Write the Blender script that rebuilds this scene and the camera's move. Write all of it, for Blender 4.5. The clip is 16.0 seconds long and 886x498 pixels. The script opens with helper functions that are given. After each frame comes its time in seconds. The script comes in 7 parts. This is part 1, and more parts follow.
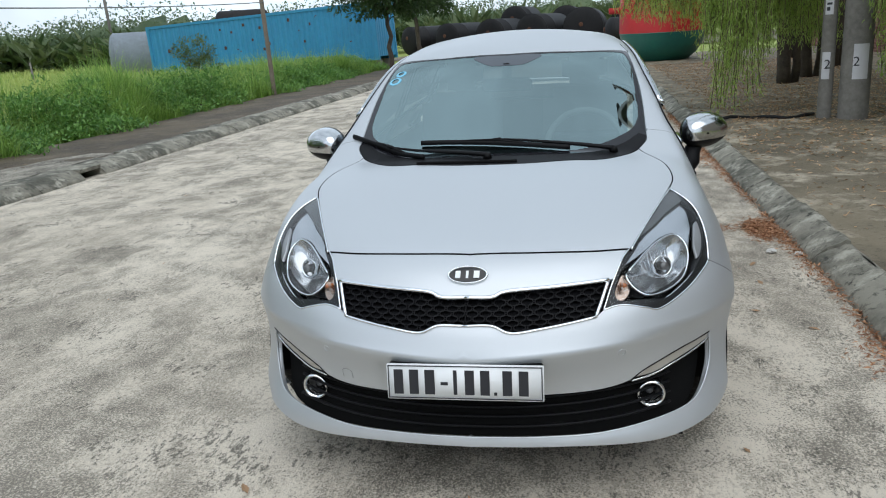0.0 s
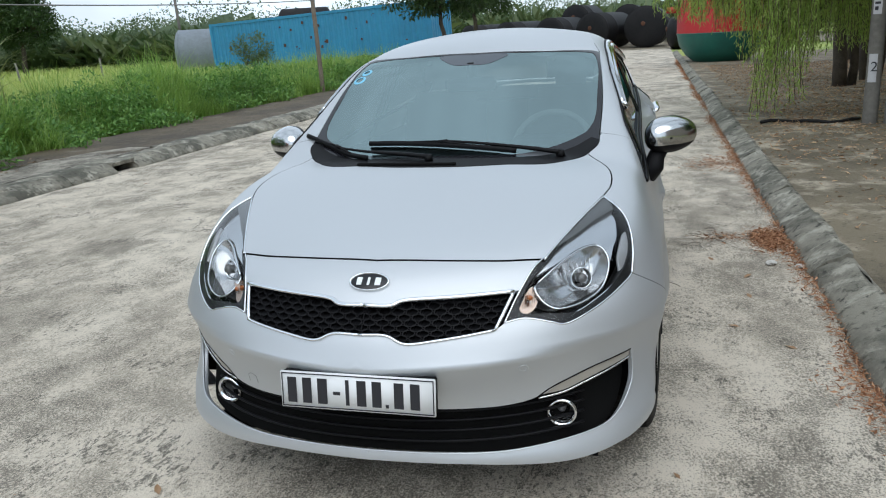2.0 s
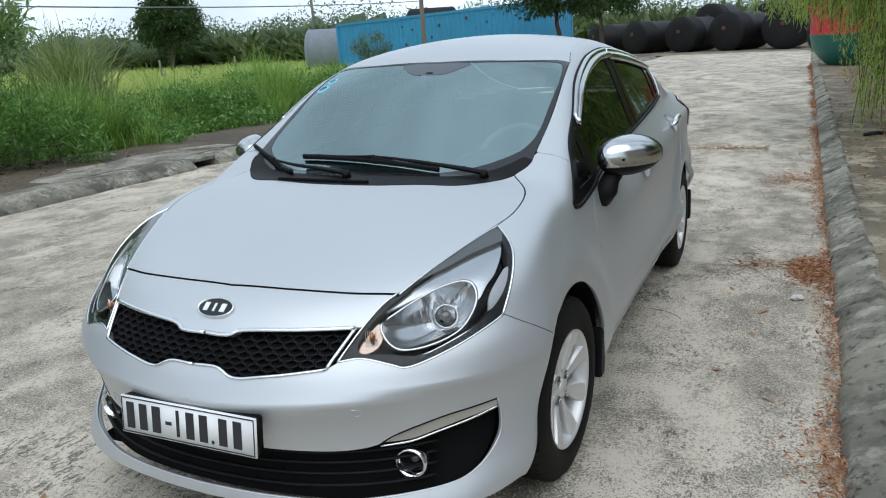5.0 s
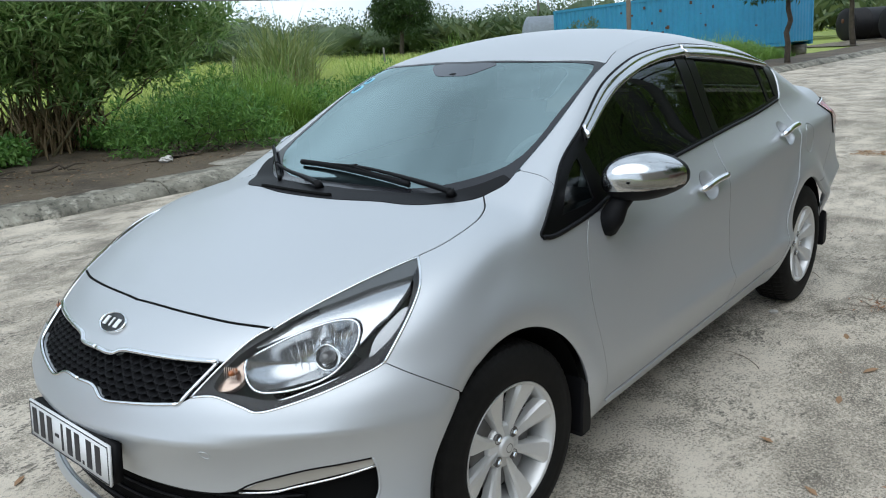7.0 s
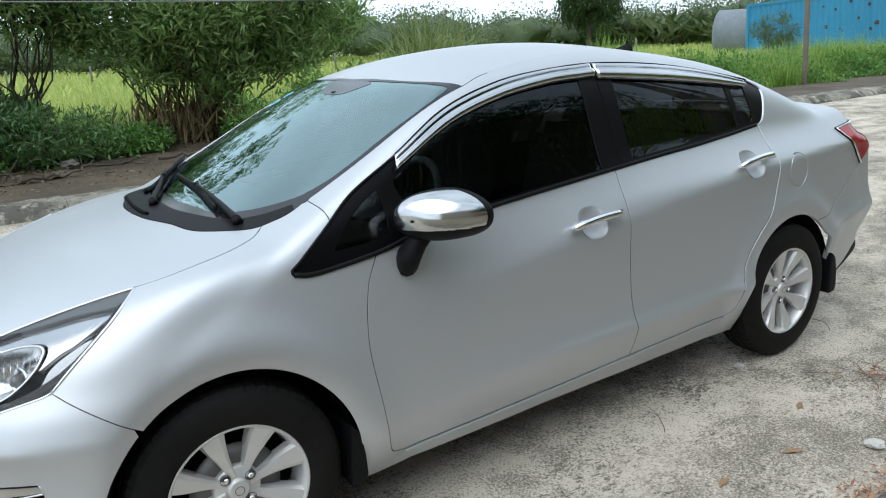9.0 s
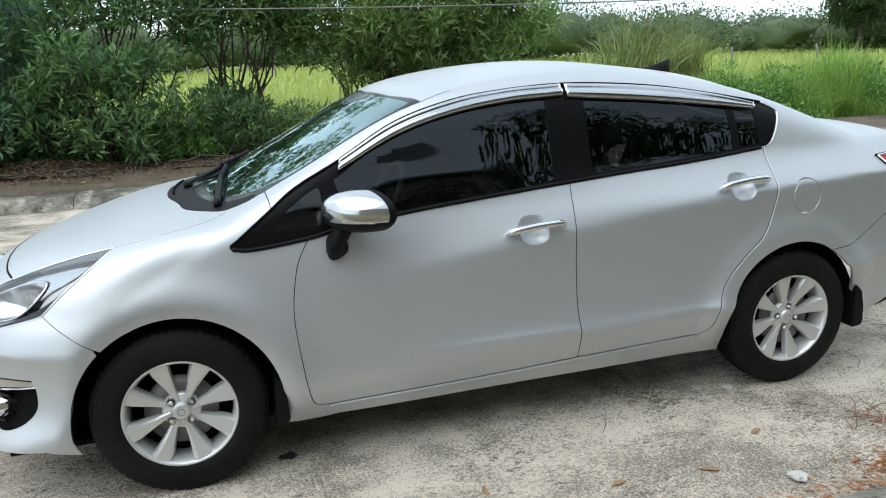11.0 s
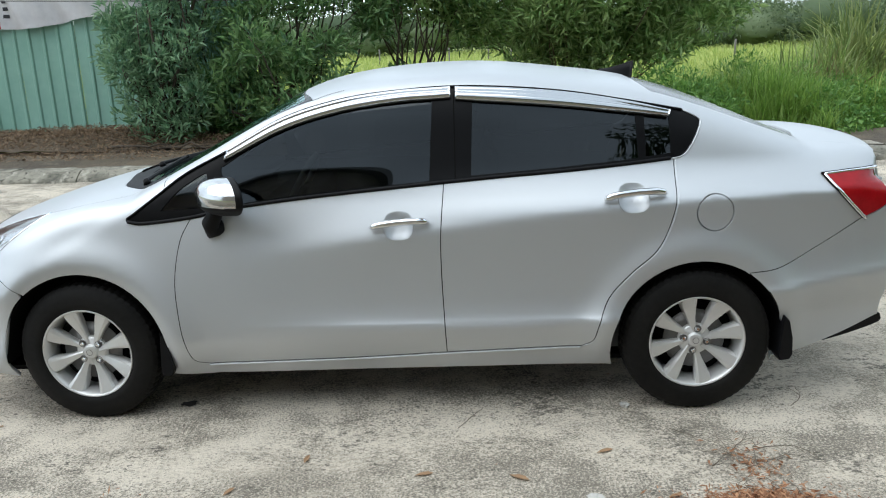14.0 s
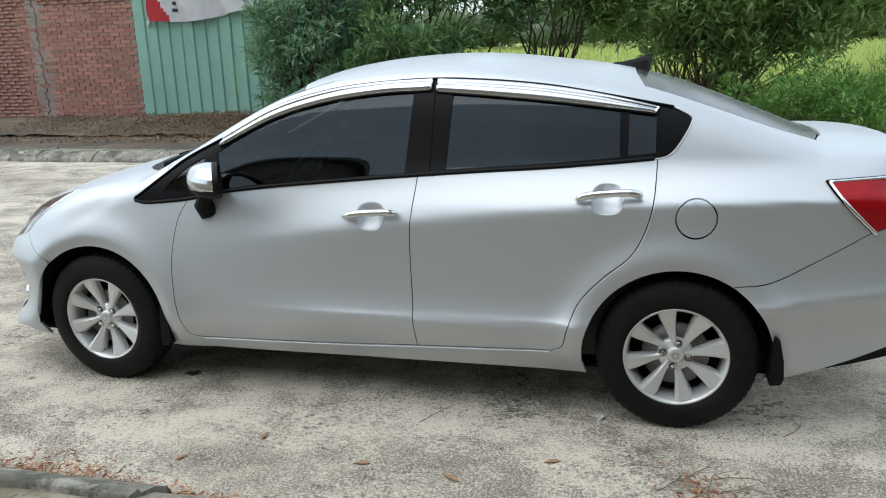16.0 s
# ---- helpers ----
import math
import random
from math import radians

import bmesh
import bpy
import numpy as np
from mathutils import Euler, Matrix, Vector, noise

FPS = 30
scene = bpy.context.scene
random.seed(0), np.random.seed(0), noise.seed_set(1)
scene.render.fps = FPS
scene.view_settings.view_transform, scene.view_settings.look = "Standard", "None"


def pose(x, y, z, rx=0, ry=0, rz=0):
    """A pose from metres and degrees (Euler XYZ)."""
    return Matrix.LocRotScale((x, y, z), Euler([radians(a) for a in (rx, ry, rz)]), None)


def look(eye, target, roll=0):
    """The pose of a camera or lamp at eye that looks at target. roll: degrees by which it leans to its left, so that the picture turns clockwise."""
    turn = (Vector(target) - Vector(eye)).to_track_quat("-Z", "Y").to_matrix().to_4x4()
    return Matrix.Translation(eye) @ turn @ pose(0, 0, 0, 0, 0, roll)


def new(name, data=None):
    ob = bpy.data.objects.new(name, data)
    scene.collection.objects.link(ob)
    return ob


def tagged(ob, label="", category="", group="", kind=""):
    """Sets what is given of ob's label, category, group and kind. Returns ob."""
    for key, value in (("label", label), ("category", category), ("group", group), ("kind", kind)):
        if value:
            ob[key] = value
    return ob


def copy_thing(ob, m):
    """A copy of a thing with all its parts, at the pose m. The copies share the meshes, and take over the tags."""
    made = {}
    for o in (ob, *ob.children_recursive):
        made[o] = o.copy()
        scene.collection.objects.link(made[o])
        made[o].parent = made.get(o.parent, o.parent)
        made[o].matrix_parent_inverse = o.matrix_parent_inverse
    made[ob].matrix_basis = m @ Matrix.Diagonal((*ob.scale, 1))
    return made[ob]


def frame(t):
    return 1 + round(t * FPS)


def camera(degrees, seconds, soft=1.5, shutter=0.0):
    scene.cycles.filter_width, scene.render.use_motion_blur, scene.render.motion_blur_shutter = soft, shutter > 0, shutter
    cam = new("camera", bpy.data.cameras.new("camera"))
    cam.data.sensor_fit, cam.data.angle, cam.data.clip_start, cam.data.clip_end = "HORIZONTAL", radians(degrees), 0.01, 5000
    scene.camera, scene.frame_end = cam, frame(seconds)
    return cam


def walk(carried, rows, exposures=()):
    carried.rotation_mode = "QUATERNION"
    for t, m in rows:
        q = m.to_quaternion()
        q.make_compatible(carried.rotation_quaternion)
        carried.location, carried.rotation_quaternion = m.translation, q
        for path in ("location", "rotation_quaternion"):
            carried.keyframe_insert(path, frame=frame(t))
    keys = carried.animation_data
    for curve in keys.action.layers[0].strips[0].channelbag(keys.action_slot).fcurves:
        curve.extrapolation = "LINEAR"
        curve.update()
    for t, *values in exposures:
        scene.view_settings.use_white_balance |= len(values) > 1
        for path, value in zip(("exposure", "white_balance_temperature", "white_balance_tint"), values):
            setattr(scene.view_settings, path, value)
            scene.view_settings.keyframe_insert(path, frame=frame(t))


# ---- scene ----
import functools

cam = camera(59.4, 16.0, 1.1)
METRES, EYE, TURN = 7.02, 1.467, 10.86
ROWS = [
    (0.0, 0.0, 0.0, 0.0, -0.96, -15.6, 3.46),
    (0.5, 0.0138, 0.002, -0.0015, -1.99, -15.57, 3.62),
    (1.0, 0.0375, -0.0006, -0.0004, -1.63, -15.48, 3.37),
    (1.5, 0.0537, 0.0018, -0.0013, 1.31, -15.41, 3.06),
    (2.0, 0.0672, 0.0145, -0.004, 3.76, -15.43, 3.16),
    (2.5, 0.0792, 0.0296, -0.0038, 4.54, -15.5, 3.27),
    (3.0, 0.0925, 0.0351, -0.0043, 5.34, -15.41, 3.18),
    (3.5, 0.1144, 0.03, -0.0038, 8.8, -15.12, 2.95),
    (6.0, 0.2132, 0.0962, -0.005, 20.64, -15.08, 3.11),
    (6.5, 0.2389, 0.1134, -0.0023, 27.36, -14.88, 3.04),
    (7.0, 0.2682, 0.1449, -0.0045, 29.92, -15.02, 3.22),
    (7.5, 0.2986, 0.1771, -0.0045, 31.69, -15.05, 3.05),
    (8.0, 0.3327, 0.2049, -0.0026, 37.21, -14.81, 2.82),
    (8.5, 0.3651, 0.2337, -0.002, 42.43, -14.71, 2.89),
    (9.0, 0.3929, 0.2675, -0.0006, 44.2, -14.79, 2.82),
    (9.5, 0.4254, 0.2854, 0.0006, 48.3, -14.59, 2.51),
    (12.0, 0.5746, 0.4171, 0.0094, 68.74, -14.32, 2.22),
    (12.5, 0.5926, 0.4501, 0.0118, 71.0, -14.49, 2.16),
    (13.0, 0.6117, 0.4827, 0.0135, 74.14, -14.53, 1.96),
    (13.5, 0.6203, 0.5132, 0.0124, 77.93, -14.66, 1.95),
    (14.0, 0.6149, 0.548, 0.0105, 80.8, -14.87, 1.87),
    (14.5, 0.6146, 0.5778, 0.0084, 83.97, -14.88, 1.76),
    (15.0, 0.6249, 0.6114, 0.0103, 88.04, -14.77, 1.7),
    (15.5, 0.6279, 0.6354, 0.0091, 91.58, -14.84, 1.71),
    (16.0, 0.6173, 0.6624, 0.007, 93.63, -15.05, 1.8),
]
walk(cam, [(t, pose(0.36, -2.947, EYE, 0, 0, TURN) @ pose(METRES * x, METRES * y, METRES * z, 90 + pitch, roll, yaw)) for t, x, y, z, yaw, pitch, roll in ROWS],
     [(0.0, -0.26, 6200, 10), (6.0, -0.24, 6080, 9.5), (9.5, 0.11, 6150, 9), (12.0, 0.19, 6280, 8.5), (14.0, 0.16, 6260, 8.8), (16.0, 0.12, 6240, 9)])


# ---- world, sun, exposure ----
world = bpy.data.worlds.new("overcast_sky")
scene.world = world
world.use_nodes = True
wn = world.node_tree
sky = wn.nodes.new("ShaderNodeTexSky")
sky.sky_type, sky.sun_disc = "NISHITA", False
sky.sun_elevation, sky.sun_rotation = radians(58), radians(200)
sky.air_density, sky.dust_density, sky.ozone_density = 1.0, 0.6, 1.0
pale = wn.nodes.new("ShaderNodeHueSaturation")
pale.inputs["Saturation"].default_value, pale.inputs["Value"].default_value = 0.3, 0.4
cloud = wn.nodes.new("ShaderNodeMix")
cloud.data_type, cloud.blend_type = "RGBA", "ADD"
cloud.inputs[0].default_value, cloud.inputs[7].default_value = 1.0, (6.9, 7.9, 8.7, 1)
drift = wn.nodes.new("ShaderNodeTexNoise")
drift.inputs["Scale"].default_value, drift.inputs["Detail"].default_value, drift.inputs["Roughness"].default_value = 2.6, 5.0, 0.55
place = wn.nodes.new("ShaderNodeTexCoord")
grey = wn.nodes.new("ShaderNodeMapRange")
grey.inputs["From Min"].default_value, grey.inputs["From Max"].default_value = 0.32, 0.68
grey.inputs["To Min"].default_value, grey.inputs["To Max"].default_value = 0.74, 1.26
shade = wn.nodes.new("ShaderNodeVectorMath")
shade.operation = "SCALE"
wn.links.new(place.outputs["Generated"], drift.inputs["Vector"])
wn.links.new(drift.outputs[0], grey.inputs["Value"])
wn.links.new(cloud.outputs[2], shade.inputs[0])
wn.links.new(grey.outputs[0], shade.inputs["Scale"])
wn.links.new(sky.outputs[0], pale.inputs["Color"])
wn.links.new(pale.outputs[0], cloud.inputs[6])
wn.links.new(shade.outputs[0], wn.nodes["Background"].inputs[0])
wn.nodes["Background"].inputs[1].default_value = 0.112
sun = new("sun", bpy.data.lights.new("sun", "SUN"))
sun.data.energy, sun.data.angle, sun.data.color = 1.7, radians(70), (1.0, 0.97, 0.92)
sun.matrix_world = look((2.6, -7.2, 14), (0, 0, 0))


# ---- materials ----
def mat(name, color, rough=0.6, metal=0.0, coat=0.0, spread=0.0, grain=0.0, scale=20.0, color2=None, big=2.0, bump=0.0, bump_scale=60.0, random_object=0.0, spec=0.5, transmission=0.0):
    m = bpy.data.materials.new(name)
    m.use_nodes = True
    t, p = m.node_tree, m.node_tree.nodes["Principled BSDF"]
    p.inputs["Roughness"].default_value, p.inputs["Metallic"].default_value = rough, metal
    p.inputs["Coat Weight"].default_value, p.inputs["Coat Roughness"].default_value = coat, 0.03
    p.inputs["Specular IOR Level"].default_value = spec
    p.inputs["Transmission Weight"].default_value = transmission
    p.inputs["Base Color"].default_value = (*color, 1)
    geo = t.nodes.new("ShaderNodeTexCoord")
    if color2 is not None or spread:
        n1, n2 = t.nodes.new("ShaderNodeTexNoise"), t.nodes.new("ShaderNodeTexNoise")
        n1.inputs["Scale"].default_value, n2.inputs["Scale"].default_value = scale, big
        n1.inputs["Detail"].default_value, n2.inputs["Detail"].default_value = 8, 5
        n1.inputs["Roughness"].default_value = 0.7
        for n in (n1, n2):
            t.links.new(geo.outputs["Object"], n.inputs["Vector"])
        add = t.nodes.new("ShaderNodeMath")
        add.operation = "ADD"
        t.links.new(n1.outputs[0], add.inputs[0])
        t.links.new(n2.outputs[0], add.inputs[1])
        span = t.nodes.new("ShaderNodeMapRange")
        span.inputs["From Min"].default_value, span.inputs["From Max"].default_value = 0.7, 1.3
        t.links.new(add.outputs[0], span.inputs["Value"])
        mix = t.nodes.new("ShaderNodeMix")
        mix.data_type = "RGBA"
        c2 = color2 if color2 is not None else [c * (1 - spread) for c in color]
        mix.inputs[6].default_value, mix.inputs[7].default_value = (*color, 1), (*c2, 1)
        t.links.new(span.outputs[0], mix.inputs[0])
        out = mix.outputs[2]
        if random_object:
            oi, hs = t.nodes.new("ShaderNodeObjectInfo"), t.nodes.new("ShaderNodeHueSaturation")
            mr = t.nodes.new("ShaderNodeMapRange")
            mr.inputs["To Min"].default_value, mr.inputs["To Max"].default_value = 1 - random_object, 1 + random_object
            t.links.new(oi.outputs["Random"], mr.inputs["Value"])
            t.links.new(mr.outputs[0], hs.inputs["Value"])
            t.links.new(out, hs.inputs["Color"])
            out = hs.outputs[0]
        t.links.new(out, p.inputs["Base Color"])
    if bump:
        nb, bp = t.nodes.new("ShaderNodeTexNoise"), t.nodes.new("ShaderNodeBump")
        nb.inputs["Scale"].default_value, nb.inputs["Detail"].default_value = bump_scale, 6
        bp.inputs["Strength"].default_value, bp.inputs["Distance"].default_value = bump, 0.01
        t.links.new(geo.outputs["Object"], nb.inputs["Vector"])
        t.links.new(nb.outputs[0], bp.inputs["Height"])
        t.links.new(bp.outputs[0], p.inputs["Normal"])
    return m


def glass(name, tint, ior=1.5, sheen=(1, 1, 1), rough=0.01):
    m = bpy.data.materials.new(name)
    m.use_nodes = True
    t = m.node_tree
    t.nodes.remove(t.nodes["Principled BSDF"])
    clear, gloss, mix, lw, fr = (t.nodes.new("ShaderNode" + k) for k in ("BsdfTransparent", "BsdfGlossy", "MixShader", "LayerWeight", "MapRange"))
    power = t.nodes.new("ShaderNodeMath")
    power.operation = "POWER"
    power.inputs[1].default_value = 5.0
    lw.inputs["Blend"].default_value = 0.5
    clear.inputs[0].default_value = (*tint, 1)
    gloss.inputs["Roughness"].default_value = rough
    gloss.inputs["Color"].default_value = (*sheen, 1)
    fr.inputs["To Min"].default_value = ((ior - 1) / (ior + 1)) ** 2
    t.links.new(lw.outputs["Facing"], power.inputs[0])
    t.links.new(power.outputs[0], fr.inputs["Value"])
    t.links.new(fr.outputs[0], mix.inputs[0])
    t.links.new(clear.outputs[0], mix.inputs[1])
    t.links.new(gloss.outputs[0], mix.inputs[2])
    t.links.new(mix.outputs[0], t.nodes["Material Output"].inputs[0])
    return m


SILVER = mat("silver_paint", (0.56, 0.582, 0.603), 0.42, 0.60, 0.18)
CHROME = mat("chrome", (0.82, 0.83, 0.84), 0.07, 1.0)
VISOR = mat("visor_chrome", (0.57, 0.585, 0.60), 0.10, 1.0)
BLACK = mat("black_plastic", (0.006, 0.006, 0.007), 0.5, bump=0.05, bump_scale=400, spec=0.15)
GLOSS_BLACK = mat("gloss_black", (0.008, 0.008, 0.009), 0.12)
RUBBER = mat("tyre_rubber", (0.005, 0.0048, 0.0046), 0.7, color2=(0.012, 0.0114, 0.0105), scale=40, big=6, spec=0.18)
ALLOY = mat("alloy", (0.66, 0.66, 0.65), 0.36, 0.45, 0.6)
STEEL = mat("dull_steel", (0.20, 0.195, 0.19), 0.45, 0.8)
DISC_IRON = mat("disc_steel", (0.20, 0.195, 0.19), 0.42, 0.7, spread=0.4)
HUB_IRON = mat("brake_iron", (0.035, 0.033, 0.03), 0.7, 0.3, spread=0.4)
WHITE = mat("plate_white", (0.80, 0.81, 0.81), 0.4)
DARK = mat("underbody", (0.006, 0.006, 0.006), 0.9, spec=0.1)
CABIN = mat("cabin_grey", (0.09, 0.095, 0.10), 0.7, color2=(0.06, 0.063, 0.066), scale=80)
WHEEL_GREY = mat("wheel_grey", (0.42, 0.42, 0.41), 0.6, spread=0.2)
CABIN_LIGHT = mat("cabin_beige", (0.28, 0.27, 0.25), 0.8, color2=(0.22, 0.21, 0.20), scale=60)
SCREEN = glass("windscreen_glass", (0.42, 0.49, 0.49), 3.8, (0.74, 0.95, 0.96))
TINT = glass("tinted_glass", (0.09, 0.096, 0.10), 1.52, (0.86, 0.94, 1.0))
REAR_SIDE = glass("rear_side_glass", (0.05, 0.053, 0.056), 1.52, (0.86, 0.94, 1.0))
REAR_TINT = glass("rear_tinted_glass", (0.03, 0.032, 0.034), 1.9, (0.9, 0.9, 0.9), 0.20)
CLEAR = glass("lens_clear", (0.93, 0.94, 0.95), 1.2)
RED = mat("red_lens", (0.40, 0.006, 0.012), 0.14, 0.0, 0.1, color2=(0.24, 0.003, 0.006), scale=30, spec=0.25)
AMBER = mat("amber_lens", (0.40, 0.13, 0.045), 0.25)

TRIM = mat("pillar_black", (0.004, 0.004, 0.0045), 0.3, spec=0.12)
FRIT = mat("frit_black", (0.013, 0.013, 0.016), 0.15, spec=0.45)
PATCH = mat("mirror_patch", (0.075, 0.085, 0.10), 0.2, spec=0.5)
QUARTER = glass("quarter_glass", (0.35, 0.38, 0.39), 1.5)
GRILLE = mat("grille_black", (0.006, 0.006, 0.007), 0.5, spec=0.15)
PLATE_INK = mat("plate_ink", (0.02, 0.02, 0.025), 0.5)
LAMP_DARK = mat("lamp_bezel", (0.014, 0.0145, 0.015), 0.3, 0.0, spec=0.35)
LAMP_CHROME = mat("lamp_chrome", (0.58, 0.59, 0.60), 0.16, 0.95)
LAMP_AMBER = mat("lamp_amber_bowl", (0.50, 0.39, 0.32), 0.22, 0.8)
LAMP_GREY = mat("lamp_side", (0.42, 0.425, 0.43), 0.32, 0.5)
LAMP_FROST = mat("lamp_upper_bezel", (0.13, 0.135, 0.135), 0.35, 0.4)
LAMP_BOWL = mat("lamp_bowl", (0.56, 0.57, 0.58), 0.18, 0.95)
DRLMAT = mat("day_lamp_lens", (0.42, 0.40, 0.36), 0.15, 0.3, 1.0)
SILVER_DARK = mat("shadow_line", (0.25, 0.26, 0.27), 0.5)
CAP_CHROME = mat("mirror_cap_chrome", (0.62, 0.63, 0.64), 0.17, 1.0)
MIRROR = mat("mirror_glass", (0.8, 0.82, 0.83), 0.02, 1.0)
STICKER = mat("sticker_blue", (0.20, 0.55, 0.75), 0.4)


# ---- mesh helpers ----
def part(name, bm, material, parent=None, label="", smooth=True):
    me = bpy.data.meshes.new(name)
    bm.to_mesh(me)
    bm.free()
    me.materials.append(material)
    if smooth:
        for p in me.polygons:
            p.use_smooth = True
    ob = new(name, me)
    ob.parent = parent
    if label:
        tagged(ob, label)
    return ob


def raw(name, verts, faces, material, parent=None, label="", smooth=False):
    me = bpy.data.meshes.new(name)
    me.from_pydata([tuple(map(float, v)) for v in verts], [], faces)
    me.materials.append(material)
    if smooth:
        me.polygons.foreach_set("use_smooth", [True] * len(me.polygons))
    ob = new(name, me)
    ob.parent = parent
    if label:
        tagged(ob, label)
    return ob


def box(bm, x0, x1, y0, y1, z0, z1, bevel=0.0, m=None):
    r = bmesh.ops.create_cube(bm, size=1.0)
    vs = r["verts"]
    bmesh.ops.scale(bm, verts=vs, vec=(x1 - x0, y1 - y0, z1 - z0))
    bmesh.ops.translate(bm, verts=vs, vec=((x0 + x1) / 2, (y0 + y1) / 2, (z0 + z1) / 2))
    if bevel:
        es = list({e for v in vs for e in v.link_edges})
        r2 = bmesh.ops.bevel(bm, geom=es, offset=bevel, segments=2, affect="EDGES")
        vs = list({v for f in r2["faces"] for v in f.verts} | {v for v in vs if v.is_valid})
    if m is not None:
        bmesh.ops.transform(bm, matrix=m, verts=vs)
    return vs


def lathe(profile, seg=48, axis="x"):
    """Spins (offset, radius) pairs round an axis."""
    verts, faces = [], []
    n = len(profile)
    for i in range(seg):
        a = 2 * math.pi * i / seg
        for h, r in profile:
            c, s = r * math.cos(a), r * math.sin(a)
            verts.append({"x": (h, c, s), "y": (c, h, s), "z": (c, s, h)}[axis])
    for i in range(seg):
        j = (i + 1) % seg
        for k in range(n - 1):
            faces.append((i * n + k, j * n + k, j * n + k + 1, i * n + k + 1))
    return verts, faces


def tube(points, radius, seg=8, flat=1.0, caps=True):
    """A tube along points; radius may be a list; flat squeezes it along the second axis."""
    pts = [Vector(p) for p in points]
    rad = radius if hasattr(radius, "__len__") else [radius] * len(pts)
    verts, faces = [], []
    up = None
    for i, p in enumerate(pts):
        d = (pts[min(i + 1, len(pts) - 1)] - pts[max(i - 1, 0)]).normalized()
        if up is None:
            up = Vector((0, 0, 1)) if abs(d.z) < 0.9 else Vector((0, 1, 0))
        a = d.cross(up).normalized()
        up = a.cross(d).normalized()
        for k in range(seg):
            w = 2 * math.pi * k / seg
            verts.append(p + a * (rad[i] * math.cos(w)) + up * (rad[i] * flat * math.sin(w)))
    for i in range(len(pts) - 1):
        for k in range(seg):
            l = (k + 1) % seg
            faces.append((i * seg + k, i * seg + l, (i + 1) * seg + l, (i + 1) * seg + k))
    if caps:
        faces.append(tuple(range(seg))[::-1])
        faces.append(tuple((len(pts) - 1) * seg + k for k in range(seg)))
    return verts, faces


def joined(*pieces):
    verts, faces = [], []
    for v, f in pieces:
        o = len(verts)
        verts += list(v)
        faces += [tuple(i + o for i in q) for q in f]
    return verts, faces


def flip(piece):
    """The mirror image across the car's middle."""
    v, f = piece
    return [(-p[0], p[1], p[2]) for p in v], [tuple(q[::-1]) for q in f]


# ---- the car's shape ----
def spline(xs, ys):
    xs = np.array(xs, float); ys = np.array(ys, float); n = len(xs)
    h = np.diff(xs); A = np.eye(n); r = np.zeros(n)
    for i in range(1, n - 1):
        A[i, i - 1:i + 2] = h[i - 1], 2 * (h[i - 1] + h[i]), h[i]
        r[i] = 6 * ((ys[i + 1] - ys[i]) / h[i] - (ys[i] - ys[i - 1]) / h[i - 1])
    m = np.linalg.solve(A, r)
    def f(x):
        x = np.asarray(x, float)
        i = np.clip(np.searchsorted(xs, x) - 1, 0, n - 2)
        a, b, hh = xs[i + 1] - x, x - xs[i], h[i]
        inside = (m[i] * a**3 + m[i + 1] * b**3) / (6 * hh) + (ys[i] / hh - m[i] * hh / 6) * a + (ys[i + 1] / hh - m[i + 1] * hh / 6) * b
        s0 = (ys[1] - ys[0]) / h[0] - h[0] * (2 * m[0] + m[1]) / 6
        s1 = (ys[-1] - ys[-2]) / h[-1] + h[-1] * (m[-2] + 2 * m[-1]) / 6
        return np.where(x < xs[0], ys[0] + s0 * (x - xs[0]), np.where(x > xs[-1], ys[-1] + s1 * (x - xs[-1]), inside))
    return f
plan = spline([-.8, -.5, -.2, .1, .6, 1.3, 2.1, 2.6, 3.0, 3.3, 3.6], [.80, .834, .846, .850, .850, .852, .845, .830, .803, .770, .715])
rise = spline([-.6, .3, .75, .95, 1.15, 1.35, 1.6, 2.3, 3.05, 3.5], [-.08, -.08, -.075, -.048, -.02, 0, .03, .10, .165, .20])
low_rise = spline([-.6, 1.0, 2.0, 2.4, 2.75, 3.0, 3.3, 3.6], [0, 0, .003, .03, .09, .13, .17, .20])
sec = spline([.15, .2, .25, .30, .35, .385, .402, .412, .420, .435, .46, .50, .55, .62, .70, .765, .785, .80, .815, .84, .88, .93, 1.05, 1.2, 1.36, 1.46],
             [-.10, -.073, -.047, -.022, .000, .0125, .0172, .0184, .0163, .0090, -.0002, -.0092, -.0138, -.0160, -.0166, -.0172, -.0195, -.0240, -.0305, -.0425, -.0625, -.0865, -.1395, -.2005, -.2605, -.296])
sec_soft = spline([.15, .2, .25, .30, .35, .40, .48, .62, .72, .80, .88, .93, 1.05, 1.2, 1.36, 1.46],
                  [-.088, -.056, -.033, -.014, 0, .004, 0, -.016, -.033, -.051, -.072, -.088, -.1395, -.2005, -.2605, -.296])
hood = spline([-.9, -.64, -.54, -.177, .15, .5, 1.2, 2.4, 2.9, 3.1, 3.35, 3.6], [.68, .795, .825, .93, .985, 1.0, 1.0, 1.04, 1.085, 1.095, 1.085, 1.03])
roof = spline([-.2, .15, .55, .95, 1.2, 1.5, 1.8, 2.1, 2.35, 2.6, 2.9, 3.1, 3.4], [.77, .965, 1.175, 1.375, 1.428, 1.452, 1.446, 1.412, 1.375, 1.305, 1.185, 1.10, .96])
nose = spline([.12, .17, .22, .3, .40, .47, .515, .532, .545, .59, .64, .70, .745, .80, .86, .95], [-.765, -.805, -.826, -.806, -.803, -.831, -.8545, -.8585, -.853, -.831, -.80, -.745, -.704, -.635, -.53, -.3])
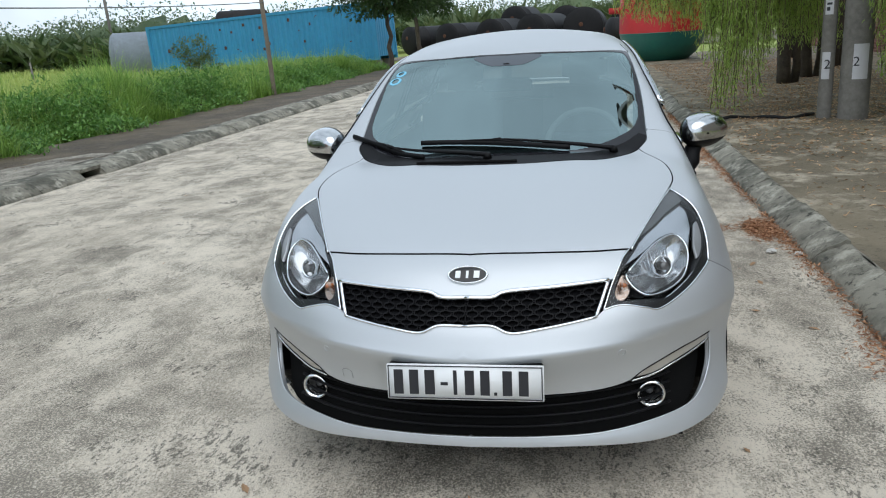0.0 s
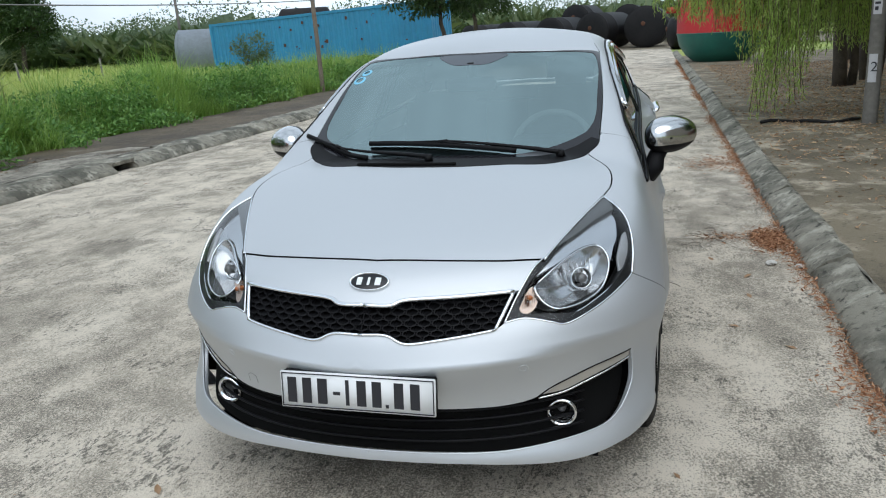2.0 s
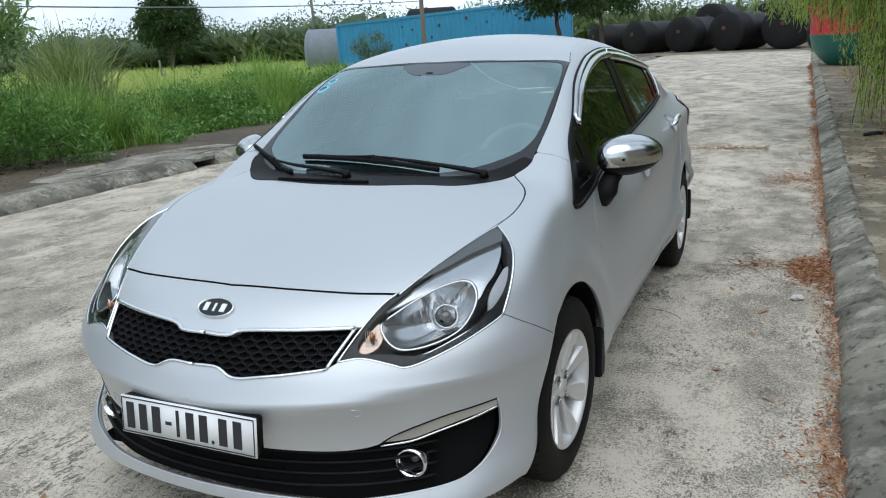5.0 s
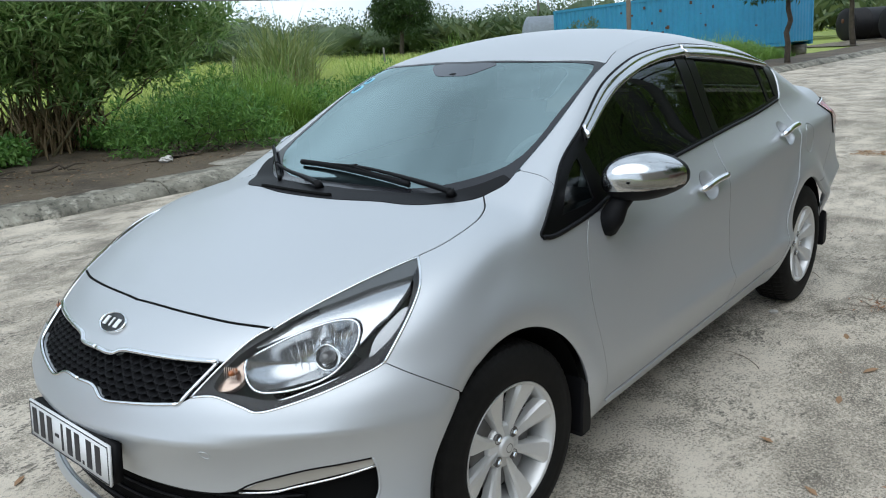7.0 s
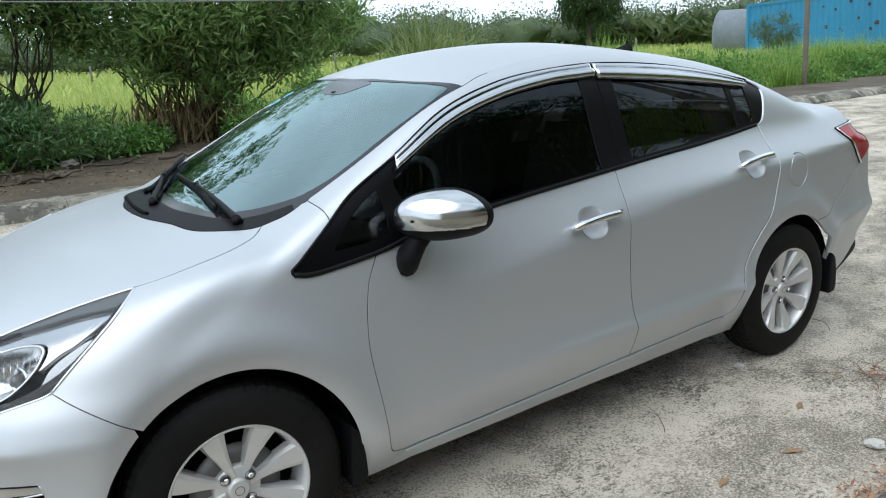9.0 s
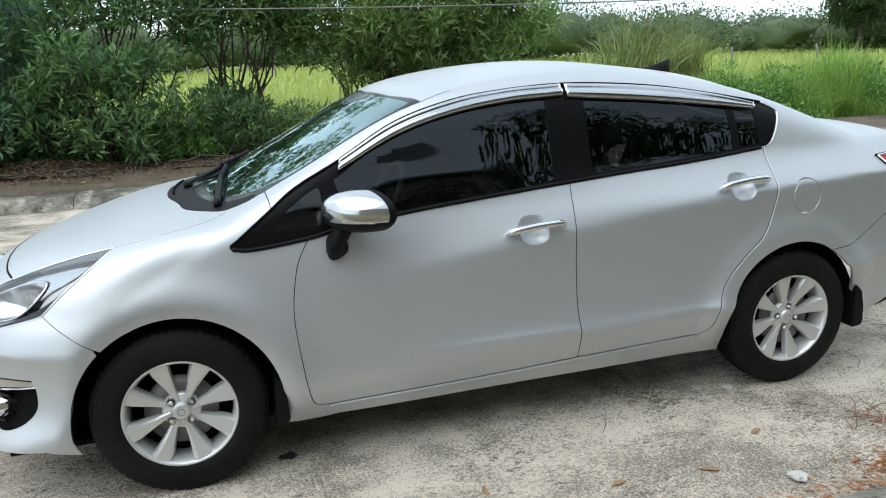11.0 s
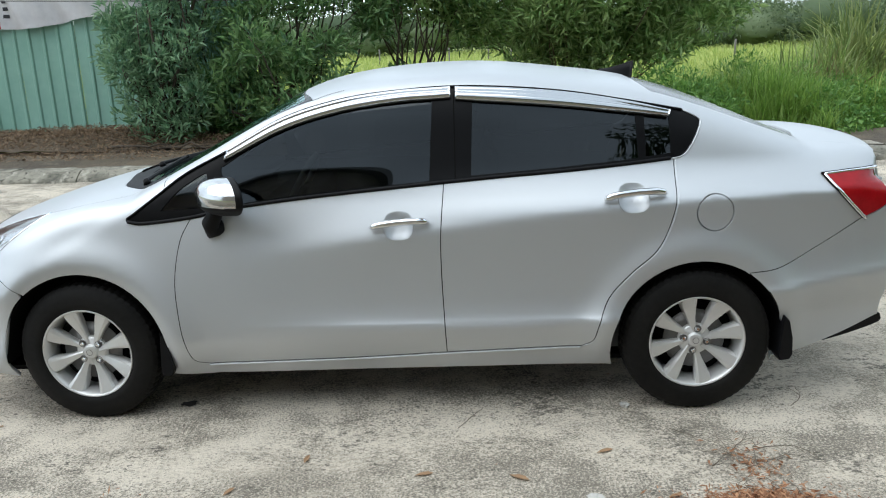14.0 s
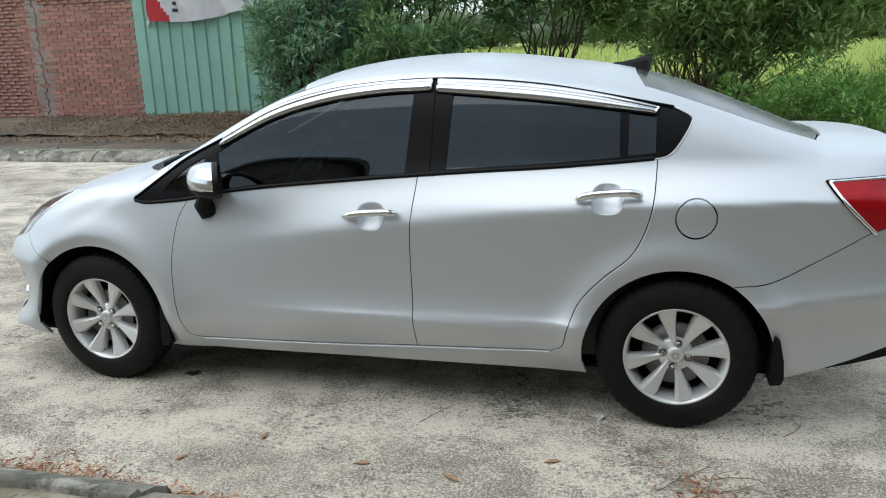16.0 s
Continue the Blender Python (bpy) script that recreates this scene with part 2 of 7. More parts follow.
tail = spline([.15, .3, .45, .6, .8, .95, 1.05], [3.42, 3.5, 3.52, 3.5, 3.46, 3.46, 3.47])
crown = spline([-.2, .3, .7, 1.0, 1.5, 2.4, 2.9, 3.3], [.10, .12, .15, .18, .20, .20, .16, .12])
rail = spline([-.2, .6, 1.0, 1.4, 2.2, 2.8, 3.4], [.075, .078, .11, .16, .16, .13, .10])
fuller = spline([.1, .2, .3, .42, .6, .8], [.60, .72, .88, 1.0, 1.0, 1.0])


def wall(y, z):
    ease = lambda q: np.clip(q, 0, 1)**2 * (3 - 2 * np.clip(q, 0, 1))
    k = ease((y - .55) / .75)
    low = low_rise(y) * ease((z - .20) / .25)
    high = ease((z - .52) / .20)
    w = plan(y) + (1 - k) * sec_soft(z) + k * sec(z - (low + (rise(y) - low) * high) * ease((1.06 - z) / .20))
    for c in (0., 2.57):
        r = np.hypot(y - c, z - .30)
        if c < 1:
            w = w + (.026 * np.exp(-(np.maximum(r - .408, 0) / .090)**2) - .020 * np.clip((.424 - r) / .064, 0, 1.1)**2) * np.clip((z - .12) / .15, 0, 1)
        else:
            w = w + (.027 * np.exp(-(np.maximum(r - .395, 0) / .075)**2) - .006 * np.clip((.412 - r) / .056, 0, 1.1)**2) * np.clip((z - .15) / .12, 0, 1)
    return w
def swell(q): return np.clip(q, 0, 1)**2 * (3 - 2 * np.clip(q, 0, 1))
def smax(a, b, k):
    h = np.maximum(k - np.abs(a - b), 0) / k
    return np.maximum(a, b) + h * h * h * k / 6
def smin(a, b, k): return -smax(-a, -b, k)
def body(x, y, z):
    x = np.abs(x)
    s = x - wall(y, z)
    low = smax(s, z - (hood(y) - .10 * x**2), .10)
    fr = (nose(z - .10 * np.minimum(x, .72)**2 * swell((.70 - z) / .18) * swell((z - .34) / .18)) + fuller(z) * (.39 * x**2 + .366 * x**4)) - y
    low = smax(low, fr * .85, .13)
    low = smax(low, (y - tail(z) + .25 * x**2 + .25 * x**4) * .9, .10)
    gr = smax(s, (z - (roof(y) - crown(y) * x**2)) * .9, rail(y))
    gr = np.maximum(gr, np.maximum(-.15 - y, y - 3.4))
    return smin(low, gr, .02)


def normals(p):
    e = 1e-4
    x, y, z = p.T
    g = np.stack([body(x + e, y, z) - body(x - e, y, z), body(x, y + e, z) - body(x, y - e, z), body(x, y, z + e) - body(x, y, z - e)], 1)
    return g / np.linalg.norm(g, axis=1)[:, None]


def meet(o, d, far=4.2, n=150):
    """Where the rays o + t d first enter the body."""
    t = np.linspace(0, far, n)
    lo, hi = np.full(len(o), np.nan), np.full(len(o), np.nan)
    prev = body(*o.T)
    for k in range(1, n):
        now = body(*(o + d * t[k]).T)
        m = np.isnan(lo) & (now < 0) & (prev >= 0)
        lo[m], hi[m], prev = t[k - 1], t[k], now
    for _ in range(22):
        mid = (lo + hi) / 2
        out = body(*(o + d * mid[:, None]).T) > 0
        lo, hi = np.where(out, mid, lo), np.where(out, hi, mid)
    return o + d * lo[:, None]


def along(points, step=0.015):
    """A smooth curve through a few points."""
    p = np.array(points, float)
    if len(p) == 2:
        k = max(2, int(np.linalg.norm(p[1] - p[0]) / step) + 1)
        return p[0] + np.linspace(0, 1, k)[:, None] * (p[1] - p[0])
    q = np.vstack([2 * p[0] - p[1], p, 2 * p[-1] - p[-2]])
    out = []
    for i in range(1, len(q) - 2):
        k = max(2, int(np.linalg.norm(q[i + 1] - q[i]) / step) + 1)
        u = np.linspace(0, 1, k, endpoint=False)[:, None]
        out.append(0.5 * (2 * q[i] + (q[i + 1] - q[i - 1]) * u + (2 * q[i - 1] - 5 * q[i] + 4 * q[i + 1] - q[i + 2]) * u**2 + (3 * q[i] - q[i - 1] - 3 * q[i + 1] + q[i + 2]) * u**3))
    return np.vstack(out + [p[-1:]])


def on_side(points, step=0.015):
    """A curve given as (y, z), laid on the flank."""
    c = along(points, step)
    return meet(np.stack([np.full(len(c), 2.0), c[:, 0], c[:, 1]], 1), np.array([-1.0, 0, 0]))


def on_top(points, step=0.015):
    c = along(points, step)
    return meet(np.stack([c[:, 0], c[:, 1], np.full(len(c), 2.2)], 1), np.array([0, 0, -1.0]))


def on_front(points, step=0.015):
    c = along(points, step)
    return meet(np.stack([c[:, 0], np.full(len(c), -2.0), c[:, 1]], 1), np.array([0, 1.0, 0]))


def on_skin(points, way, step=0.015):
    """A curve through places near the skin, pushed on to it along way."""
    c, w = along(points, step), np.array(way, float)
    w = w / np.linalg.norm(w)
    return meet(c - w * 1.2, w)


def basis(way):
    n = -np.array(way, float)
    n = n / np.linalg.norm(n)
    u = np.cross([0, 0, 1.0], n) if abs(n[2]) < 0.9 else np.cross(n, [1.0, 0, 0])
    u = u / np.linalg.norm(u)
    return u, np.cross(n, u), n


def inside(poly, pts):
    x, y = pts[:, 0], pts[:, 1]
    hit = np.zeros(len(pts), bool)
    a, b = poly, np.roll(poly, -1, 0)
    for (x0, y0), (x1, y1) in zip(a, b):
        if y0 != y1:
            m = ((y0 > y) != (y1 > y)) & (x < (x1 - x0) * (y - y0) / (y1 - y0) + x0)
            hit ^= m
    return hit


def clean(loop):
    keep = [loop[0]]
    for p in loop[1:]:
        if np.linalg.norm(p - keep[-1]) > 0.003:
            keep.append(p)
    if np.linalg.norm(keep[0] - keep[-1]) < 0.003:
        keep.pop()
    return np.array(keep)


from mathutils.geometry import delaunay_2d_cdt


def skin(name, outline, way, material, parent, holes=(), step=0.022, gap=0.002, lift=0.0, flange=0.02, sides="both", label=""):
    """A panel of the car's skin inside an outline of curves. sides: both, a panel on each flank; one, across the middle; left, only one."""
    u, v, n = basis(way)
    flat = lambda p: np.stack([p @ u, p @ v], 1)
    loops, fixed = [], []
    for k, curves in enumerate([outline, *holes]):
        c3 = clean(np.vstack(curves))
        c3 = c3[~np.isnan(c3).any(1)]
        c = flat(c3)
        area = np.sum(c[:, 0] * np.roll(c[:, 1], -1) - c[:, 1] * np.roll(c[:, 0], -1))
        if (area > 0) != (k == 0):
            c, c3 = c[::-1], c3[::-1]
        stay = (np.abs(c3[:, 0]) < 1e-3) if sides == "one" else np.zeros(len(c), bool)
        d1, d0 = np.roll(c, -1, 0) - c, c - np.roll(c, 1, 0)
        d1, d0 = d1 / np.linalg.norm(d1, axis=1)[:, None], d0 / np.linalg.norm(d0, axis=1)[:, None]
        m = np.stack([-d1[:, 1] - d0[:, 1], d1[:, 0] + d0[:, 0]], 1)
        m = m / np.maximum(np.linalg.norm(m, axis=1)[:, None], 0.2)
        c = np.where(stay[:, None], c, c + m * gap)
        loops.append(c)
        fixed.append(stay)
    lo, hi = loops[0].min(0), loops[0].max(0)
    gx, gy = np.meshgrid(np.arange(lo[0], hi[0], step), np.arange(lo[1], hi[1], step))
    gx = gx + (np.arange(gx.shape[0]) % 2)[:, None] * step / 2
    grid = np.stack([gx.ravel(), gy.ravel()], 1)
    keep = inside(loops[0], grid)
    for h in loops[1:]:
        keep &= ~inside(h, grid)
    edge = np.vstack(loops)
    grid = grid[keep]
    near = np.array([np.min(np.sum((edge - g)**2, 1)) for g in grid]) if len(grid) else np.zeros(0)
    grid = grid[near > (0.45 * step)**2] if len(grid) else grid
    pts = np.vstack([edge, grid]) if len(grid) else edge
    edges, o = [], 0
    for c in loops:
        edges += [(o + i, o + (i + 1) % len(c)) for i in range(len(c))]
        o += len(c)
    got = delaunay_2d_cdt([Vector(p) for p in pts], edges, [], 0, 1e-6)
    vs = np.array([tuple(p) for p in got[0]])
    tri = np.array([f for f in got[2] if len(f) == 3])
    mid = vs[tri].mean(1)
    ok = inside(loops[0], mid)
    for h in loops[1:]:
        ok &= ~inside(h, mid)
    tri = tri[ok]
    place = lambda c: meet(c[:, :1] * u + c[:, 1:] * v + n * 2.4 * (1 if abs(n[2]) < 0.9 else 1) + 0, -n, 4.8, 200)
    p3 = place(vs)
    bad = np.isnan(p3).any(1)
    tri = tri[~bad[tri].any(1)]
    p3[bad] = 0
    nn = normals(p3)
    p3 = p3 + nn * lift
    verts, faces, corner = [tuple(p) for p in p3], [tuple(t) for t in tri], [[tuple(nn[i]) for i in t] for t in tri]
    for f, t in enumerate(tri):
        a, b, c = p3[t]
        if np.dot(np.cross(b - a, c - a), nn[t[0]]) < 0:
            faces[f], corner[f] = faces[f][::-1], corner[f][::-1]
    for c, stay in zip(loops, fixed):
        q = place(c)
        if np.isnan(q).any():
            continue
        qn = normals(q)
        q = q + qn * lift
        low = q - qn * flange
        o, k = len(verts), len(c)
        verts += [tuple(p) for p in q] + [tuple(p) for p in low]
        for i in range(k):
            j = (i + 1) % k
            if stay[i] and stay[j]:
                continue
            w = np.cross(q[j] - q[i], qn[i])
            w = w / max(np.linalg.norm(w), 1e-9)
            s = w + qn[i]
            s = s / np.linalg.norm(s)
            faces.append((o + i, o + k + i, o + k + j, o + j))
            corner.append([tuple(s), tuple(w), tuple(w), tuple(s)])
    def make(name, flipped, parent):
        vv, ff, cc = list(verts), list(faces), list(corner)
        mv = [(-x, y, z) for x, y, z in verts]
        mf = [f[::-1] for f in faces]
        mc = [[(-x, y, z) for x, y, z in c[::-1]] for c in corner]
        if flipped == 1:
            vv, ff, cc = mv, mf, mc
        elif flipped == 2:
            k = len(vv)
            vv, ff, cc = vv + mv, ff + [tuple(i + k for i in f) for f in mf], cc + mc
        me = bpy.data.meshes.new(name)
        me.from_pydata(vv, [], ff)
        me.materials.append(material)
        me.polygons.foreach_set("use_smooth", [True] * len(me.polygons))
        me.normals_split_custom_set([n for c in cc for n in c])
        ob = new(name, me)
        ob.parent = parent
        if label:
            tagged(ob, label)
        return ob
    if sides == "one":
        return make(name, 2, parent)
    a = make(name, 0, parent[0] if isinstance(parent, (list, tuple)) else parent)
    if sides == "left":
        return a
    return a, make(name, 1, parent[1] if isinstance(parent, (list, tuple)) else parent)


# ---- outdoor materials ----
def ground_mat(name, colors, scales, rough=0.85, bump=0.4, speck=None):
    """Colours laid over one another by noises of several sizes."""
    m = bpy.data.materials.new(name)
    m.use_nodes = True
    t, p = m.node_tree, m.node_tree.nodes["Principled BSDF"]
    p.inputs["Roughness"].default_value = rough
    geo = t.nodes.new("ShaderNodeTexCoord")
    last = None
    for k, (c, (sc, lo, hi, det)) in enumerate(zip(colors[1:], scales)):
        n = t.nodes.new("ShaderNodeTexNoise")
        n.inputs["Scale"].default_value, n.inputs["Detail"].default_value, n.inputs["Roughness"].default_value = sc, det, 0.68
        shift = t.nodes.new("ShaderNodeMapping")
        shift.inputs["Location"].default_value = (k * 7.3, k * 3.1, k * 1.7)
        t.links.new(geo.outputs["Object"], shift.inputs["Vector"])
        t.links.new(shift.outputs[0], n.inputs["Vector"])
        r = t.nodes.new("ShaderNodeMapRange")
        r.inputs["From Min"].default_value, r.inputs["From Max"].default_value = lo, hi
        t.links.new(n.outputs[0], r.inputs["Value"])
        mix = t.nodes.new("ShaderNodeMix")
        mix.data_type = "RGBA"
        t.links.new(r.outputs[0], mix.inputs[0])
        if last is None:
            mix.inputs[6].default_value = (*colors[0], 1)
        else:
            t.links.new(last, mix.inputs[6])
        mix.inputs[7].default_value = (*c, 1)
        last = mix.outputs[2]
    t.links.new(last, p.inputs["Base Color"])
    nb, bp = t.nodes.new("ShaderNodeTexNoise"), t.nodes.new("ShaderNodeBump")
    nb.inputs["Scale"].default_value, nb.inputs["Detail"].default_value, nb.inputs["Roughness"].default_value = 70, 8, .75
    bp.inputs["Strength"].default_value, bp.inputs["Distance"].default_value = bump, 0.012
    t.links.new(geo.outputs["Object"], nb.inputs["Vector"])
    t.links.new(nb.outputs[0], bp.inputs["Height"])
    t.links.new(bp.outputs[0], p.inputs["Normal"])
    return m


def leaf_mat(name, color, color2, rough=0.5, thin=0.35):
    m = bpy.data.materials.new(name)
    m.use_nodes = True
    t, p = m.node_tree, m.node_tree.nodes["Principled BSDF"]
    p.inputs["Roughness"].default_value = rough
    g, mix, tr, ms = t.nodes.new("ShaderNodeNewGeometry"), t.nodes.new("ShaderNodeMix"), t.nodes.new("ShaderNodeBsdfTranslucent"), t.nodes.new("ShaderNodeMixShader")
    mix.data_type = "RGBA"
    mix.inputs[6].default_value, mix.inputs[7].default_value = (*color, 1), (*color2, 1)
    t.links.new(g.outputs["Random Per Island"], mix.inputs[0])
    t.links.new(mix.outputs[2], p.inputs["Base Color"])
    t.links.new(mix.outputs[2], tr.inputs[0])
    ms.inputs[0].default_value = thin
    t.links.new(p.outputs[0], ms.inputs[1])
    t.links.new(tr.outputs[0], ms.inputs[2])
    t.links.new(ms.outputs[0], t.nodes["Material Output"].inputs[0])
    return m


def concrete_mat(name, pale, warm, stain, dark, speck):
    """Worn concrete: wide warm patches, grainy-edged stains and fine dark specks that gather in the stains."""
    m = bpy.data.materials.new(name)
    m.use_nodes = True
    t, p = m.node_tree, m.node_tree.nodes["Principled BSDF"]
    p.inputs["Roughness"].default_value = .92
    p.inputs["Specular IOR Level"].default_value = .25
    geo = t.nodes.new("ShaderNodeTexCoord")

    def fog(scale, detail, rough, shift, stretch=(1, 1, 1)):
        n, mp = t.nodes.new("ShaderNodeTexNoise"), t.nodes.new("ShaderNodeMapping")
        n.inputs["Scale"].default_value, n.inputs["Detail"].default_value, n.inputs["Roughness"].default_value = scale, detail, rough
        mp.inputs["Location"].default_value, mp.inputs["Scale"].default_value = (shift, shift * .6, shift * .3), stretch
        t.links.new(geo.outputs["Object"], mp.inputs["Vector"])
        t.links.new(mp.outputs[0], n.inputs["Vector"])
        return n.outputs[0]

    def calc(op, a, b):
        n = t.nodes.new("ShaderNodeMath")
        n.operation = op
        for i, v in enumerate((a, b)):
            if isinstance(v, float):
                n.inputs[i].default_value = v
            else:
                t.links.new(v, n.inputs[i])
        return n.outputs[0]

    def ramp(v, lo, hi, top=1.0):
        n = t.nodes.new("ShaderNodeMapRange")
        n.inputs["From Min"].default_value, n.inputs["From Max"].default_value, n.inputs["To Max"].default_value = lo, hi, top
        t.links.new(v, n.inputs["Value"])
        return n.outputs[0]

    def blend(f, a, c):
        n = t.nodes.new("ShaderNodeMix")
        n.data_type = "RGBA"
        t.links.new(f, n.inputs[0])
        if isinstance(a, tuple):
            n.inputs[6].default_value = (*a, 1)
        else:
            t.links.new(a, n.inputs[6])
        n.inputs[7].default_value = (*c, 1)
        return n.outputs[2]

    wide, mid, fine, grit = fog(.75, 6, .62, 3.0, (1.15, .7, 1)), fog(3.2, 8, .70, 11.0, (1, .7, 1)), fog(58, 3, .62, 5.0, (1, .65, 1)), fog(120, 4, .70, 17.0, (1, .8, 1))
    weigh = lambda *q: functools.reduce(lambda x, y: calc("ADD", x, y), [calc("MULTIPLY", v, w) for v, w in q])
    col = blend(ramp(weigh((wide, .6), (mid, .4)), .40, .60), pale, warm)
    col = blend(ramp(weigh((mid, .40), (wide, .22), (fine, .38)), .478, .530, .80), col, stain)
    col = blend(ramp(weigh((mid, .30), (fog(1.7, 6, .66, 29.0, (1, .6, 1)), .22), (grit, .48)), .504, .545, .84), col, dark)
    col = blend(ramp(weigh((fog(46, 6, .74, 23.0, (1, .5, 1)), .6), (fog(2.4, 5, .6, 61.0), .4)), .558, .588, .82), col, speck)
    col = blend(ramp(fog(90, 4, .7, 41.0), .555, .62, .75), col, pale)
    t.links.new(col, p.inputs["Base Color"])
    bp = t.nodes.new("ShaderNodeBump")
    bp.inputs["Strength"].default_value, bp.inputs["Distance"].default_value = .7, .012
    t.links.new(calc("ADD", fine, grit), bp.inputs["Height"])
    t.links.new(bp.outputs[0], p.inputs["Normal"])
    return m


CONCRETE = concrete_mat("road_concrete", (.68, .61, .505), (.575, .512, .42), (.395, .348, .28), (.165, .149, .122), (.10, .091, .076))
APRON = concrete_mat("apron_concrete", (.42, .39, .33), (.34, .31, .26), (.20, .185, .15), (.11, .10, .085), (.05, .045, .04))
PAVING = ground_mat("pavement_concrete", [(.19, .158, .106), (.10, .082, .053), (.40, .35, .265), (.065, .053, .037)], [(.6, .42, .62, 6), (2.2, .51, .66, 8), (22, .56, .68, 6)], .85, .5)
MUD = ground_mat("damp_pavement", [(.115, .088, .056), (.06, .046, .031), (.17, .142, .108), (.032, .025, .018)], [(.8, .42, .62, 6), (2.6, .56, .70, 8), (20, .56, .68, 6)], .8, .6)
KERB = ground_mat("kerb_concrete", [(.29, .272, .22), (.10, .096, .075), (.44, .415, .345), (.05, .049, .038)], [(1.6, .42, .58, 9), (5, .52, .64, 9), (16, .54, .66, 8)], .9, .8)
FIELD = ground_mat("field_grass", [(.27, .33, .07), (.18, .25, .05), (.38, .40, .11)], [(.12, .42, .60, 5), (1.5, .5, .66, 7)], .9, .8)
GRASS = leaf_mat("grass_blade", (.12, .25, .035), (.36, .52, .12))
RICE = leaf_mat("field_blade", (.32, .42, .10), (.58, .62, .21), .5, .45)
WEED = leaf_mat("weed_leaf", (.07, .18, .035), (.22, .40, .09))
LEAF = leaf_mat("shrub_leaf", (.065, .165, .06), (.26, .41, .16), .32, .42)
LEAF_BLUE = leaf_mat("shrub_leaf_pale", (.09, .21, .11), (.30, .46, .26), .32, .42)
BAMBOO = leaf_mat("cane_leaf", (.14, .27, .075), (.40, .52, .21), .33, .5)
TREE_LEAF = leaf_mat("tree_leaf", (.025, .060, .016), (.065, .115, .03), .5)
# the haze of distance is mixed into this pale leaf colour
FAR_HAZE_LEAF = leaf_mat("far_haze_leaf", (.085, .135, .065), (.19, .25, .125), .7)
BANANA = leaf_mat("banana_leaf", (.06, .11, .035), (.16, .20, .08), .5)
WILLOW = leaf_mat("weeping_leaf", (.25, .40, .07), (.52, .64, .17), .45, .5)
DRY = leaf_mat("dry_leaf_litter", (.21, .08, .035), (.55, .31, .17), .8, .1)
LITTER = leaf_mat("pavement_litter", (.22, .12, .06), (.60, .41, .24), .8, .1)
MULCH = leaf_mat("verge_mulch", (.085, .052, .032), (.36, .25, .155), .8, .1)
STRAW = leaf_mat("dry_straw", (.20, .14, .07), (.36, .27, .15), .8, .1)
BARK = mat("bark", (.09, .07, .05), .9, color2=(.035, .028, .02), scale=30, big=5, bump=1.0, bump_scale=40)
CANE = mat("cane_stem", (.17, .15, .07), .7, color2=(.08, .065, .035), scale=20, big=4)
WOOD = mat("pole_wood", (.20, .165, .125), .85, color2=(.12, .098, .072), scale=30, big=3, bump=.6)
POLE = mat("pole_concrete", (.22, .205, .18), .9, color2=(.12, .112, .098), scale=16, big=2, bump=.5)
BLUE = mat("container_blue", (.035, .26, .46), .5, color2=(.03, .20, .36), scale=6, big=.6, bump=.05)
RUST = mat("rust", (.12, .05, .025), .9, color2=(.06, .03, .02), scale=20)
TANK_BLACK = mat("tank_black", (.006, .006, .007), .6, color2=(.014, .013, .013), spec=.25, scale=6, big=1.2)
TANK_GREY = mat("tank_grey", (.22, .25, .29), .6, color2=(.14, .165, .18), scale=5, big=.8)
TANK_RED = mat("tank_red", (.52, .022, .025), .45, color2=(.40, .02, .022), scale=5, big=.8)
TANK_GREEN = mat("tank_green", (.015, .14, .105), .45, color2=(.012, .10, .08), scale=5, big=.8)
BRICK = mat("brick_red", (.41, .205, .155), .9, color2=(.30, .14, .105), scale=9, big=1.5, bump=.6, random_object=.25)
MORTAR = mat("mortar_grey", (.38, .325, .285), .95, color2=(.23, .185, .16), scale=20, big=2, bump=.8)
SHEET_GREEN = mat("sheet_green", (.27, .47, .385), .5, color2=(.20, .38, .305), scale=5, big=.9, bump=.05)
CLOTH = mat("banner_cloth", (.62, .61, .62), .8, color2=(.48, .47, .49), scale=5, big=2)
CLOTH_RED = mat("banner_red", (.50, .025, .035), .8, spread=.3, scale=5)
OIL = mat("oil_stain", (.035, .032, .028), .6, spread=.5, scale=60)
STONE = mat("pale_stone", (.62, .60, .56), .8, spread=.3, scale=20, bump=.3)
INK = mat("dark_print", (.03, .03, .035), .7)

rng = np.random.default_rng(7)


def mesh_np(name, verts, faces, material, parent=None, smooth=False):
    """A mesh from arrays; faces all have the same number of corners."""
    me = bpy.data.meshes.new(name)
    v, f = np.asarray(verts, np.float32), np.asarray(faces, np.int32)
    k = f.shape[1]
    me.vertices.add(len(v))
    me.vertices.foreach_set("co", v.ravel())
    me.loops.add(f.size)
    me.loops.foreach_set("vertex_index", f.ravel())
    me.polygons.add(len(f))
    me.polygons.foreach_set("loop_start", np.arange(0, f.size, k, dtype=np.int32))
    me.update(calc_edges=True)
    me.materials.append(material)
    if smooth:
        me.polygons.foreach_set("use_smooth", np.ones(len(f), bool))
    ob = new(name, me)
    ob.parent = parent
    return ob


def unit(a):
    return a / np.maximum(np.linalg.norm(a, axis=1)[:, None], 1e-9)


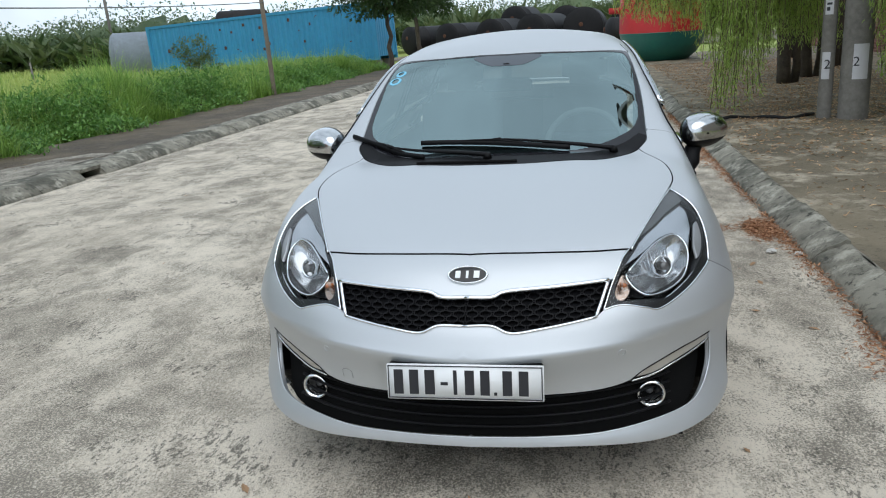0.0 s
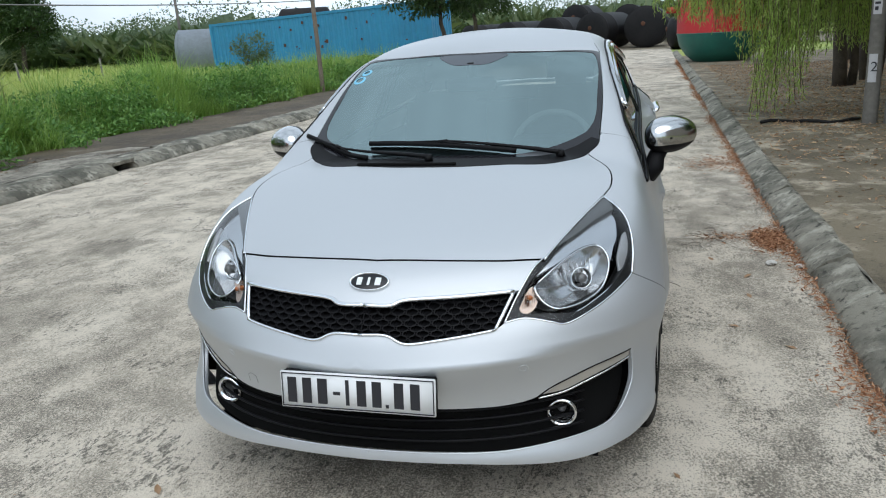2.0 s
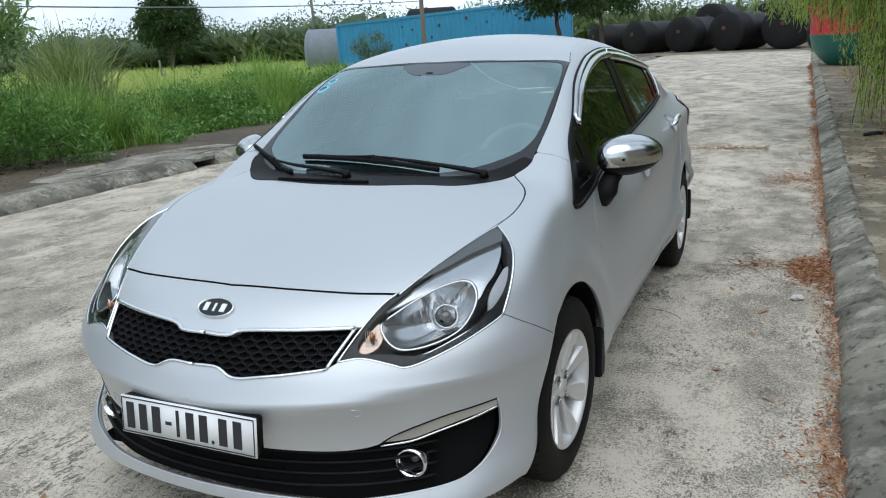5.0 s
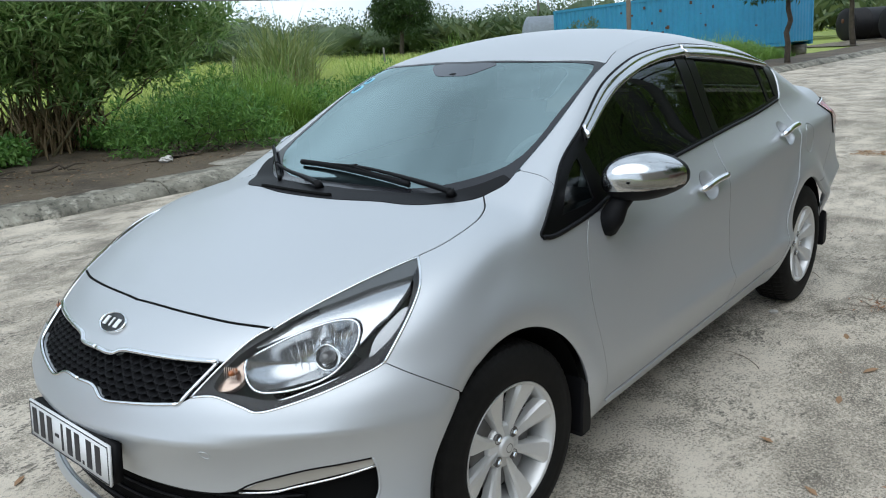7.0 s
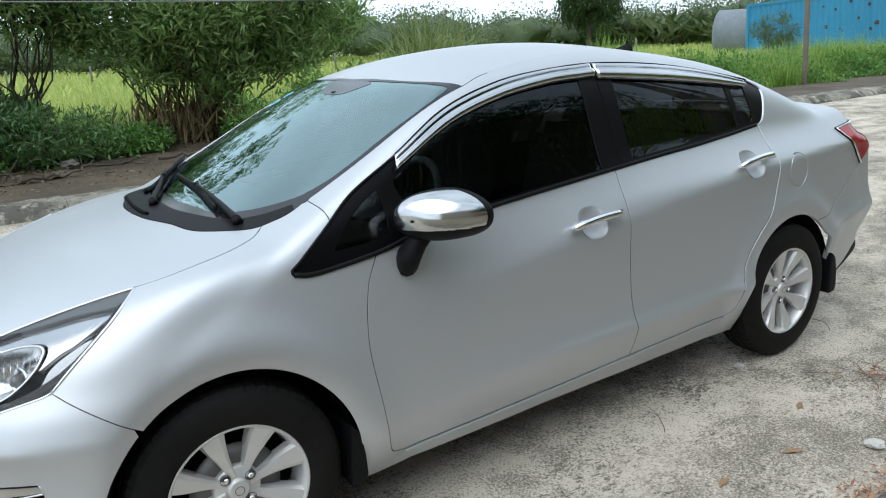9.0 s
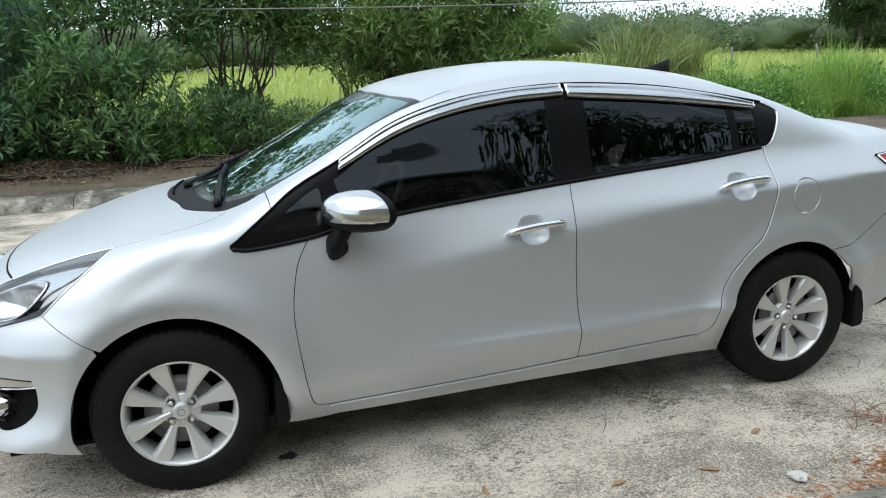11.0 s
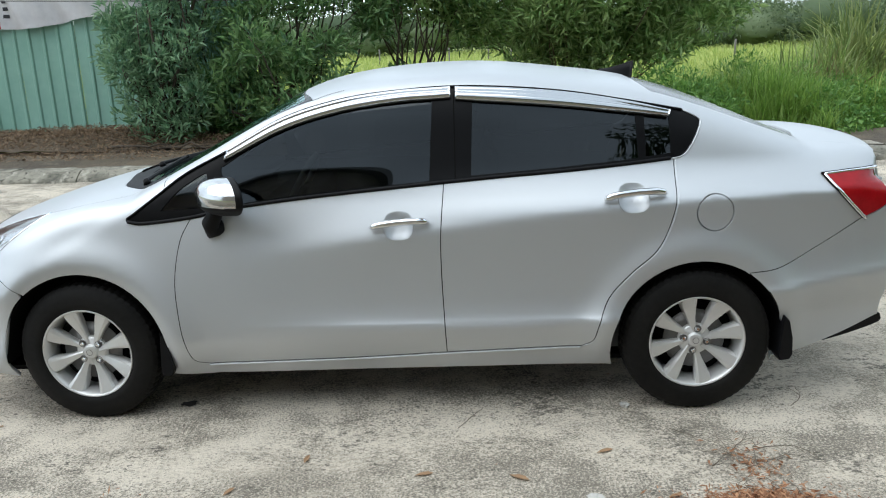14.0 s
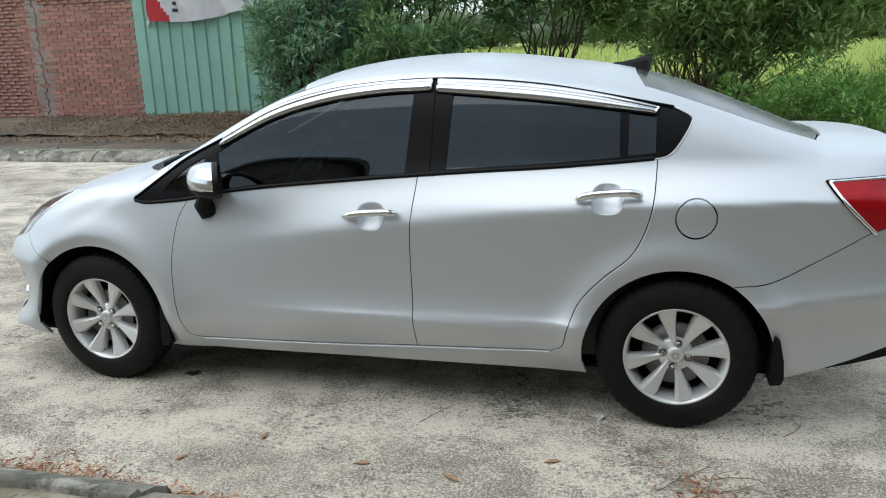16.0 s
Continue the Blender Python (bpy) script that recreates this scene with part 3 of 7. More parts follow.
def blade_geo(base, height, width, lean, bend=.5):
    """Grass blades: five corners each, bent over."""
    n = len(base)
    a = rng.uniform(0, 2 * np.pi, n)
    side = np.stack([np.cos(a), np.sin(a), np.zeros(n)], 1) * (width / 2)[:, None]
    b = rng.uniform(0, 2 * np.pi, n)
    way = np.stack([np.cos(b), np.sin(b), np.zeros(n)], 1) * (lean * height)[:, None]
    h = np.stack([np.zeros(n), np.zeros(n), height], 1)
    mid = base + h * .6 + way * .35
    tip = base + h * (1 - bend * lean[:, None] * .8) + way
    v = np.stack([base - side, base + side, mid + side * .8, mid - side * .8, tip], 1).reshape(-1, 3)
    o = np.arange(n)[:, None] * 5
    f = np.concatenate([o + [0, 1, 2], o + [0, 2, 3], o + [3, 2, 4]])
    return v, f


def leaf_geo(at, way, length, width, fold=.25):
    """Pointed, folded leaves: base, two flanks, tip."""
    n = len(at)
    way = unit(way)
    side = unit(np.cross(way, rng.normal(size=(n, 3)) * .5 + [0, 0, 1]))
    up = np.cross(side, way)
    m = at + way * (length * .45)[:, None]
    s, u = side * (width / 2)[:, None], up * (width * fold)[:, None]
    v = np.stack([at, m + s + u, at + way * length[:, None] - up * (length * .12)[:, None], m - s + u], 1).reshape(-1, 3)
    o = np.arange(n)[:, None] * 4
    return v, np.concatenate([o + [0, 1, 2], o + [0, 2, 3]])


def clumps(centres, radii, per, squash=1.0):
    """Points in and near the skin of many small balls."""
    k = len(centres)
    d = unit(rng.normal(size=(k * per, 3)))
    r = np.repeat(radii, per) * rng.uniform(.45, 1.0, k * per) ** .5
    p = np.repeat(centres, per, 0) + d * r[:, None] * [1, 1, squash]
    return p, d


def limb(p0, p1, r0, r1, wobble=.08, k=7):
    p0, p1 = np.array(p0, float), np.array(p1, float)
    u = np.linspace(0, 1, k)[:, None]
    pts = p0 + (p1 - p0) * u + rng.normal(size=(k, 3)) * wobble * np.sin(u * np.pi)
    return tube(pts, list(np.linspace(r0, r1, k)), 7)


# ---- ground, road, kerbs ----


def slab(name, x0, x1, y0, y1, z, nx, ny, material, rough=0.0, fall=None, label=""):
    xs, ys = np.linspace(x0, x1, nx + 1), np.linspace(y0, y1, ny + 1)
    gx, gy = np.meshgrid(xs, ys)
    gz = np.full(gx.shape, z) + rng.normal(size=gx.shape) * rough
    if fall is not None:
        gz = gz + fall(gx, gy)
    v = np.stack([gx.ravel(), gy.ravel(), gz.ravel()], 1)
    i = np.arange(nx * ny)
    c = (i // nx) * (nx + 1) + i % nx
    ob = mesh_np(name, v, np.stack([c, c + 1, c + nx + 2, c + nx + 1], 1), material, None, True)
    return tagged(ob, label, kind="structure")


ground = raw("ground", [(-1500, -1500, -.06), (1500, -1500, -.06), (1500, 1500, -.06), (-1500, 1500, -.06)], [(0, 1, 2, 3)], FIELD)
tagged(ground, "flat green field out to the horizon", "ground", kind="structure")
tagged(slab("road", -5.72, 1.72, -40, 44, 0, 30, 250, CONCRETE, .0015), "worn pale concrete road with dark stains", "road", kind="structure")
tagged(slab("pavement_left", -7.9, -6.05, -40, 44, .115, 6, 250, MUD, .006), "dark damp pavement with earth and litter", "pavement", kind="structure")
tagged(slab("pavement_right", 1.86, 9.0, -40, 30, .115, 30, 250, PAVING, .004), "brown stained concrete pavement with fallen leaves", "pavement", kind="structure")
mound = lambda x, y: .18 * np.clip((-7.2 - x) / 1.6, 0, 1) * np.clip((-1 - y) / 2, 0, 1) + .03 * np.sin(x * 3) * np.sin(y * 2.2)
slab("verge", -13, -7.55, -16, 6, .112, 42, 120, MUD, .012, mound, "bare brown earth strewn with dead leaves")
slab("yard", -12, 16, 43.9, 70, .0, 20, 20, PAVING, .004, None, "concrete yard where the tanks lie")

v, f, xs, ys = [], [], np.linspace(-6.95, -6.10, 8), np.linspace(3.7, 6.9, 26)
for y in ys:
    shrink = .5 + .5 * min(1, (y - 3.7) / .8, (6.9 - y) / .8)
    for x in xs:
        v.append((-6.10 + (x + 6.10) * shrink * (.92 + .08 * math.sin(y * 7)), y, .1255 + rng.normal() * .002))
f = [(j * 8 + i, j * 8 + i + 1, (j + 1) * 8 + i + 1, (j + 1) * 8 + i) for j in range(25) for i in range(7)]
tagged(raw("drain_apron", v, f, APRON, None, "", True), "pale cracked concrete patch beside the drain", "pavement", kind="structure")


def kerb(name, x_base, way, y0, y1, face, top, label):
    line = tagged(new(name), label, "kerb", kind="structure")
    y, k = y0, 0
    while y < y1:
        l = rng.uniform(.92, 1.05)
        if name == "kerb_left" and y < 5.46 < y + l + .3:
            l = 5.46 - y
        n = 8
        vs, fs = [], []
        prof = [(0, -.03), (.010, .018), (.03, .045), (face * .55, .088), (face * .92, .116), (face, .125), (face + .012, .130), (face + .028, .131), (face + top * .6, .130), (face + top, .127), (face + top + .004, -.03)]
        dz, dx = rng.normal() * .006, rng.normal() * .007
        for i in range(n):
            u = i / (n - 1)
            w = rng.normal(size=(len(prof), 2)) * (.0055 if way < 0 else .0042)
            for j, (px, pz) in enumerate(prof):
                vs.append((x_base + way * (px + dx + w[j, 0]), y + .003 + (l - .006) * u, pz + dz + w[j, 1]))
        m = len(prof)
        fs = [(i * m + j, i * m + j + 1, (i + 1) * m + j + 1, (i + 1) * m + j) for i in range(n - 1) for j in range(m - 1)]
        for i in (0, n - 1):
            fs.append(tuple(len(vs) + j for j in range(m)))
            vs += vs[i * m:(i + 1) * m]
        raw("kerb_stone", vs, fs, KERB, line, "", True)
        if name == "kerb_left" and abs(y + l - 5.46) < 1e-6:
            lid = [(x_base + way * (.06 + a), 5.46 + b, c) for a in (.0, face + top - .06) for b in (0, .42) for c in (.085, .128)]
            raw("drain_lid", lid, [(0, 1, 3, 2), (4, 6, 7, 5), (0, 4, 5, 1), (2, 3, 7, 6), (1, 5, 7, 3), (0, 2, 6, 4)], KERB, line, "concrete lid over a drain mouth")
            y += .42
        y += l
    return line


kerb("kerb_right", 1.675, 1, -8, 36, .17, .05, "rounded weathered concrete kerb, mossy and dark")
kerb("kerb_left", -5.60, -1, -12, 40, .17, .35, "weathered concrete kerb with dark joints and a drain")

# ---- brick wall, sheet fence, banner ----
wall_left = tagged(new("brick_wall"), "unplastered red brick wall with grey mortar", "wall", kind="structure")
WX, WY = -9.4, -6.89
bm = bmesh.new()
box(bm, WX - .22, WX - .012, -18, WY, -.05, 3.4)
part("mortar_bed", bm, MORTAR, wall_left, smooth=False)
bv = [(x, y, z) for x in (0, .018) for y in (.004, .216) for z in (.005, .062)]
bf = [(4, 6, 7, 5), (0, 1, 5, 4), (2, 6, 7, 3), (1, 3, 7, 5), (0, 4, 6, 2)]
brick_mesh = None
far_bricks = []
for r in range(48):
    z = .02 + r * .0705
    y = WY - .222 - (.11 if r % 2 else 0)
    k = 0
    while y > -18:
        pier = abs(y + 9.15) < .14 and rng.random() < .75
        jit = rng.normal(size=3) * [.004, .004, .0025]
        if not pier:
            if y > -9.6 and r < 33:
                if brick_mesh is None:
                    b = raw("brick", bv, bf, BRICK, wall_left)
                    brick_mesh = b.data
                else:
                    b = new("brick", brick_mesh)
                    b.parent = wall_left
                b.location = (WX - .014 + jit[0], y + jit[1], z + jit[2])
            else:
                far_bricks.append(np.array(bv) + [WX - .014 + jit[0], y + jit[1], z + jit[2]])
        y -= .230
fb = np.vstack(far_bricks)
o = np.arange(len(far_bricks))[:, None] * 8
tagged(mesh_np("brickwork", fb, np.concatenate([o + np.array(q) for q in bf]), BRICK, wall_left), kind="stuff")
bm = bmesh.new()
for k in range(44):
    z = .1 + k * .075
    box(bm, WX - .02, WX + rng.uniform(.004, .016), -9.15 - rng.uniform(.05, .14), -9.15 + rng.uniform(.04, .12), z, z + rng.uniform(.05, .09), .006)
part("mortar_smears", bm, MORTAR, wall_left, smooth=False)

fence = tagged(new("sheet_fence"), "pale green ribbed metal sheet fence, stained", "fence", kind="structure")
for k in range(5):
    y0 = WY + .02 + k * 1.0
    prof = []
    for i in range(4):
        y = y0 + i * .25
        prof += [(y, 0), (y + .17, 0), (y + .19, .028), (y + .225, .028), (y + .245, 0)]
    vs = [(WX + .02 + d + (.004 if k % 2 else 0), y, z) for z in (.12, 1.2, 2.75) for y, d in prof]
    m = len(prof)
    raw("sheet_panel", vs, [(i * m + j, i * m + j + 1, (i + 1) * m + j + 1, (i + 1) * m + j) for i in range(2) for j in range(m - 1)], SHEET_GREEN, fence)
bm = bmesh.new()
for z in (.6, 2.2):
    box(bm, WX - .04, WX + .015, WY + .02, WY + 5, z, z + .04)
part("rail", bm, STEEL, fence, smooth=False)

banner = tagged(new("banner"), "white and red cloth banner sagging on the green fence", "banner")
nx_, nz_ = 60, 18
vs = []
for j in range(nz_ + 1):
    for i in range(nx_ + 1):
        u, w = i / nx_, j / nz_
        low = 2.03 - .09 * math.sin(math.pi * min(u * 1.6, 1)) + .16 * u
        z = low + (3.05 - low) * w
        vs.append((WX + .135 + .05 * math.sin(u * 22 + w * 3) * (1 - w) + .03 * math.sin(u * 47 + w * 9), WY + .42 + u * 2.9, z))
quad = lambda i, j: (j * (nx_ + 1) + i, j * (nx_ + 1) + i + 1, (j + 1) * (nx_ + 1) + i + 1, (j + 1) * (nx_ + 1) + i)
raw("red_field", vs, [quad(i, j) for i in range(nx_) for j in range(nz_) if i < 9 - j * .75], CLOTH_RED, banner, "red corner of the banner", True)
raw("cloth", vs, [quad(i, j) for i in range(nx_) for j in range(nz_) if i >= 9 - j * .75], CLOTH, banner, "grubby white cloth", True)
for k in range(3):
    raw("print_bar", [(p[0] + .012, p[1], p[2]) for p in vs], [quad(i, j) for i in range(10, 12) for j in range(3 + k * 2, 4 + k * 2)], INK, banner)
raw("tie_knot", *tube([(WX + .10, WY + .42, 2.06), (WX + .11, WY + .40, 1.98), (WX + .08, WY + .38, 1.90)], [.03, .045, .02], 8), CLOTH, banner, "", True)

# ---- containers and tanks in the distance ----
def container(label):
    c = tagged(new("shipping_container"), label, "container")
    L, Wd, Hc = 12.19, 2.44, 2.59
    def corrugated(length):
        prof, x = [], .12
        while x < length - .2:
            prof += [(x, 0), (x + .07, 0), (x + .14, .036), (x + .21, .036), (x + .278, 0)]
            x += .278
        return prof
    for side, y in (("side_panel", 0), ("side_panel", Wd)):
        p = corrugated(L)
        s = 1 if y == 0 else -1
        v = [(x, y + s * (.01 + d), z) for z in (.16, Hc - .1) for x, d in p]
        m = len(p)
        raw(side, v, [(j, j + 1, m + j + 1, m + j) for j in range(m - 1)], BLUE, c)
    for x, s in ((0, 1), (L, -1)):
        p = corrugated(Wd)
        v = [(x + s * (.01 + d), y, z) for z in (.16, Hc - .1) for y, d in p]
        m = len(p)
        raw("end_panel", v, [(j, j + 1, m + j + 1, m + j) for j in range(m - 1)], BLUE, c)
    bm = bmesh.new()
    box(bm, .05, L - .05, .05, Wd - .05, Hc - .06, Hc - .03)
    part("roof", bm, BLUE, c, smooth=False)
    for x in (.06, L - .06):
        for y in (.06, Wd - .06):
            bm = bmesh.new()
            box(bm, x - .08, x + .08, y - .08, y + .08, 0, Hc, .01)
            part("corner_post", bm, BLUE, c, smooth=False)
    for z in (.08, Hc - .06):
        for y in (.03, Wd - .03):
            bm = bmesh.new()
            box(bm, 0, L, y - .04, y + .04, z - .07, z + .06, .008)
            part("rail", bm, BLUE, c, smooth=False)
    for k in range(26):
        x, z, w = rng.uniform(.5, L - .5), rng.uniform(.9, 2.35), rng.uniform(.05, .15)
        bm = bmesh.new()
        box(bm, x, x + w, Wd - .035, Wd + .002, z, z + w * rng.uniform(.5, 1.6), .01)
        part("rust_patch", bm, RUST, c, smooth=False)
    return c


c1 = container("blue rust-spotted shipping container standing in long grass")
ang = math.degrees(math.atan2(34.0 - 32.5, -21.0 + 8.85))
c1.matrix_basis = pose(-8.85, 32.5, .42, 0, 0, ang) @ pose(0, 0, 0, 0, 2.0, 0) @ pose(0, -2.44, 0)
for x, y in ((-9.15, 33.0), (-9.0, 34.6)):
    bm = bmesh.new()
    box(bm, x - .25, x + .25, y - .3, y + .3, -.06, .42, .02)
    tagged(part("support_block", bm, POLE), "rough concrete block under the container's end", "block", "blocks under the container")


def lying_tank(name, label, group, length, radius, m, material, dome=.18):
    t = tagged(new(name), label, "tank", group)
    prof = [(0 - dome, 0.001)] + [(-dome * math.cos(a), radius * math.sin(a)) for a in np.linspace(.3, math.pi / 2, 6)] + [(length * .33, radius), (length * .335, radius * 1.012), (length * .35, radius * 1.012), (length * .355, radius)] + [(length + dome * math.cos(a), radius * math.sin(a)) for a in np.linspace(math.pi / 2, .3, 6)] + [(length + dome, .001)]
    raw("shell", *lathe(prof, 40), material, t, "", True)
    raw("rim_ring", *lathe([(-.02, radius * .985), (-.03, radius * 1.015), (.03, radius * 1.015), (.05, radius)], 40), material, t, "", True)
    raw("manhole", *([(p[0] - dome - .01, p[1] + .1, p[2] + .2) for p in lathe([(0, .0), (-.02, .10), (0.0, .13), (.05, .13)], 20)[0]], lathe([(0, .0), (-.02, .10), (0.0, .13), (.05, .13)], 20)[1]), RUST, t, "", True)
    t.matrix_basis = m
    return t


lying_tank("grey_tank", "grey steel tank lying in the grass beside the container", "", 5.5, 1.3, pose(-25.1, 37.6, 1.2, 0, 0, 25), TANK_GREY, .35)
for x, y, z, r, a, l in ((-8.6, 50, 1.0, 1.0, 62, 3.4), (-5.6, 49, 1.05, 1.05, 70, 3.6), (-2.9, 48.5, 1.12, 1.12, 66, 3.6), (.3, 47.5, 1.22, 1.22, 84, 3.8), (-4.4, 53.5, 1.9, 1.0, 75, 3.2), (3.0, 50, 1.3, 1.1, 60, 3.2), (-11.6, 52, 1.0, .95, 50, 3.2), (5.6, 52, 1.1, 1.1, 80, 3.0), (-.9, 54.5, 1.7, 1.05, 84, 3.2)):
    lying_tank("black_tank", "black steel tank lying in a pile at the road end", "black tanks in the yard", l, r, pose(x, y, z, 0, 0, a), TANK_BLACK)
lying_tank("black_tank", "short black tank lying low with a rusty foot", "black tanks in the yard", 3.0, .85, pose(1.9, 43.4, .85, 0, 0, 12), TANK_BLACK, .4)
lying_tank("black_tank", "black tank seen above the container roof", "black tanks in the yard", 3.0, .9, pose(-24.5, 50, 2.9, 0, 0, 10), TANK_BLACK, .4)

rg = tagged(new("storage_tank"), "red and green round-bottomed steel storage tank", "tank")
raw("upper_shell", *lathe([(1.22, 1.40), (2.1, 1.40), (2.4, 1.36), (2.8, 1.2), (3.1, .8), (3.2, .0)], 48, "z"), TANK_RED, rg, "red upper half", True)
raw("lower_shell", *lathe([(.16, .35), (.20, .60), (.34, .88), (.55, 1.12), (.85, 1.32), (1.22, 1.398)], 48, "z"), TANK_GREEN, rg, "green lower half", True)
raw("foot_ring", *lathe([(0, .95), (.22, .90), (.22, .85), (0, .88)], 40, "z"), TANK_GREEN, rg, "", True)
raw("seam", *lathe([(1.20, 1.40), (1.21, 1.41), (1.23, 1.41), (1.24, 1.40)], 48, "z"), TANK_GREEN, rg, "", True)
bm = bmesh.new()
box(bm, -1.75, -1.2, -.25, .25, 1.9, 2.1, .02)
part("nozzle", bm, TANK_RED, rg)
bm = bmesh.new()
box(bm, -.3, .3, -1.7, -1.2, 2.6, 2.9, .02)
part("nozzle", bm, TANK_RED, rg)
rg.location = (2.95, 25.2, -.20)
gate = tagged(new("steel_post"), "thin rusty white steel post by the tank", "post")
raw("shaft", *tube([(2.55, 24.6, .1), (2.55, 24.6, 2.6)], .045, 8), STEEL, gate, "", True)
raw("foot", *tube([(2.55, 24.6, .1), (2.55, 24.6, .22)], .09, 8), RUST, gate, "", True)

# ---- utility poles and wires ----
def round_pole(name, label, x, y, r0, r1, h, material, stickers=()):
    p = tagged(new(name), label, "pole")
    raw("shaft", *lathe([(0, r0 * 1.02), (.02, r0), (h, r1), (h, 0)], 24, "z"), material, p, "", True)
    for a0, a1, z0, z1, bars in stickers:
        ws = [radians(w) for w in np.linspace(a0, a1, 8)]
        rr = lambda z: r0 + (r1 - r0) * z / h + .003
        vs = [(rr(z) * math.cos(w), rr(z) * math.sin(w), z) for z in (z0, z1) for w in ws]
        raw("sticker", vs, [(i, i + 1, 9 + i, 8 + i) for i in range(7)], CLOTH, p, "white printed paper label")
        for b0, b1, f0, f1 in bars:
            ws2 = [radians(a0 + (a1 - a0) * w) for w in np.linspace(f0, f1, 5)]
            vs = [((rr(z) + .002) * math.cos(w), (rr(z) + .002) * math.sin(w), z) for z in (z0 + (z1 - z0) * b0, z0 + (z1 - z0) * b1) for w in ws2]
            raw("print_bar", vs, [(i, i + 1, 6 + i, 5 + i) for i in range(4)], INK, p)
    p.location = (x, y, .11)
    return p


round_pole("utility_pole", "slim grey concrete pole with paper labels", 3.36, 7.75, .085, .070, 11.0, POLE, [(-150, -85, 1.28, 1.72, ((.1, .2, .2, .6), (.26, .32, .2, .8), (.38, .44, .2, .8), (.62, .78, .3, .55), (.85, .95, .2, .8))), (-150, -85, .50, .83, ())])
round_pole("utility_pole", "thick grey concrete pole with a faded label", 3.66, 7.62, .175, .105, 15.6, POLE, [(-120, -60, .50, .92, ())])
arms = tagged(new("pole_crossarms"), "steel crossarms with insulators high on the concrete pole", "crossarm")
for z in (12.9, 13.9, 15.2):
    bm = bmesh.new()
    box(bm, 2.75, 4.55, 7.50, 7.58, z, z + .09, .008)
    part("arm", bm, STEEL, arms, smooth=False)
    for x in (2.85, 3.35, 4.0, 4.45):
        raw("insulator", *[[(p[0] + x, p[1] + 7.54, p[2] + z + .09) for p in lathe([(0, .03), (.03, .06), (.06, .035), (.09, .055), (.12, .03), (.15, .04), (.17, 0)], 14, "z")[0]], lathe([(0, .03), (.03, .06), (.06, .035), (.09, .055), (.12, .03), (.15, .04), (.17, 0)], 14, "z")[1]], TANK_BLACK, arms, "", True)
for (px, py, pz, size) in ((3.333, 7.653, .80, .16), (3.606, 7.450, .83, .16)):
    digit = bpy.data.curves.new("digit", "FONT")
    digit.body, digit.size, digit.align_x, digit.extrude = "2", size, "CENTER", .001
    digit.materials.append(INK)
    ob = tagged(new("painted_digit", digit), "black painted digit on the pole label", "sign")
    ob.matrix_world = pose(px, py, pz - .06, 90, 0, -16)
cable = [(2.15 + .13 * k, 7.95 + .12 * math.sin(k * .8), .135 + .012 * math.sin(k * 1.7)) for k in range(10)]
tagged(raw("ground_cable", *tube(cable, .022, 8), TANK_BLACK, None, "", True), "black hose lying across the pavement to the pole", "hose")
wp = round_pole("wooden_pole", "bare brown wooden pole leaning in the grass", -7.85, 17.2, .06, .05, 7.0, WOOD)
wp.rotation_euler = (0, radians(-1.5), 0)
tagged(raw("far_pole", *tube([(-38, 58, 0), (-38.3, 58, 8)], .12, 8), POLE, None, "", True), "thin grey pole beyond the container", "pole")


def wire(a, b, sag, r, label):
    a, b = np.array(a, float), np.array(b, float)
    pts = [a + (b - a) * u - np.array([0, 0, 4 * sag * u * (1 - u)]) for u in np.linspace(0, 1, 24)]
    tagged(raw("wire", *tube(pts, r, 5), WIRE, None, "", True), label, "wire")


WIRE = mat("wire_grey", (.25, .25, .24), .6, spread=.3)
wire((-9.1, -9.5, 2.6), (-7.85, 17.2, 2.5), .35, .011, "thin pale wire strung through the shrubs")
wire((-38, 58, 6.4), (-7.85, 17.2, 4.3), .3, .012, "thin overhead wire to the wooden pole")
# ---- the car ----
car = tagged(new("car"), "silver sedan parked on a concrete road", "car")
FLANK, UP, SLANT = (-1, 0, 0), (0, 0, -1), (-0.85, 0, -0.5)
shut = on_top([(0, -.618), (.20, -.604), (.37, -.575), (.50, -.531)])
hood_side = on_top([(.50, -.531), (.57, -.365), (.65, -.155), (.672, -.05), (.66, .08), (.62, .175), (.57, .235)])
hood_rear = on_top([(.57, .235), (.436, .09), (.29, .050), (.146, .012), (0, .0)])
middle = lambda a, b: on_top([(0, a), (0, b)])
skin("hood", [shut, hood_side, hood_rear, middle(0, -.618)], UP, SILVER, car, sides="one", gap=.0035)
NOSEWARD = (-.5, .8, -.3)
lamp_in = on_skin([(.50, -.531, .781), (.467, -.576, .754), (.434, -.647, .701), (.404, -.718, .640)], NOSEWARD)
lamp_low = on_skin([(.404, -.718, .640), (.45, -.70, .648), (.49, -.69, .645), (.535, -.665, .628), (.58, -.645, .620), (.665, -.549, .648), (.733, -.445, .684), (.753, -.405, .700)], NOSEWARD)
lamp_out = on_skin([(.753, -.405, .700), (.758, -.35, .755), (.745, -.285, .805), (.723, -.229, .848), (.652, -.158, .890)], (-.8, .3, -.5))
lamp_top = on_top([(.50, -.531), (.57, -.365), (.652, -.158)])
grille_top = on_front([(0, .690), (.078, .690), (.125, .703), (.295, .709), (.425, .712)])
grille_low = on_front([(.385, .628), (.23, .610), (.138, .602), (.08, .622), (0, .622)])
skin("nose_panel", [shut, lamp_in[:-8], grille_top[::-1], on_front([(0, .690), (0, .79)])], NOSEWARD, SILVER, car, sides="one")
ARCH_F = [(.358 * math.cos(radians(a)), .30 + .358 * math.sin(radians(a))) for a in range(-18, 199, 6)]
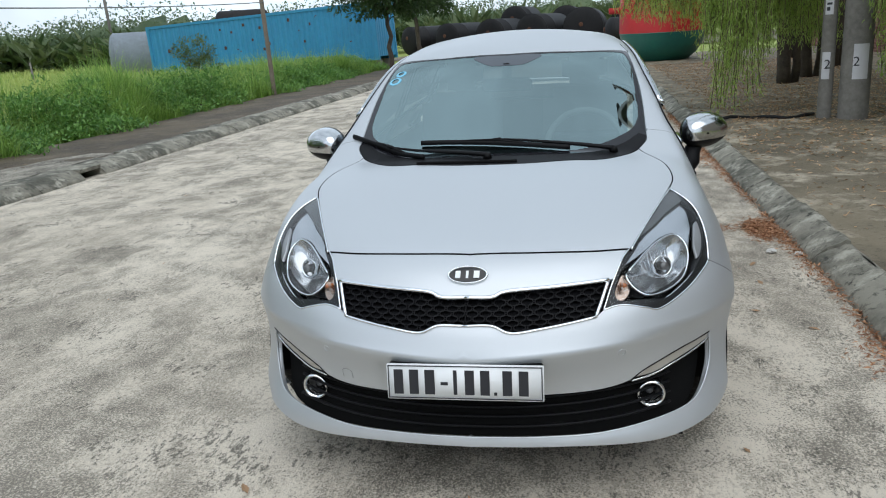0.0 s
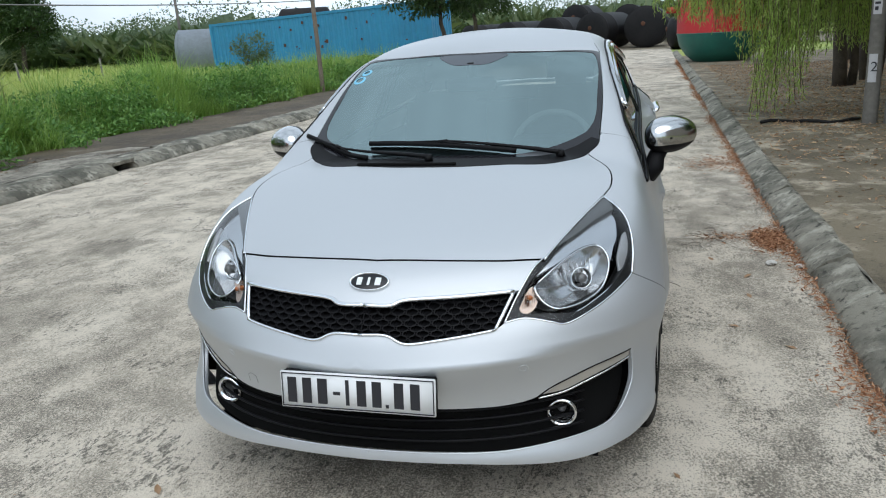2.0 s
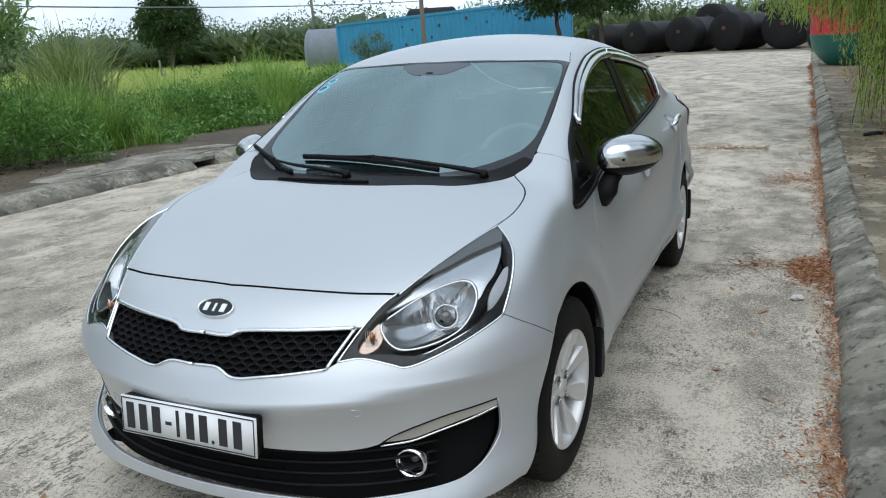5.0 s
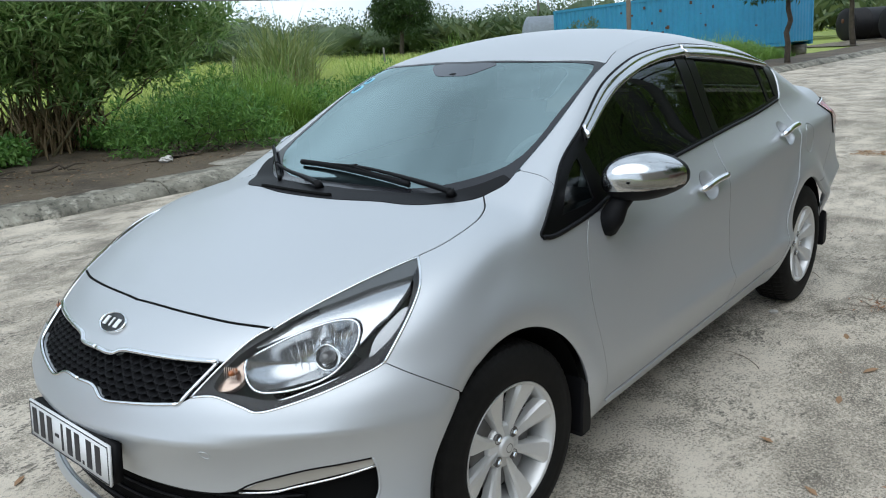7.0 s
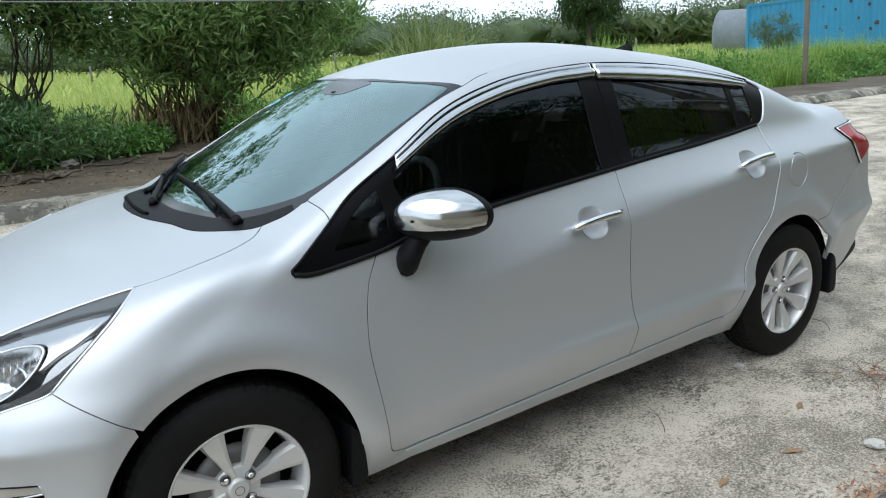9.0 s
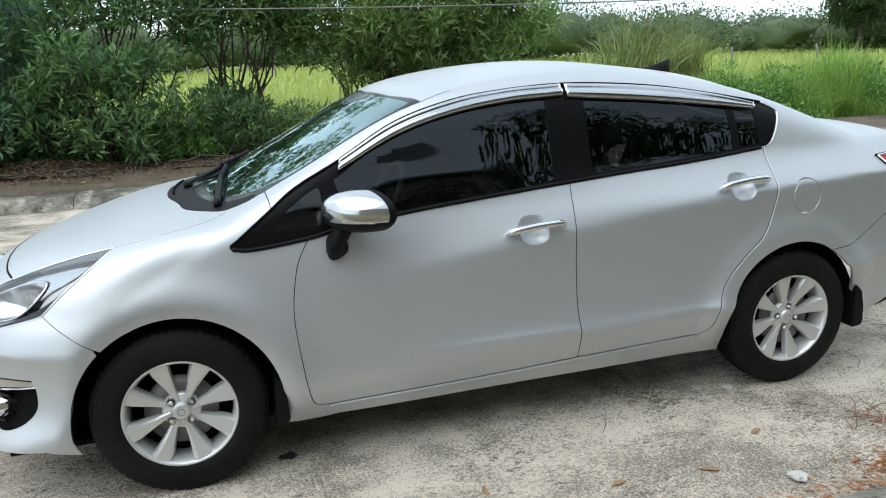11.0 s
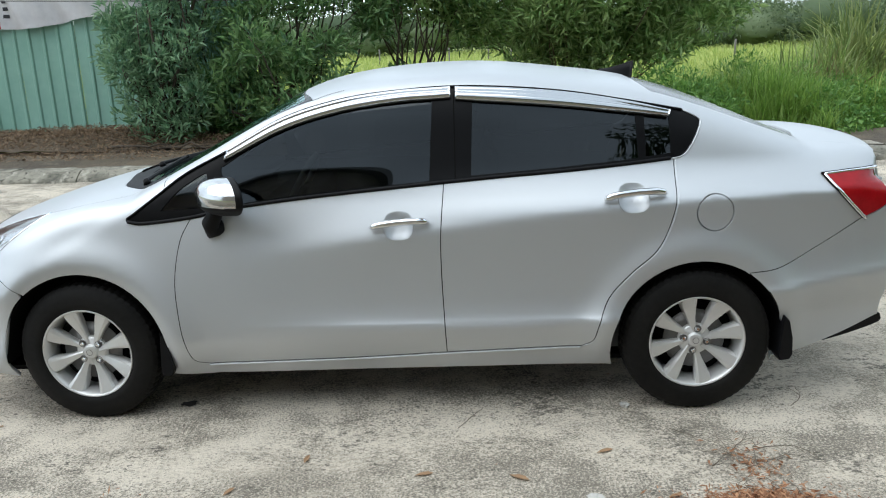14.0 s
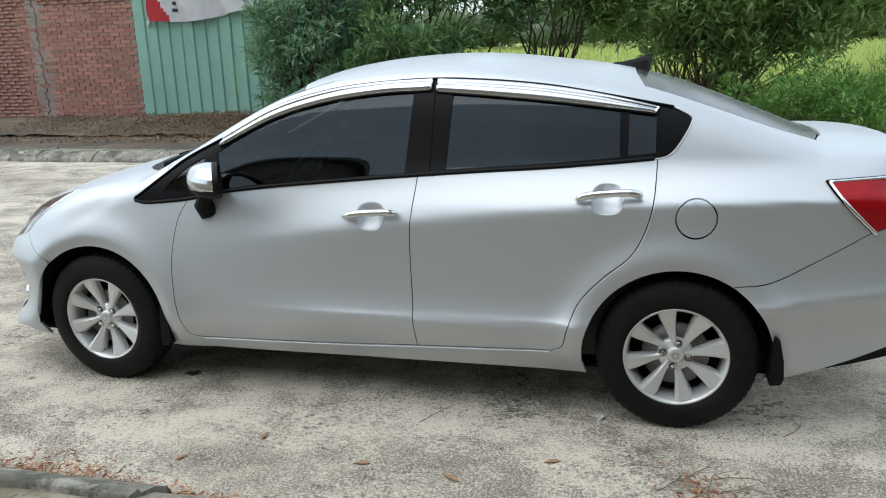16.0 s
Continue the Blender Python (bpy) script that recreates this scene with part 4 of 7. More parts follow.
ARCH_R = [(2.57 + .355 * math.cos(radians(a)), .30 + .355 * math.sin(radians(a))) for a in range(-18, 199, 6)]
arch_front = on_side(ARCH_F)
arch_rear = on_side(ARCH_R)
seam_f = on_skin([(.753, -.405, .700), (.80, -.36, .665), (.84, -.25, .590)], (-1, 0, 0))
i_f = int(np.argmin(np.abs(arch_front[:, 1] + .235) + (arch_front[:, 2] < .4)))
intake = on_skin([(0, -.85, .408), (.24, -.83, .404), (.42, -.77, .400), (.52, -.72, .415), (.60, -.665, .455), (.71, -.56, .475), (.768, -.492, .484)], NOSEWARD)
intake2 = on_skin([(.768, -.492, .484), (.775, -.485, .44), (.768, -.49, .37), (.72, -.54, .30), (.642, -.613, .268), (.43, -.75, .255), (.23, -.81, .258), (0, -.836, .262)], NOSEWARD)
skin("front_bumper", [lamp_low, seam_f, arch_front[i_f:], on_skin([(.74, -.34, .19), (.70, -.50, .195), (.58, -.72, .21), (.25, -.81, .226), (0, -.83, .228)], NOSEWARD),
     on_front([(0, .228), (0, .262)]), intake2[::-1], intake[::-1], on_front([(0, .408), (0, .622)]), grille_low[::-1]], (-.6, .78, -.1), SILVER, car, sides="one", gap=.001)

belt = on_side([(.229, .868), (.30, .860), (.50, .880), (.643, .908), (.877, .935), (1.11, .956), (1.342, .975), (1.538, .990), (1.803, 1.008), (2.032, 1.021), (2.26, 1.038), (2.465, 1.056)])
dlo_rear = on_side([(2.465, 1.056), (2.515, 1.070), (2.555, 1.115), (2.594, 1.187), (2.590, 1.210), (2.53, 1.242)])
dlo_top = on_side([(2.53, 1.242), (2.273, 1.292), (2.045, 1.330), (1.814, 1.353), (1.58, 1.363), (1.346, 1.352), (1.11, 1.322), (.873, 1.252), (.64, 1.135), (.468, 1.050), (.358, .973), (.25, .895), (.226, .880), (.229, .868)])
door_f = on_side([(.495, .880), (.45, .80), (.425, .70), (.416, .60), (.425, .48), (.44, .36), (.463, .275), (.519, .252)])
sill = on_side([(.519, .252), (1.12, .262), (1.533, .282), (2.093, .303)])
door_b = on_side([(1.538, .990), (1.522, .78), (1.522, .59), (1.530, .397), (1.533, .282)])
door_r = on_side([(2.478, 1.059), (2.468, .913), (2.436, .788), (2.384, .701), (2.289, .619), (2.203, .522), (2.160, .417), (2.139, .337), (2.093, .303)])
a_seam = on_skin([(.742, .375, .985), (.70, .378, 1.00), (.60, .375, 1.015)], (-.6, 0.3, -.7))
screen_side = on_top([(.57, .235), (.604, .30), (.605, .375), (.600, .635), (.565, .992)])
screen_top = on_top([(.565, .992), (.373, .925), (.24, .902), (0, .882)])
i_seam = int(np.argmin(np.abs(screen_side[:, 1] - .375)))
j_seam = int(np.argmin(np.abs(dlo_top[:, 1] - .375)))
ditch = on_top([(.565, .992), (.530, 1.143), (.485, 1.5), (.46, 1.9), (.455, 2.2), (.475, 2.42)])
glass_r = on_top([(.475, 2.42), (.50, 2.65), (.47, 2.9), (.38, 3.08)])
i_tip = int(np.argmin(np.linalg.norm(hood_side - np.array([.652, -.158, .89]), axis=1)))
i_door = int(np.argmin(np.abs(belt[:, 1] - .495)))
skin("fender", [lamp_out[::-1], seam_f, arch_front[:i_f][::-1], on_side([(.345, .195), (.545, .195), (.519, .252)]), door_f[::-1], belt[:i_door][::-1], dlo_top[j_seam:][::-1], a_seam, screen_side[:i_seam][::-1], hood_side[i_tip:][::-1]],
     (-.8, .12, -.58), SILVER, car, gap=.0013)
i_b = int(np.argmin(np.abs(arch_rear[:, 1] - 2.765) + (arch_rear[:, 2] < .4)))
lamp_rear = on_side([(3.30, .995), (3.20, .99), (3.067, .981)])
lamp_rear2 = on_side([(3.067, .981), (3.112, .920), (3.225, .806)])
seam_r = on_side([(3.225, .806), (3.05, .700), (2.909, .625), (2.765, .602)])
skin("side_frame", [a_seam[::-1], dlo_top[:j_seam][::-1], dlo_rear[::-1], door_r, sill[::-1], on_side([(.519, .252), (.55, .195), (2.20, .195)]), arch_rear[i_b:][::-1], seam_r[::-1], lamp_rear2[::-1], lamp_rear[::-1],
     on_top([(.66, 3.30), (.60, 3.36), (.50, 3.30), (.46, 3.18), (.38, 3.08)]), glass_r[::-1], (ditch - np.array([.0035, 0, 0]))[::-1], screen_side[i_seam:][::-1]], SLANT, SILVER, car,
     holes=[[on_side([(2.622 + .074 * math.cos(a * math.pi / 18), .852 + .074 * math.sin(a * math.pi / 18)) for a in range(36)])]])
skin("fuel_door", [on_side([(2.622 + .072 * math.cos(a * math.pi / 18), .852 + .072 * math.sin(a * math.pi / 18)) for a in range(36)])], FLANK, SILVER, car, sides="left")
bulge = lambda w: math.copysign(abs(w) ** .78, w)
cup = lambda y, z: on_side([(y + .060 * bulge(math.cos(a * math.pi / 16)), z + .053 * bulge(math.sin(a * math.pi / 16))) for a in range(33)])
skin("front_door", [belt[i_door:int(np.argmin(np.abs(belt[:, 1] - 1.538)))], door_b, sill[:int(np.argmin(np.abs(sill[:, 1] - 1.533)))][::-1], door_f[::-1]], FLANK, SILVER, car, holes=[[cup(1.351, .8295)]])
skin("rear_door", [belt[int(np.argmin(np.abs(belt[:, 1] - 1.538))):], door_r, sill[int(np.argmin(np.abs(sill[:, 1] - 1.533))):][::-1], door_b[::-1]], FLANK, SILVER, car, holes=[[cup(2.298, .915)]])
skin("roof", [screen_top[::-1], ditch, on_top([(.475, 2.42), (.25, 2.385), (0, 2.37)]), on_top([(0, 2.37), (0, .882)])], UP, SILVER, car, sides="one", gap=.0006, flange=.006)
skin("windscreen", [screen_top[::-1], screen_side[::-1], hood_rear, on_top([(0, 0), (0, .882)])], UP, SCREEN, car, sides="one", lift=-.003, flange=.004)
skin("rear_window", [on_top([(0, 2.37), (.25, 2.385), (.475, 2.42)]), glass_r, on_top([(.38, 3.08), (.2, 3.12), (0, 3.13)]), on_top([(0, 3.13), (0, 2.37)])], UP, REAR_TINT, car, sides="one", lift=-.003, flange=.004)
skin("boot_lid", [on_top([(0, 3.14), (.2, 3.13), (.38, 3.09), (.46, 3.18), (.50, 3.30), (.55, 3.40), (0, 3.45)]), on_top([(0, 3.45), (0, 3.14)])], UP, SILVER, car, sides="one")
skin("rear_bumper", [seam_r, arch_rear[:i_b][::-1], on_side([(2.905, .215), (3.02, .237), (3.15, .282), (3.36, .37)]), on_side([(3.36, .37), (3.36, .62), (3.34, .866)]), on_side([(3.34, .866), (3.29, .831), (3.225, .806)])], FLANK, SILVER, car)
# glazing and its black trim
q_glass = on_side([(.365, .908), (.44, .985), (.535, 1.044), (.556, 1.036), (.556, .94), (.54, .918), (.365, .908)])
f_glass = [on_side([(.625, 1.075), (.873, 1.225), (1.11, 1.298), (1.30, 1.325), (1.495, 1.335)]), on_side([(1.495, 1.335), (1.478, .998)]), on_side([(1.478, .998), (1.11, .970), (.877, .950), (.66, .924)]), on_side([(.66, .924), (.615, 1.06), (.625, 1.075)])]
r_glass = [on_side([(1.665, 1.335), (1.81, 1.328), (2.05, 1.303), (2.33, 1.255)]), on_side([(2.33, 1.255), (2.335, 1.062)]), on_side([(2.335, 1.062), (2.03, 1.038), (1.652, 1.015)]), on_side([(1.652, 1.015), (1.665, 1.335)])]
v_glass = [on_side([(2.368, 1.245), (2.468, 1.22)]), on_side([(2.468, 1.22), (2.468, 1.078)]), on_side([(2.468, 1.078), (2.368, 1.068)]), on_side([(2.368, 1.068), (2.368, 1.245)])]
skin("window_trim", [belt, dlo_rear, dlo_top], FLANK, TRIM, car, holes=[[q_glass], f_glass, r_glass, v_glass], lift=-.003, flange=.006, gap=.001, label="gloss black pillar and window trim")
for name, loop in (("quarter_glass", [q_glass]), ("front_window", f_glass), ("rear_side_window", r_glass), ("vent_glass", v_glass)):
    skin(name, loop, FLANK, {"quarter_glass": QUARTER, "front_window": TINT}.get(name, REAR_SIDE), car, lift=-.007, flange=.003, gap=-.002, step=.024, label="dark tinted glass")


def strip(name, curve, radius, material, parent, lift=0.0, flat=1.0, sides="both", label="", seg=8):
    c = curve[~np.isnan(curve).any(1)]
    c = clean(c)
    c = c + normals(c) * lift
    t = tube(c, radius, seg, flat)
    raw(name, *t, material, parent, label, True)
    if sides == "both":
        raw(name, *flip(t), material, parent, label, True)


strip("belt_moulding", belt, .008, BLACK, car, .001)
# dark tubes laid in the panel gaps stand in for the shade of their depth
for c in (door_f, door_b, door_r, sill, seam_f, seam_r, a_seam, hood_side, lamp_out):
    strip("seal", c, .0022, DARK, car, -.0024)
strip("seal", on_side([(1.585, .99), (1.585, 1.345)]), .003, DARK, car, -.004)
strip("seal", shut, .005, DARK, car, -.0028)
strip("seal", ditch[:11], .0018, DARK, car, -.001)
strip("seal", np.vstack([dlo_top]), .0045, BLACK, car, .001)
# raised beads in body paint, added to draw the bright highlights along these edges
strip("window_edge", np.vstack([dlo_rear]) + np.array([0, .005, -.003]), .0032, SILVER, car, .001)
strip("door_edge", door_r + np.array([0, .007, -.002]), .0025, SILVER, car, -.0005)
strip("sill_bead", sill + np.array([0, 0, -.008]), .0045, SILVER, car, -.0005)

# rain visors: two chrome ribs on a dark strip
for top, low in (([(.645, 1.143), (.873, 1.262), (1.11, 1.328), (1.346, 1.356), (1.572, 1.366)], [(1.572, 1.315), (1.51, 1.312), (1.346, 1.305), (1.11, 1.273), (.873, 1.208), (.629, 1.092)]),
                 ([(1.592, 1.366), (1.814, 1.355), (2.045, 1.332), (2.273, 1.293), (2.48, 1.242)], [(2.464, 1.214), (2.27, 1.240), (2.042, 1.268), (1.812, 1.290), (1.592, 1.308)])):
    t, l = along(top, .02), along(low[::-1], .02)
    k = np.linspace(0, 1, 40)
    pick = lambda c, k: np.stack([np.interp(k, np.linspace(0, 1, len(c)), c[:, i]) for i in (0, 1)], 1)
    t, l = pick(t, k), pick(l, k)
    row = lambda a: [tuple(p) for p in t + (l - t) * a]
    visor = skin("rain_visor", [on_side(row(0)), on_side(row(1)[::-1])], FLANK, BLACK, car, lift=.004, flange=.010, gap=.001, label="chrome rain visor over the door window")
    rows = []
    for a, up in ((.12, .003), (.14, .010), (.19, .014), (.28, .0165), (.36, .0155), (.43, .0125), (.48, .0125), (.55, .0165), (.66, .0205), (.80, .0210), (.91, .0175), (.97, .011), (1.0, .003)):
        c = on_side(row(a), .5)
        rows.append(c + normals(c) * up)
    m = min(len(r) for r in rows)
    pts = [tuple(p) for r in rows for p in r[:m]]
    band = (pts, [(i * m + j, i * m + j + 1, (i + 1) * m + j + 1, (i + 1) * m + j) for i in range(len(rows) - 1) for j in range(m - 1)] + [tuple(i * m + e for i in range(len(rows))) for e in (0, m - 1)])
    raw("chrome_band", *band, VISOR, visor[0], "", True)
    raw("chrome_band", *flip(band), VISOR, visor[1], "", True)

# windscreen edge, cowl, wipers
cowl_line = on_top([(0, .108), (.15, .112), (.35, .165), (.50, .255), (.575, .335)])
i_c = int(np.argmin(np.abs(screen_side[:, 1] - .335)))
skin("cowl", [hood_rear[::-1], screen_side[:i_c], cowl_line[::-1], on_top([(0, .108), (0, 0)])], UP, BLACK, car, sides="one", lift=.001, flange=.02, gap=.001, label="black plastic cowl below the windscreen")
band = on_top([(0, .865), (.22, .885), (.35, .907), (.51, .945), (.548, .93), (.572, .80), (.578, .635), (.582, .50), (.572, .42), (.535, .345), (.42, .25), (.25, .180), (0, .155)])
skin("black_border", [screen_top[::-1], screen_side[::-1], hood_rear, on_top([(0, 0), (0, .16)]), band[::-1], on_top([(0, .865), (0, .882)])], UP, FRIT, car, sides="one", lift=-.0015, flange=.001, gap=.001, label="black ceramic border of the windscreen")
strip("cowl_slot", on_top([(-.30, .058), (-.1, .03), (.05, .025), (.1, .03)]), .006, DARK, car, .004, sides="one")


def wiper(tip, end, mid, pivot):
    w = new("wiper")
    w.parent = car
    a = on_top([tip, ((tip[0] + end[0]) / 2, (tip[1] + end[1]) / 2), end])
    a = a + np.array([0, -.002, .011])
    raw("blade", *tube(a, .007, 6, 1.6), BLACK, w, "", True)
    b = on_top([mid, pivot])
    lift = np.linspace(.022, .016, len(b))[:, None] * np.array([0, -.3, 1.0])
    raw("arm", *tube(b + lift, list(np.linspace(.006, .014, len(b))), 6, .7), BLACK, w, "", True)
    k = len(a)
    raw("bracket", *joined(tube([a[k // 4] + [0, 0, .004], a[k // 2] + [0, 0, .014], a[3 * k // 4] + [0, 0, .004]], .005, 6), tube([a[k // 2] + [0, 0, .012], b[0] + lift[0]], .008, 6)), BLACK, w, "", True)
    raw("pivot_cap", *tube([b[-1] + [0, 0, .0], b[-1] + [0, -.006, .022]], [.018, .013], 10), BLACK, w, "", True)
    return w


wiper((-.650, .385), (-.285, .125), (-.44, .24), (-.02, .085))
wiper((-.320, .262), (.30, .195), (.02, .235), (.47, .20))

# front: grille, emblem, plate, intake, lamps
skin("grille_backing", [grille_top, on_front([(.425, .712), (.40, .66), (.385, .628)]), grille_low, on_front([(0, .622), (0, .690)])], (0, 1, -.2), DARK, car, sides="one", lift=-.045, flange=.001, gap=-.004)
loop2 = np.array([(p[0], p[2]) for p in np.vstack([grille_top, on_front([(.425, .712), (.385, .628)]), grille_low])])
cells = []
W, H = .041, .0235
for r in range(10):
    for q in range(-1, 12):
        cx, cz = (q + .5 * (r % 2)) * W, .592 + r * H * .75 * .72
        hexa = np.array([(cx + W * .5 * dx, cz + H * .5 * dz) for dx, dz in ((-.66, 0.72), (.66, 0.72), (1, 0), (.66, -.72), (-.66, -.72), (-1, 0))])
        hexa[:, 0] = np.clip(hexa[:, 0], 0, None)
        if inside(loop2, np.array([[max(cx, 0.001), cz]]))[0] and cx >= -1e-6:
            c3 = meet(np.stack([hexa[:, 0], np.full(6, -2.0), hexa[:, 1]], 1), np.array([0, 1.0, 0]))
            if not np.isnan(c3).any():
                c3 = c3 - normals(c3) * .012
                mid = c3.mean(0)
                out, inn = mid + (c3 - mid) * .97, mid + (c3 - mid) * .84
                deep = inn + np.array([0, .028, .004])
                back = mid + (c3 - mid) * .60 + np.array([0, .032, .004])
                o = [tuple(p) for p in (*out, *inn, *deep, *back)]
                ff = [(i, (i + 1) % 6, 6 + (i + 1) % 6, 6 + i) for i in range(6)] + [(6 + i, 6 + (i + 1) % 6, 12 + (i + 1) % 6, 12 + i) for i in range(6)] + [(12 + i, 12 + (i + 1) % 6, 18 + (i + 1) % 6, 18 + i) for i in range(6)]
                cells += [(o, ff), flip((o, ff))]
raw("grille_honeycomb", *joined(*cells), GRILLE, car, "black honeycomb radiator grille")
strip("chrome_surround", grille_top, .0085, CHROME, car, .001, .8)
strip("chrome_surround", np.vstack([grille_low, ]), .0055, CHROME, car, .001, .8)
strip("chrome_surround", on_front([(.425, .712), (.405, .67), (.385, .628)]), .006, CHROME, car, .0, .8)

emblem = new("emblem")
emblem.parent = car
ez = on_front([(0, .741), (0, .742)])[:1]
en = normals(ez)[0]
emblem.matrix_world = Matrix.Translation(Vector(ez[0]) + Vector(en) * .003) @ Vector(en).to_track_quat("Z", "Y").to_matrix().to_4x4()
disc = lambda prof, sx, sy: ([(p[0] * sx, p[1] * sy, p[2]) for p in lathe(prof, 40, "z")[0]], lathe(prof, 40, "z")[1])
raw("ring", *disc([(-.004, 1.0), (.003, 1.0), (.006, .96), (.005, .90), (.001, .88)], .064, .0325), CHROME, emblem, "chrome oval ring", True)
raw("field", *disc([(.002, .9), (.003, .5), (.003, .001)], .064, .0325), GLOSS_BLACK, emblem, "black oval field", True)
for x, w in ((-.030, .016), (-.001, .008), (.028, .018)):
    bm = bmesh.new()
    box(bm, x - w / 2, x + w / 2, -.0135, .0135, .003, .006, .0008)
    part("bar", bm, WHITE, emblem, smooth=False)

plate = new("number_plate")
plate.parent = car
plate.matrix_world = pose(0, -.868, .466, 90 - 6, 0, 0)
bm = bmesh.new()
box(bm, -.235, .235, -.055, .055, -.004, .004, .002)
part("sheet", bm, WHITE, plate, "white number plate sheet")
bm = bmesh.new()
for x0, x1, y0, y1 in ((-.231, .231, .048, .051), (-.231, .231, -.051, -.048), (-.231, -.228, -.048, .048), (.228, .231, -.048, .048)):
    box(bm, x0, x1, y0, y1, .0042, .0052)
part("border", bm, PLATE_INK, plate, smooth=False)
for x, w, h in ((-.199, .028, .076), (-.152, .028, .076), (-.104, .030, .076), (-.060, .022, .010), (-.027, .011, .076), (.016, .028, .076), (.062, .028, .076), (.093, .009, .010), (.128, .028, .076), (.176, .028, .076)):
    bm = bmesh.new()
    y = 0 if h > .02 else (-.004 if w > .015 else -.033)
    box(bm, x - w / 2, x + w / 2, y - h / 2, y + h / 2, .0042, .0056, .0004)
    part("bar", bm, PLATE_INK, plate, smooth=False)
bm = bmesh.new()
box(bm, -.232, .232, -.053, .053, -.034, -.0045, .004)
part("holder", bm, BLACK, plate)

skin("intake_backing", [intake, intake2, on_front([(0, .262), (0, .408)])], NOSEWARD, DARK, car, sides="one", lift=-.05, flange=.001, gap=-.006)
strip("intake_edge", intake2, .004, SILVER, car, -.003)
for z in (.288, .315, .342, .369, .394):
    c = on_front([(0, z), (.25, z), (.45, z + .004), (.55, z + .008), (.63, z + .012)])
    c = np.vstack([c[::-1] * np.array([-1, 1, 1]), c[1:]])
    n = normals(c)
    raw("intake_slat", *tube(c - n * .022, .0065, 6, .7), BLACK, car, "", True)
for s in (1, -1):
    fog = new("fog_lamp")
    fog.parent = car
    fog.matrix_world = Matrix.Translation((s * .556, -.634, .328)) @ pose(0, 0, 0, 0, 0, s * 6) @ Matrix.Scale(1.14, 4)
    raw("ring", *lathe([(.06, .036), (.03, .039), (.0, .040), (-.006, .037), (-.006, .033), (.02, .031), (.04, .030)], 36, "y"), CHROME, fog, "chrome fog lamp ring", True)
    raw("bowl", *lathe([(.018, .0315), (.03, .029), (.045, .02), (.05, .0)], 32, "y"), STEEL, fog, "", True)
    raw("lens", *lathe([(.014, .032), (.008, .02), (.006, .0)], 32, "y"), CLEAR, fog, "", True)
    raw("bulb", *lathe([(.02, .0), (.022, .010), (.03, .012), (.045, .012)], 20, "y"), STEEL, fog, "", True)
    raw("shroud", *lathe([(.06, .044), (.05, .043), (.03, .040)], 32, "y"), BLACK, fog, "", True)
skin("day_lamp", [on_skin([(.515, -.724, .413), (.56, -.695, .440), (.656, -.618, .470), (.72, -.56, .480), (.766, -.495, .484)], NOSEWARD), on_skin([(.766, -.495, .484), (.771, -.49, .465), (.765, -.50, .458), (.715, -.558, .446), (.64, -.63, .428), (.587, -.673, .414), (.515, -.724, .413)], NOSEWARD)],
     NOSEWARD, DRLMAT, car, lift=-.006, flange=.015, gap=.002, step=.012, label="clear ribbed day lamp strip")
strip("lamp_edge", on_skin([(.515, -.724, .413), (.56, -.695, .440), (.656, -.618, .470), (.72, -.56, .480), (.766, -.495, .484)], NOSEWARD), .003, BLACK, car, -.001)
strip("chrome_line", on_skin([(.771, -.49, .460), (.715, -.558, .443), (.64, -.63, .425), (.587, -.673, .411), (.52, -.724, .408)], NOSEWARD), .003, CHROME, car, -.003)
for s in (1, -1):
    c = on_front([(.462 + .0115 * math.cos(a * .5236), .514 + .0115 * math.sin(a * .5236)) for a in range(13)], .004)
    c = c * np.array([s, 1, 1])
    raw("parking_sensor", *tube(c, .0016, 6), SILVER, car, "", True)
c = on_front([(-.42, .412), (-.42, .436), (-.405, .445), (-.388, .440), (-.385, .428), (-.385, .412)], .006)
raw("tow_cover", *tube(c, .0013, 5), SILVER_DARK, car, "", True)

# headlights
head = skin("headlight", [lamp_in, lamp_low, lamp_out, lamp_top[::-1]], (-.6, .6, -.5), CLEAR, car, gap=.004, flange=.01, label="clear headlight with chrome reflector")
skin("housing", [lamp_in, lamp_low, lamp_out, lamp_top[::-1]], (-.6, .6, -.5), LAMP_DARK, head, gap=.002, lift=-.115, flange=.001)
skin("housing_rim", [lamp_in, lamp_low, lamp_out, lamp_top[::-1]], (-.6, .6, -.5), LAMP_DARK, head, gap=.001, lift=-.004, flange=.055, holes=[[on_skin([(.522, -.505, .787), (.602, -.345, .838), (.665, -.215, .866), (.72, -.27, .81), (.735, -.36, .745), (.70, -.47, .69), (.61, -.60, .645), (.52, -.66, .655), (.455, -.69, .67), (.46, -.62, .72), (.525, -.50, .785)], (-.6, .6, -.5))]])
for c, r in ((lamp_top, .0030), (lamp_in, .0034), (lamp_out, .0042), (lamp_low, .0032)):
    n = normals(c)
    strip("chrome_edge", c, r, CHROME, head[0], -.001, sides="left")
    raw("chrome_edge", *flip(tube(clean(c - n * .001), r, 8)), CHROME, head[1], "", True)
LAMPWARD = (-.6, .6, -.5)
bowl_rim = on_skin([(.482, -.608, .722), (.489, -.624, .708), (.515, -.636, .679), (.554, -.629, .660), (.617, -.578, .664), (.672, -.507, .688), (.692, -.447, .735), (.680, -.412, .775), (.650, -.405, .795), (.600, -.446, .790), (.545, -.520, .765), (.482, -.608, .722)], LAMPWARD)
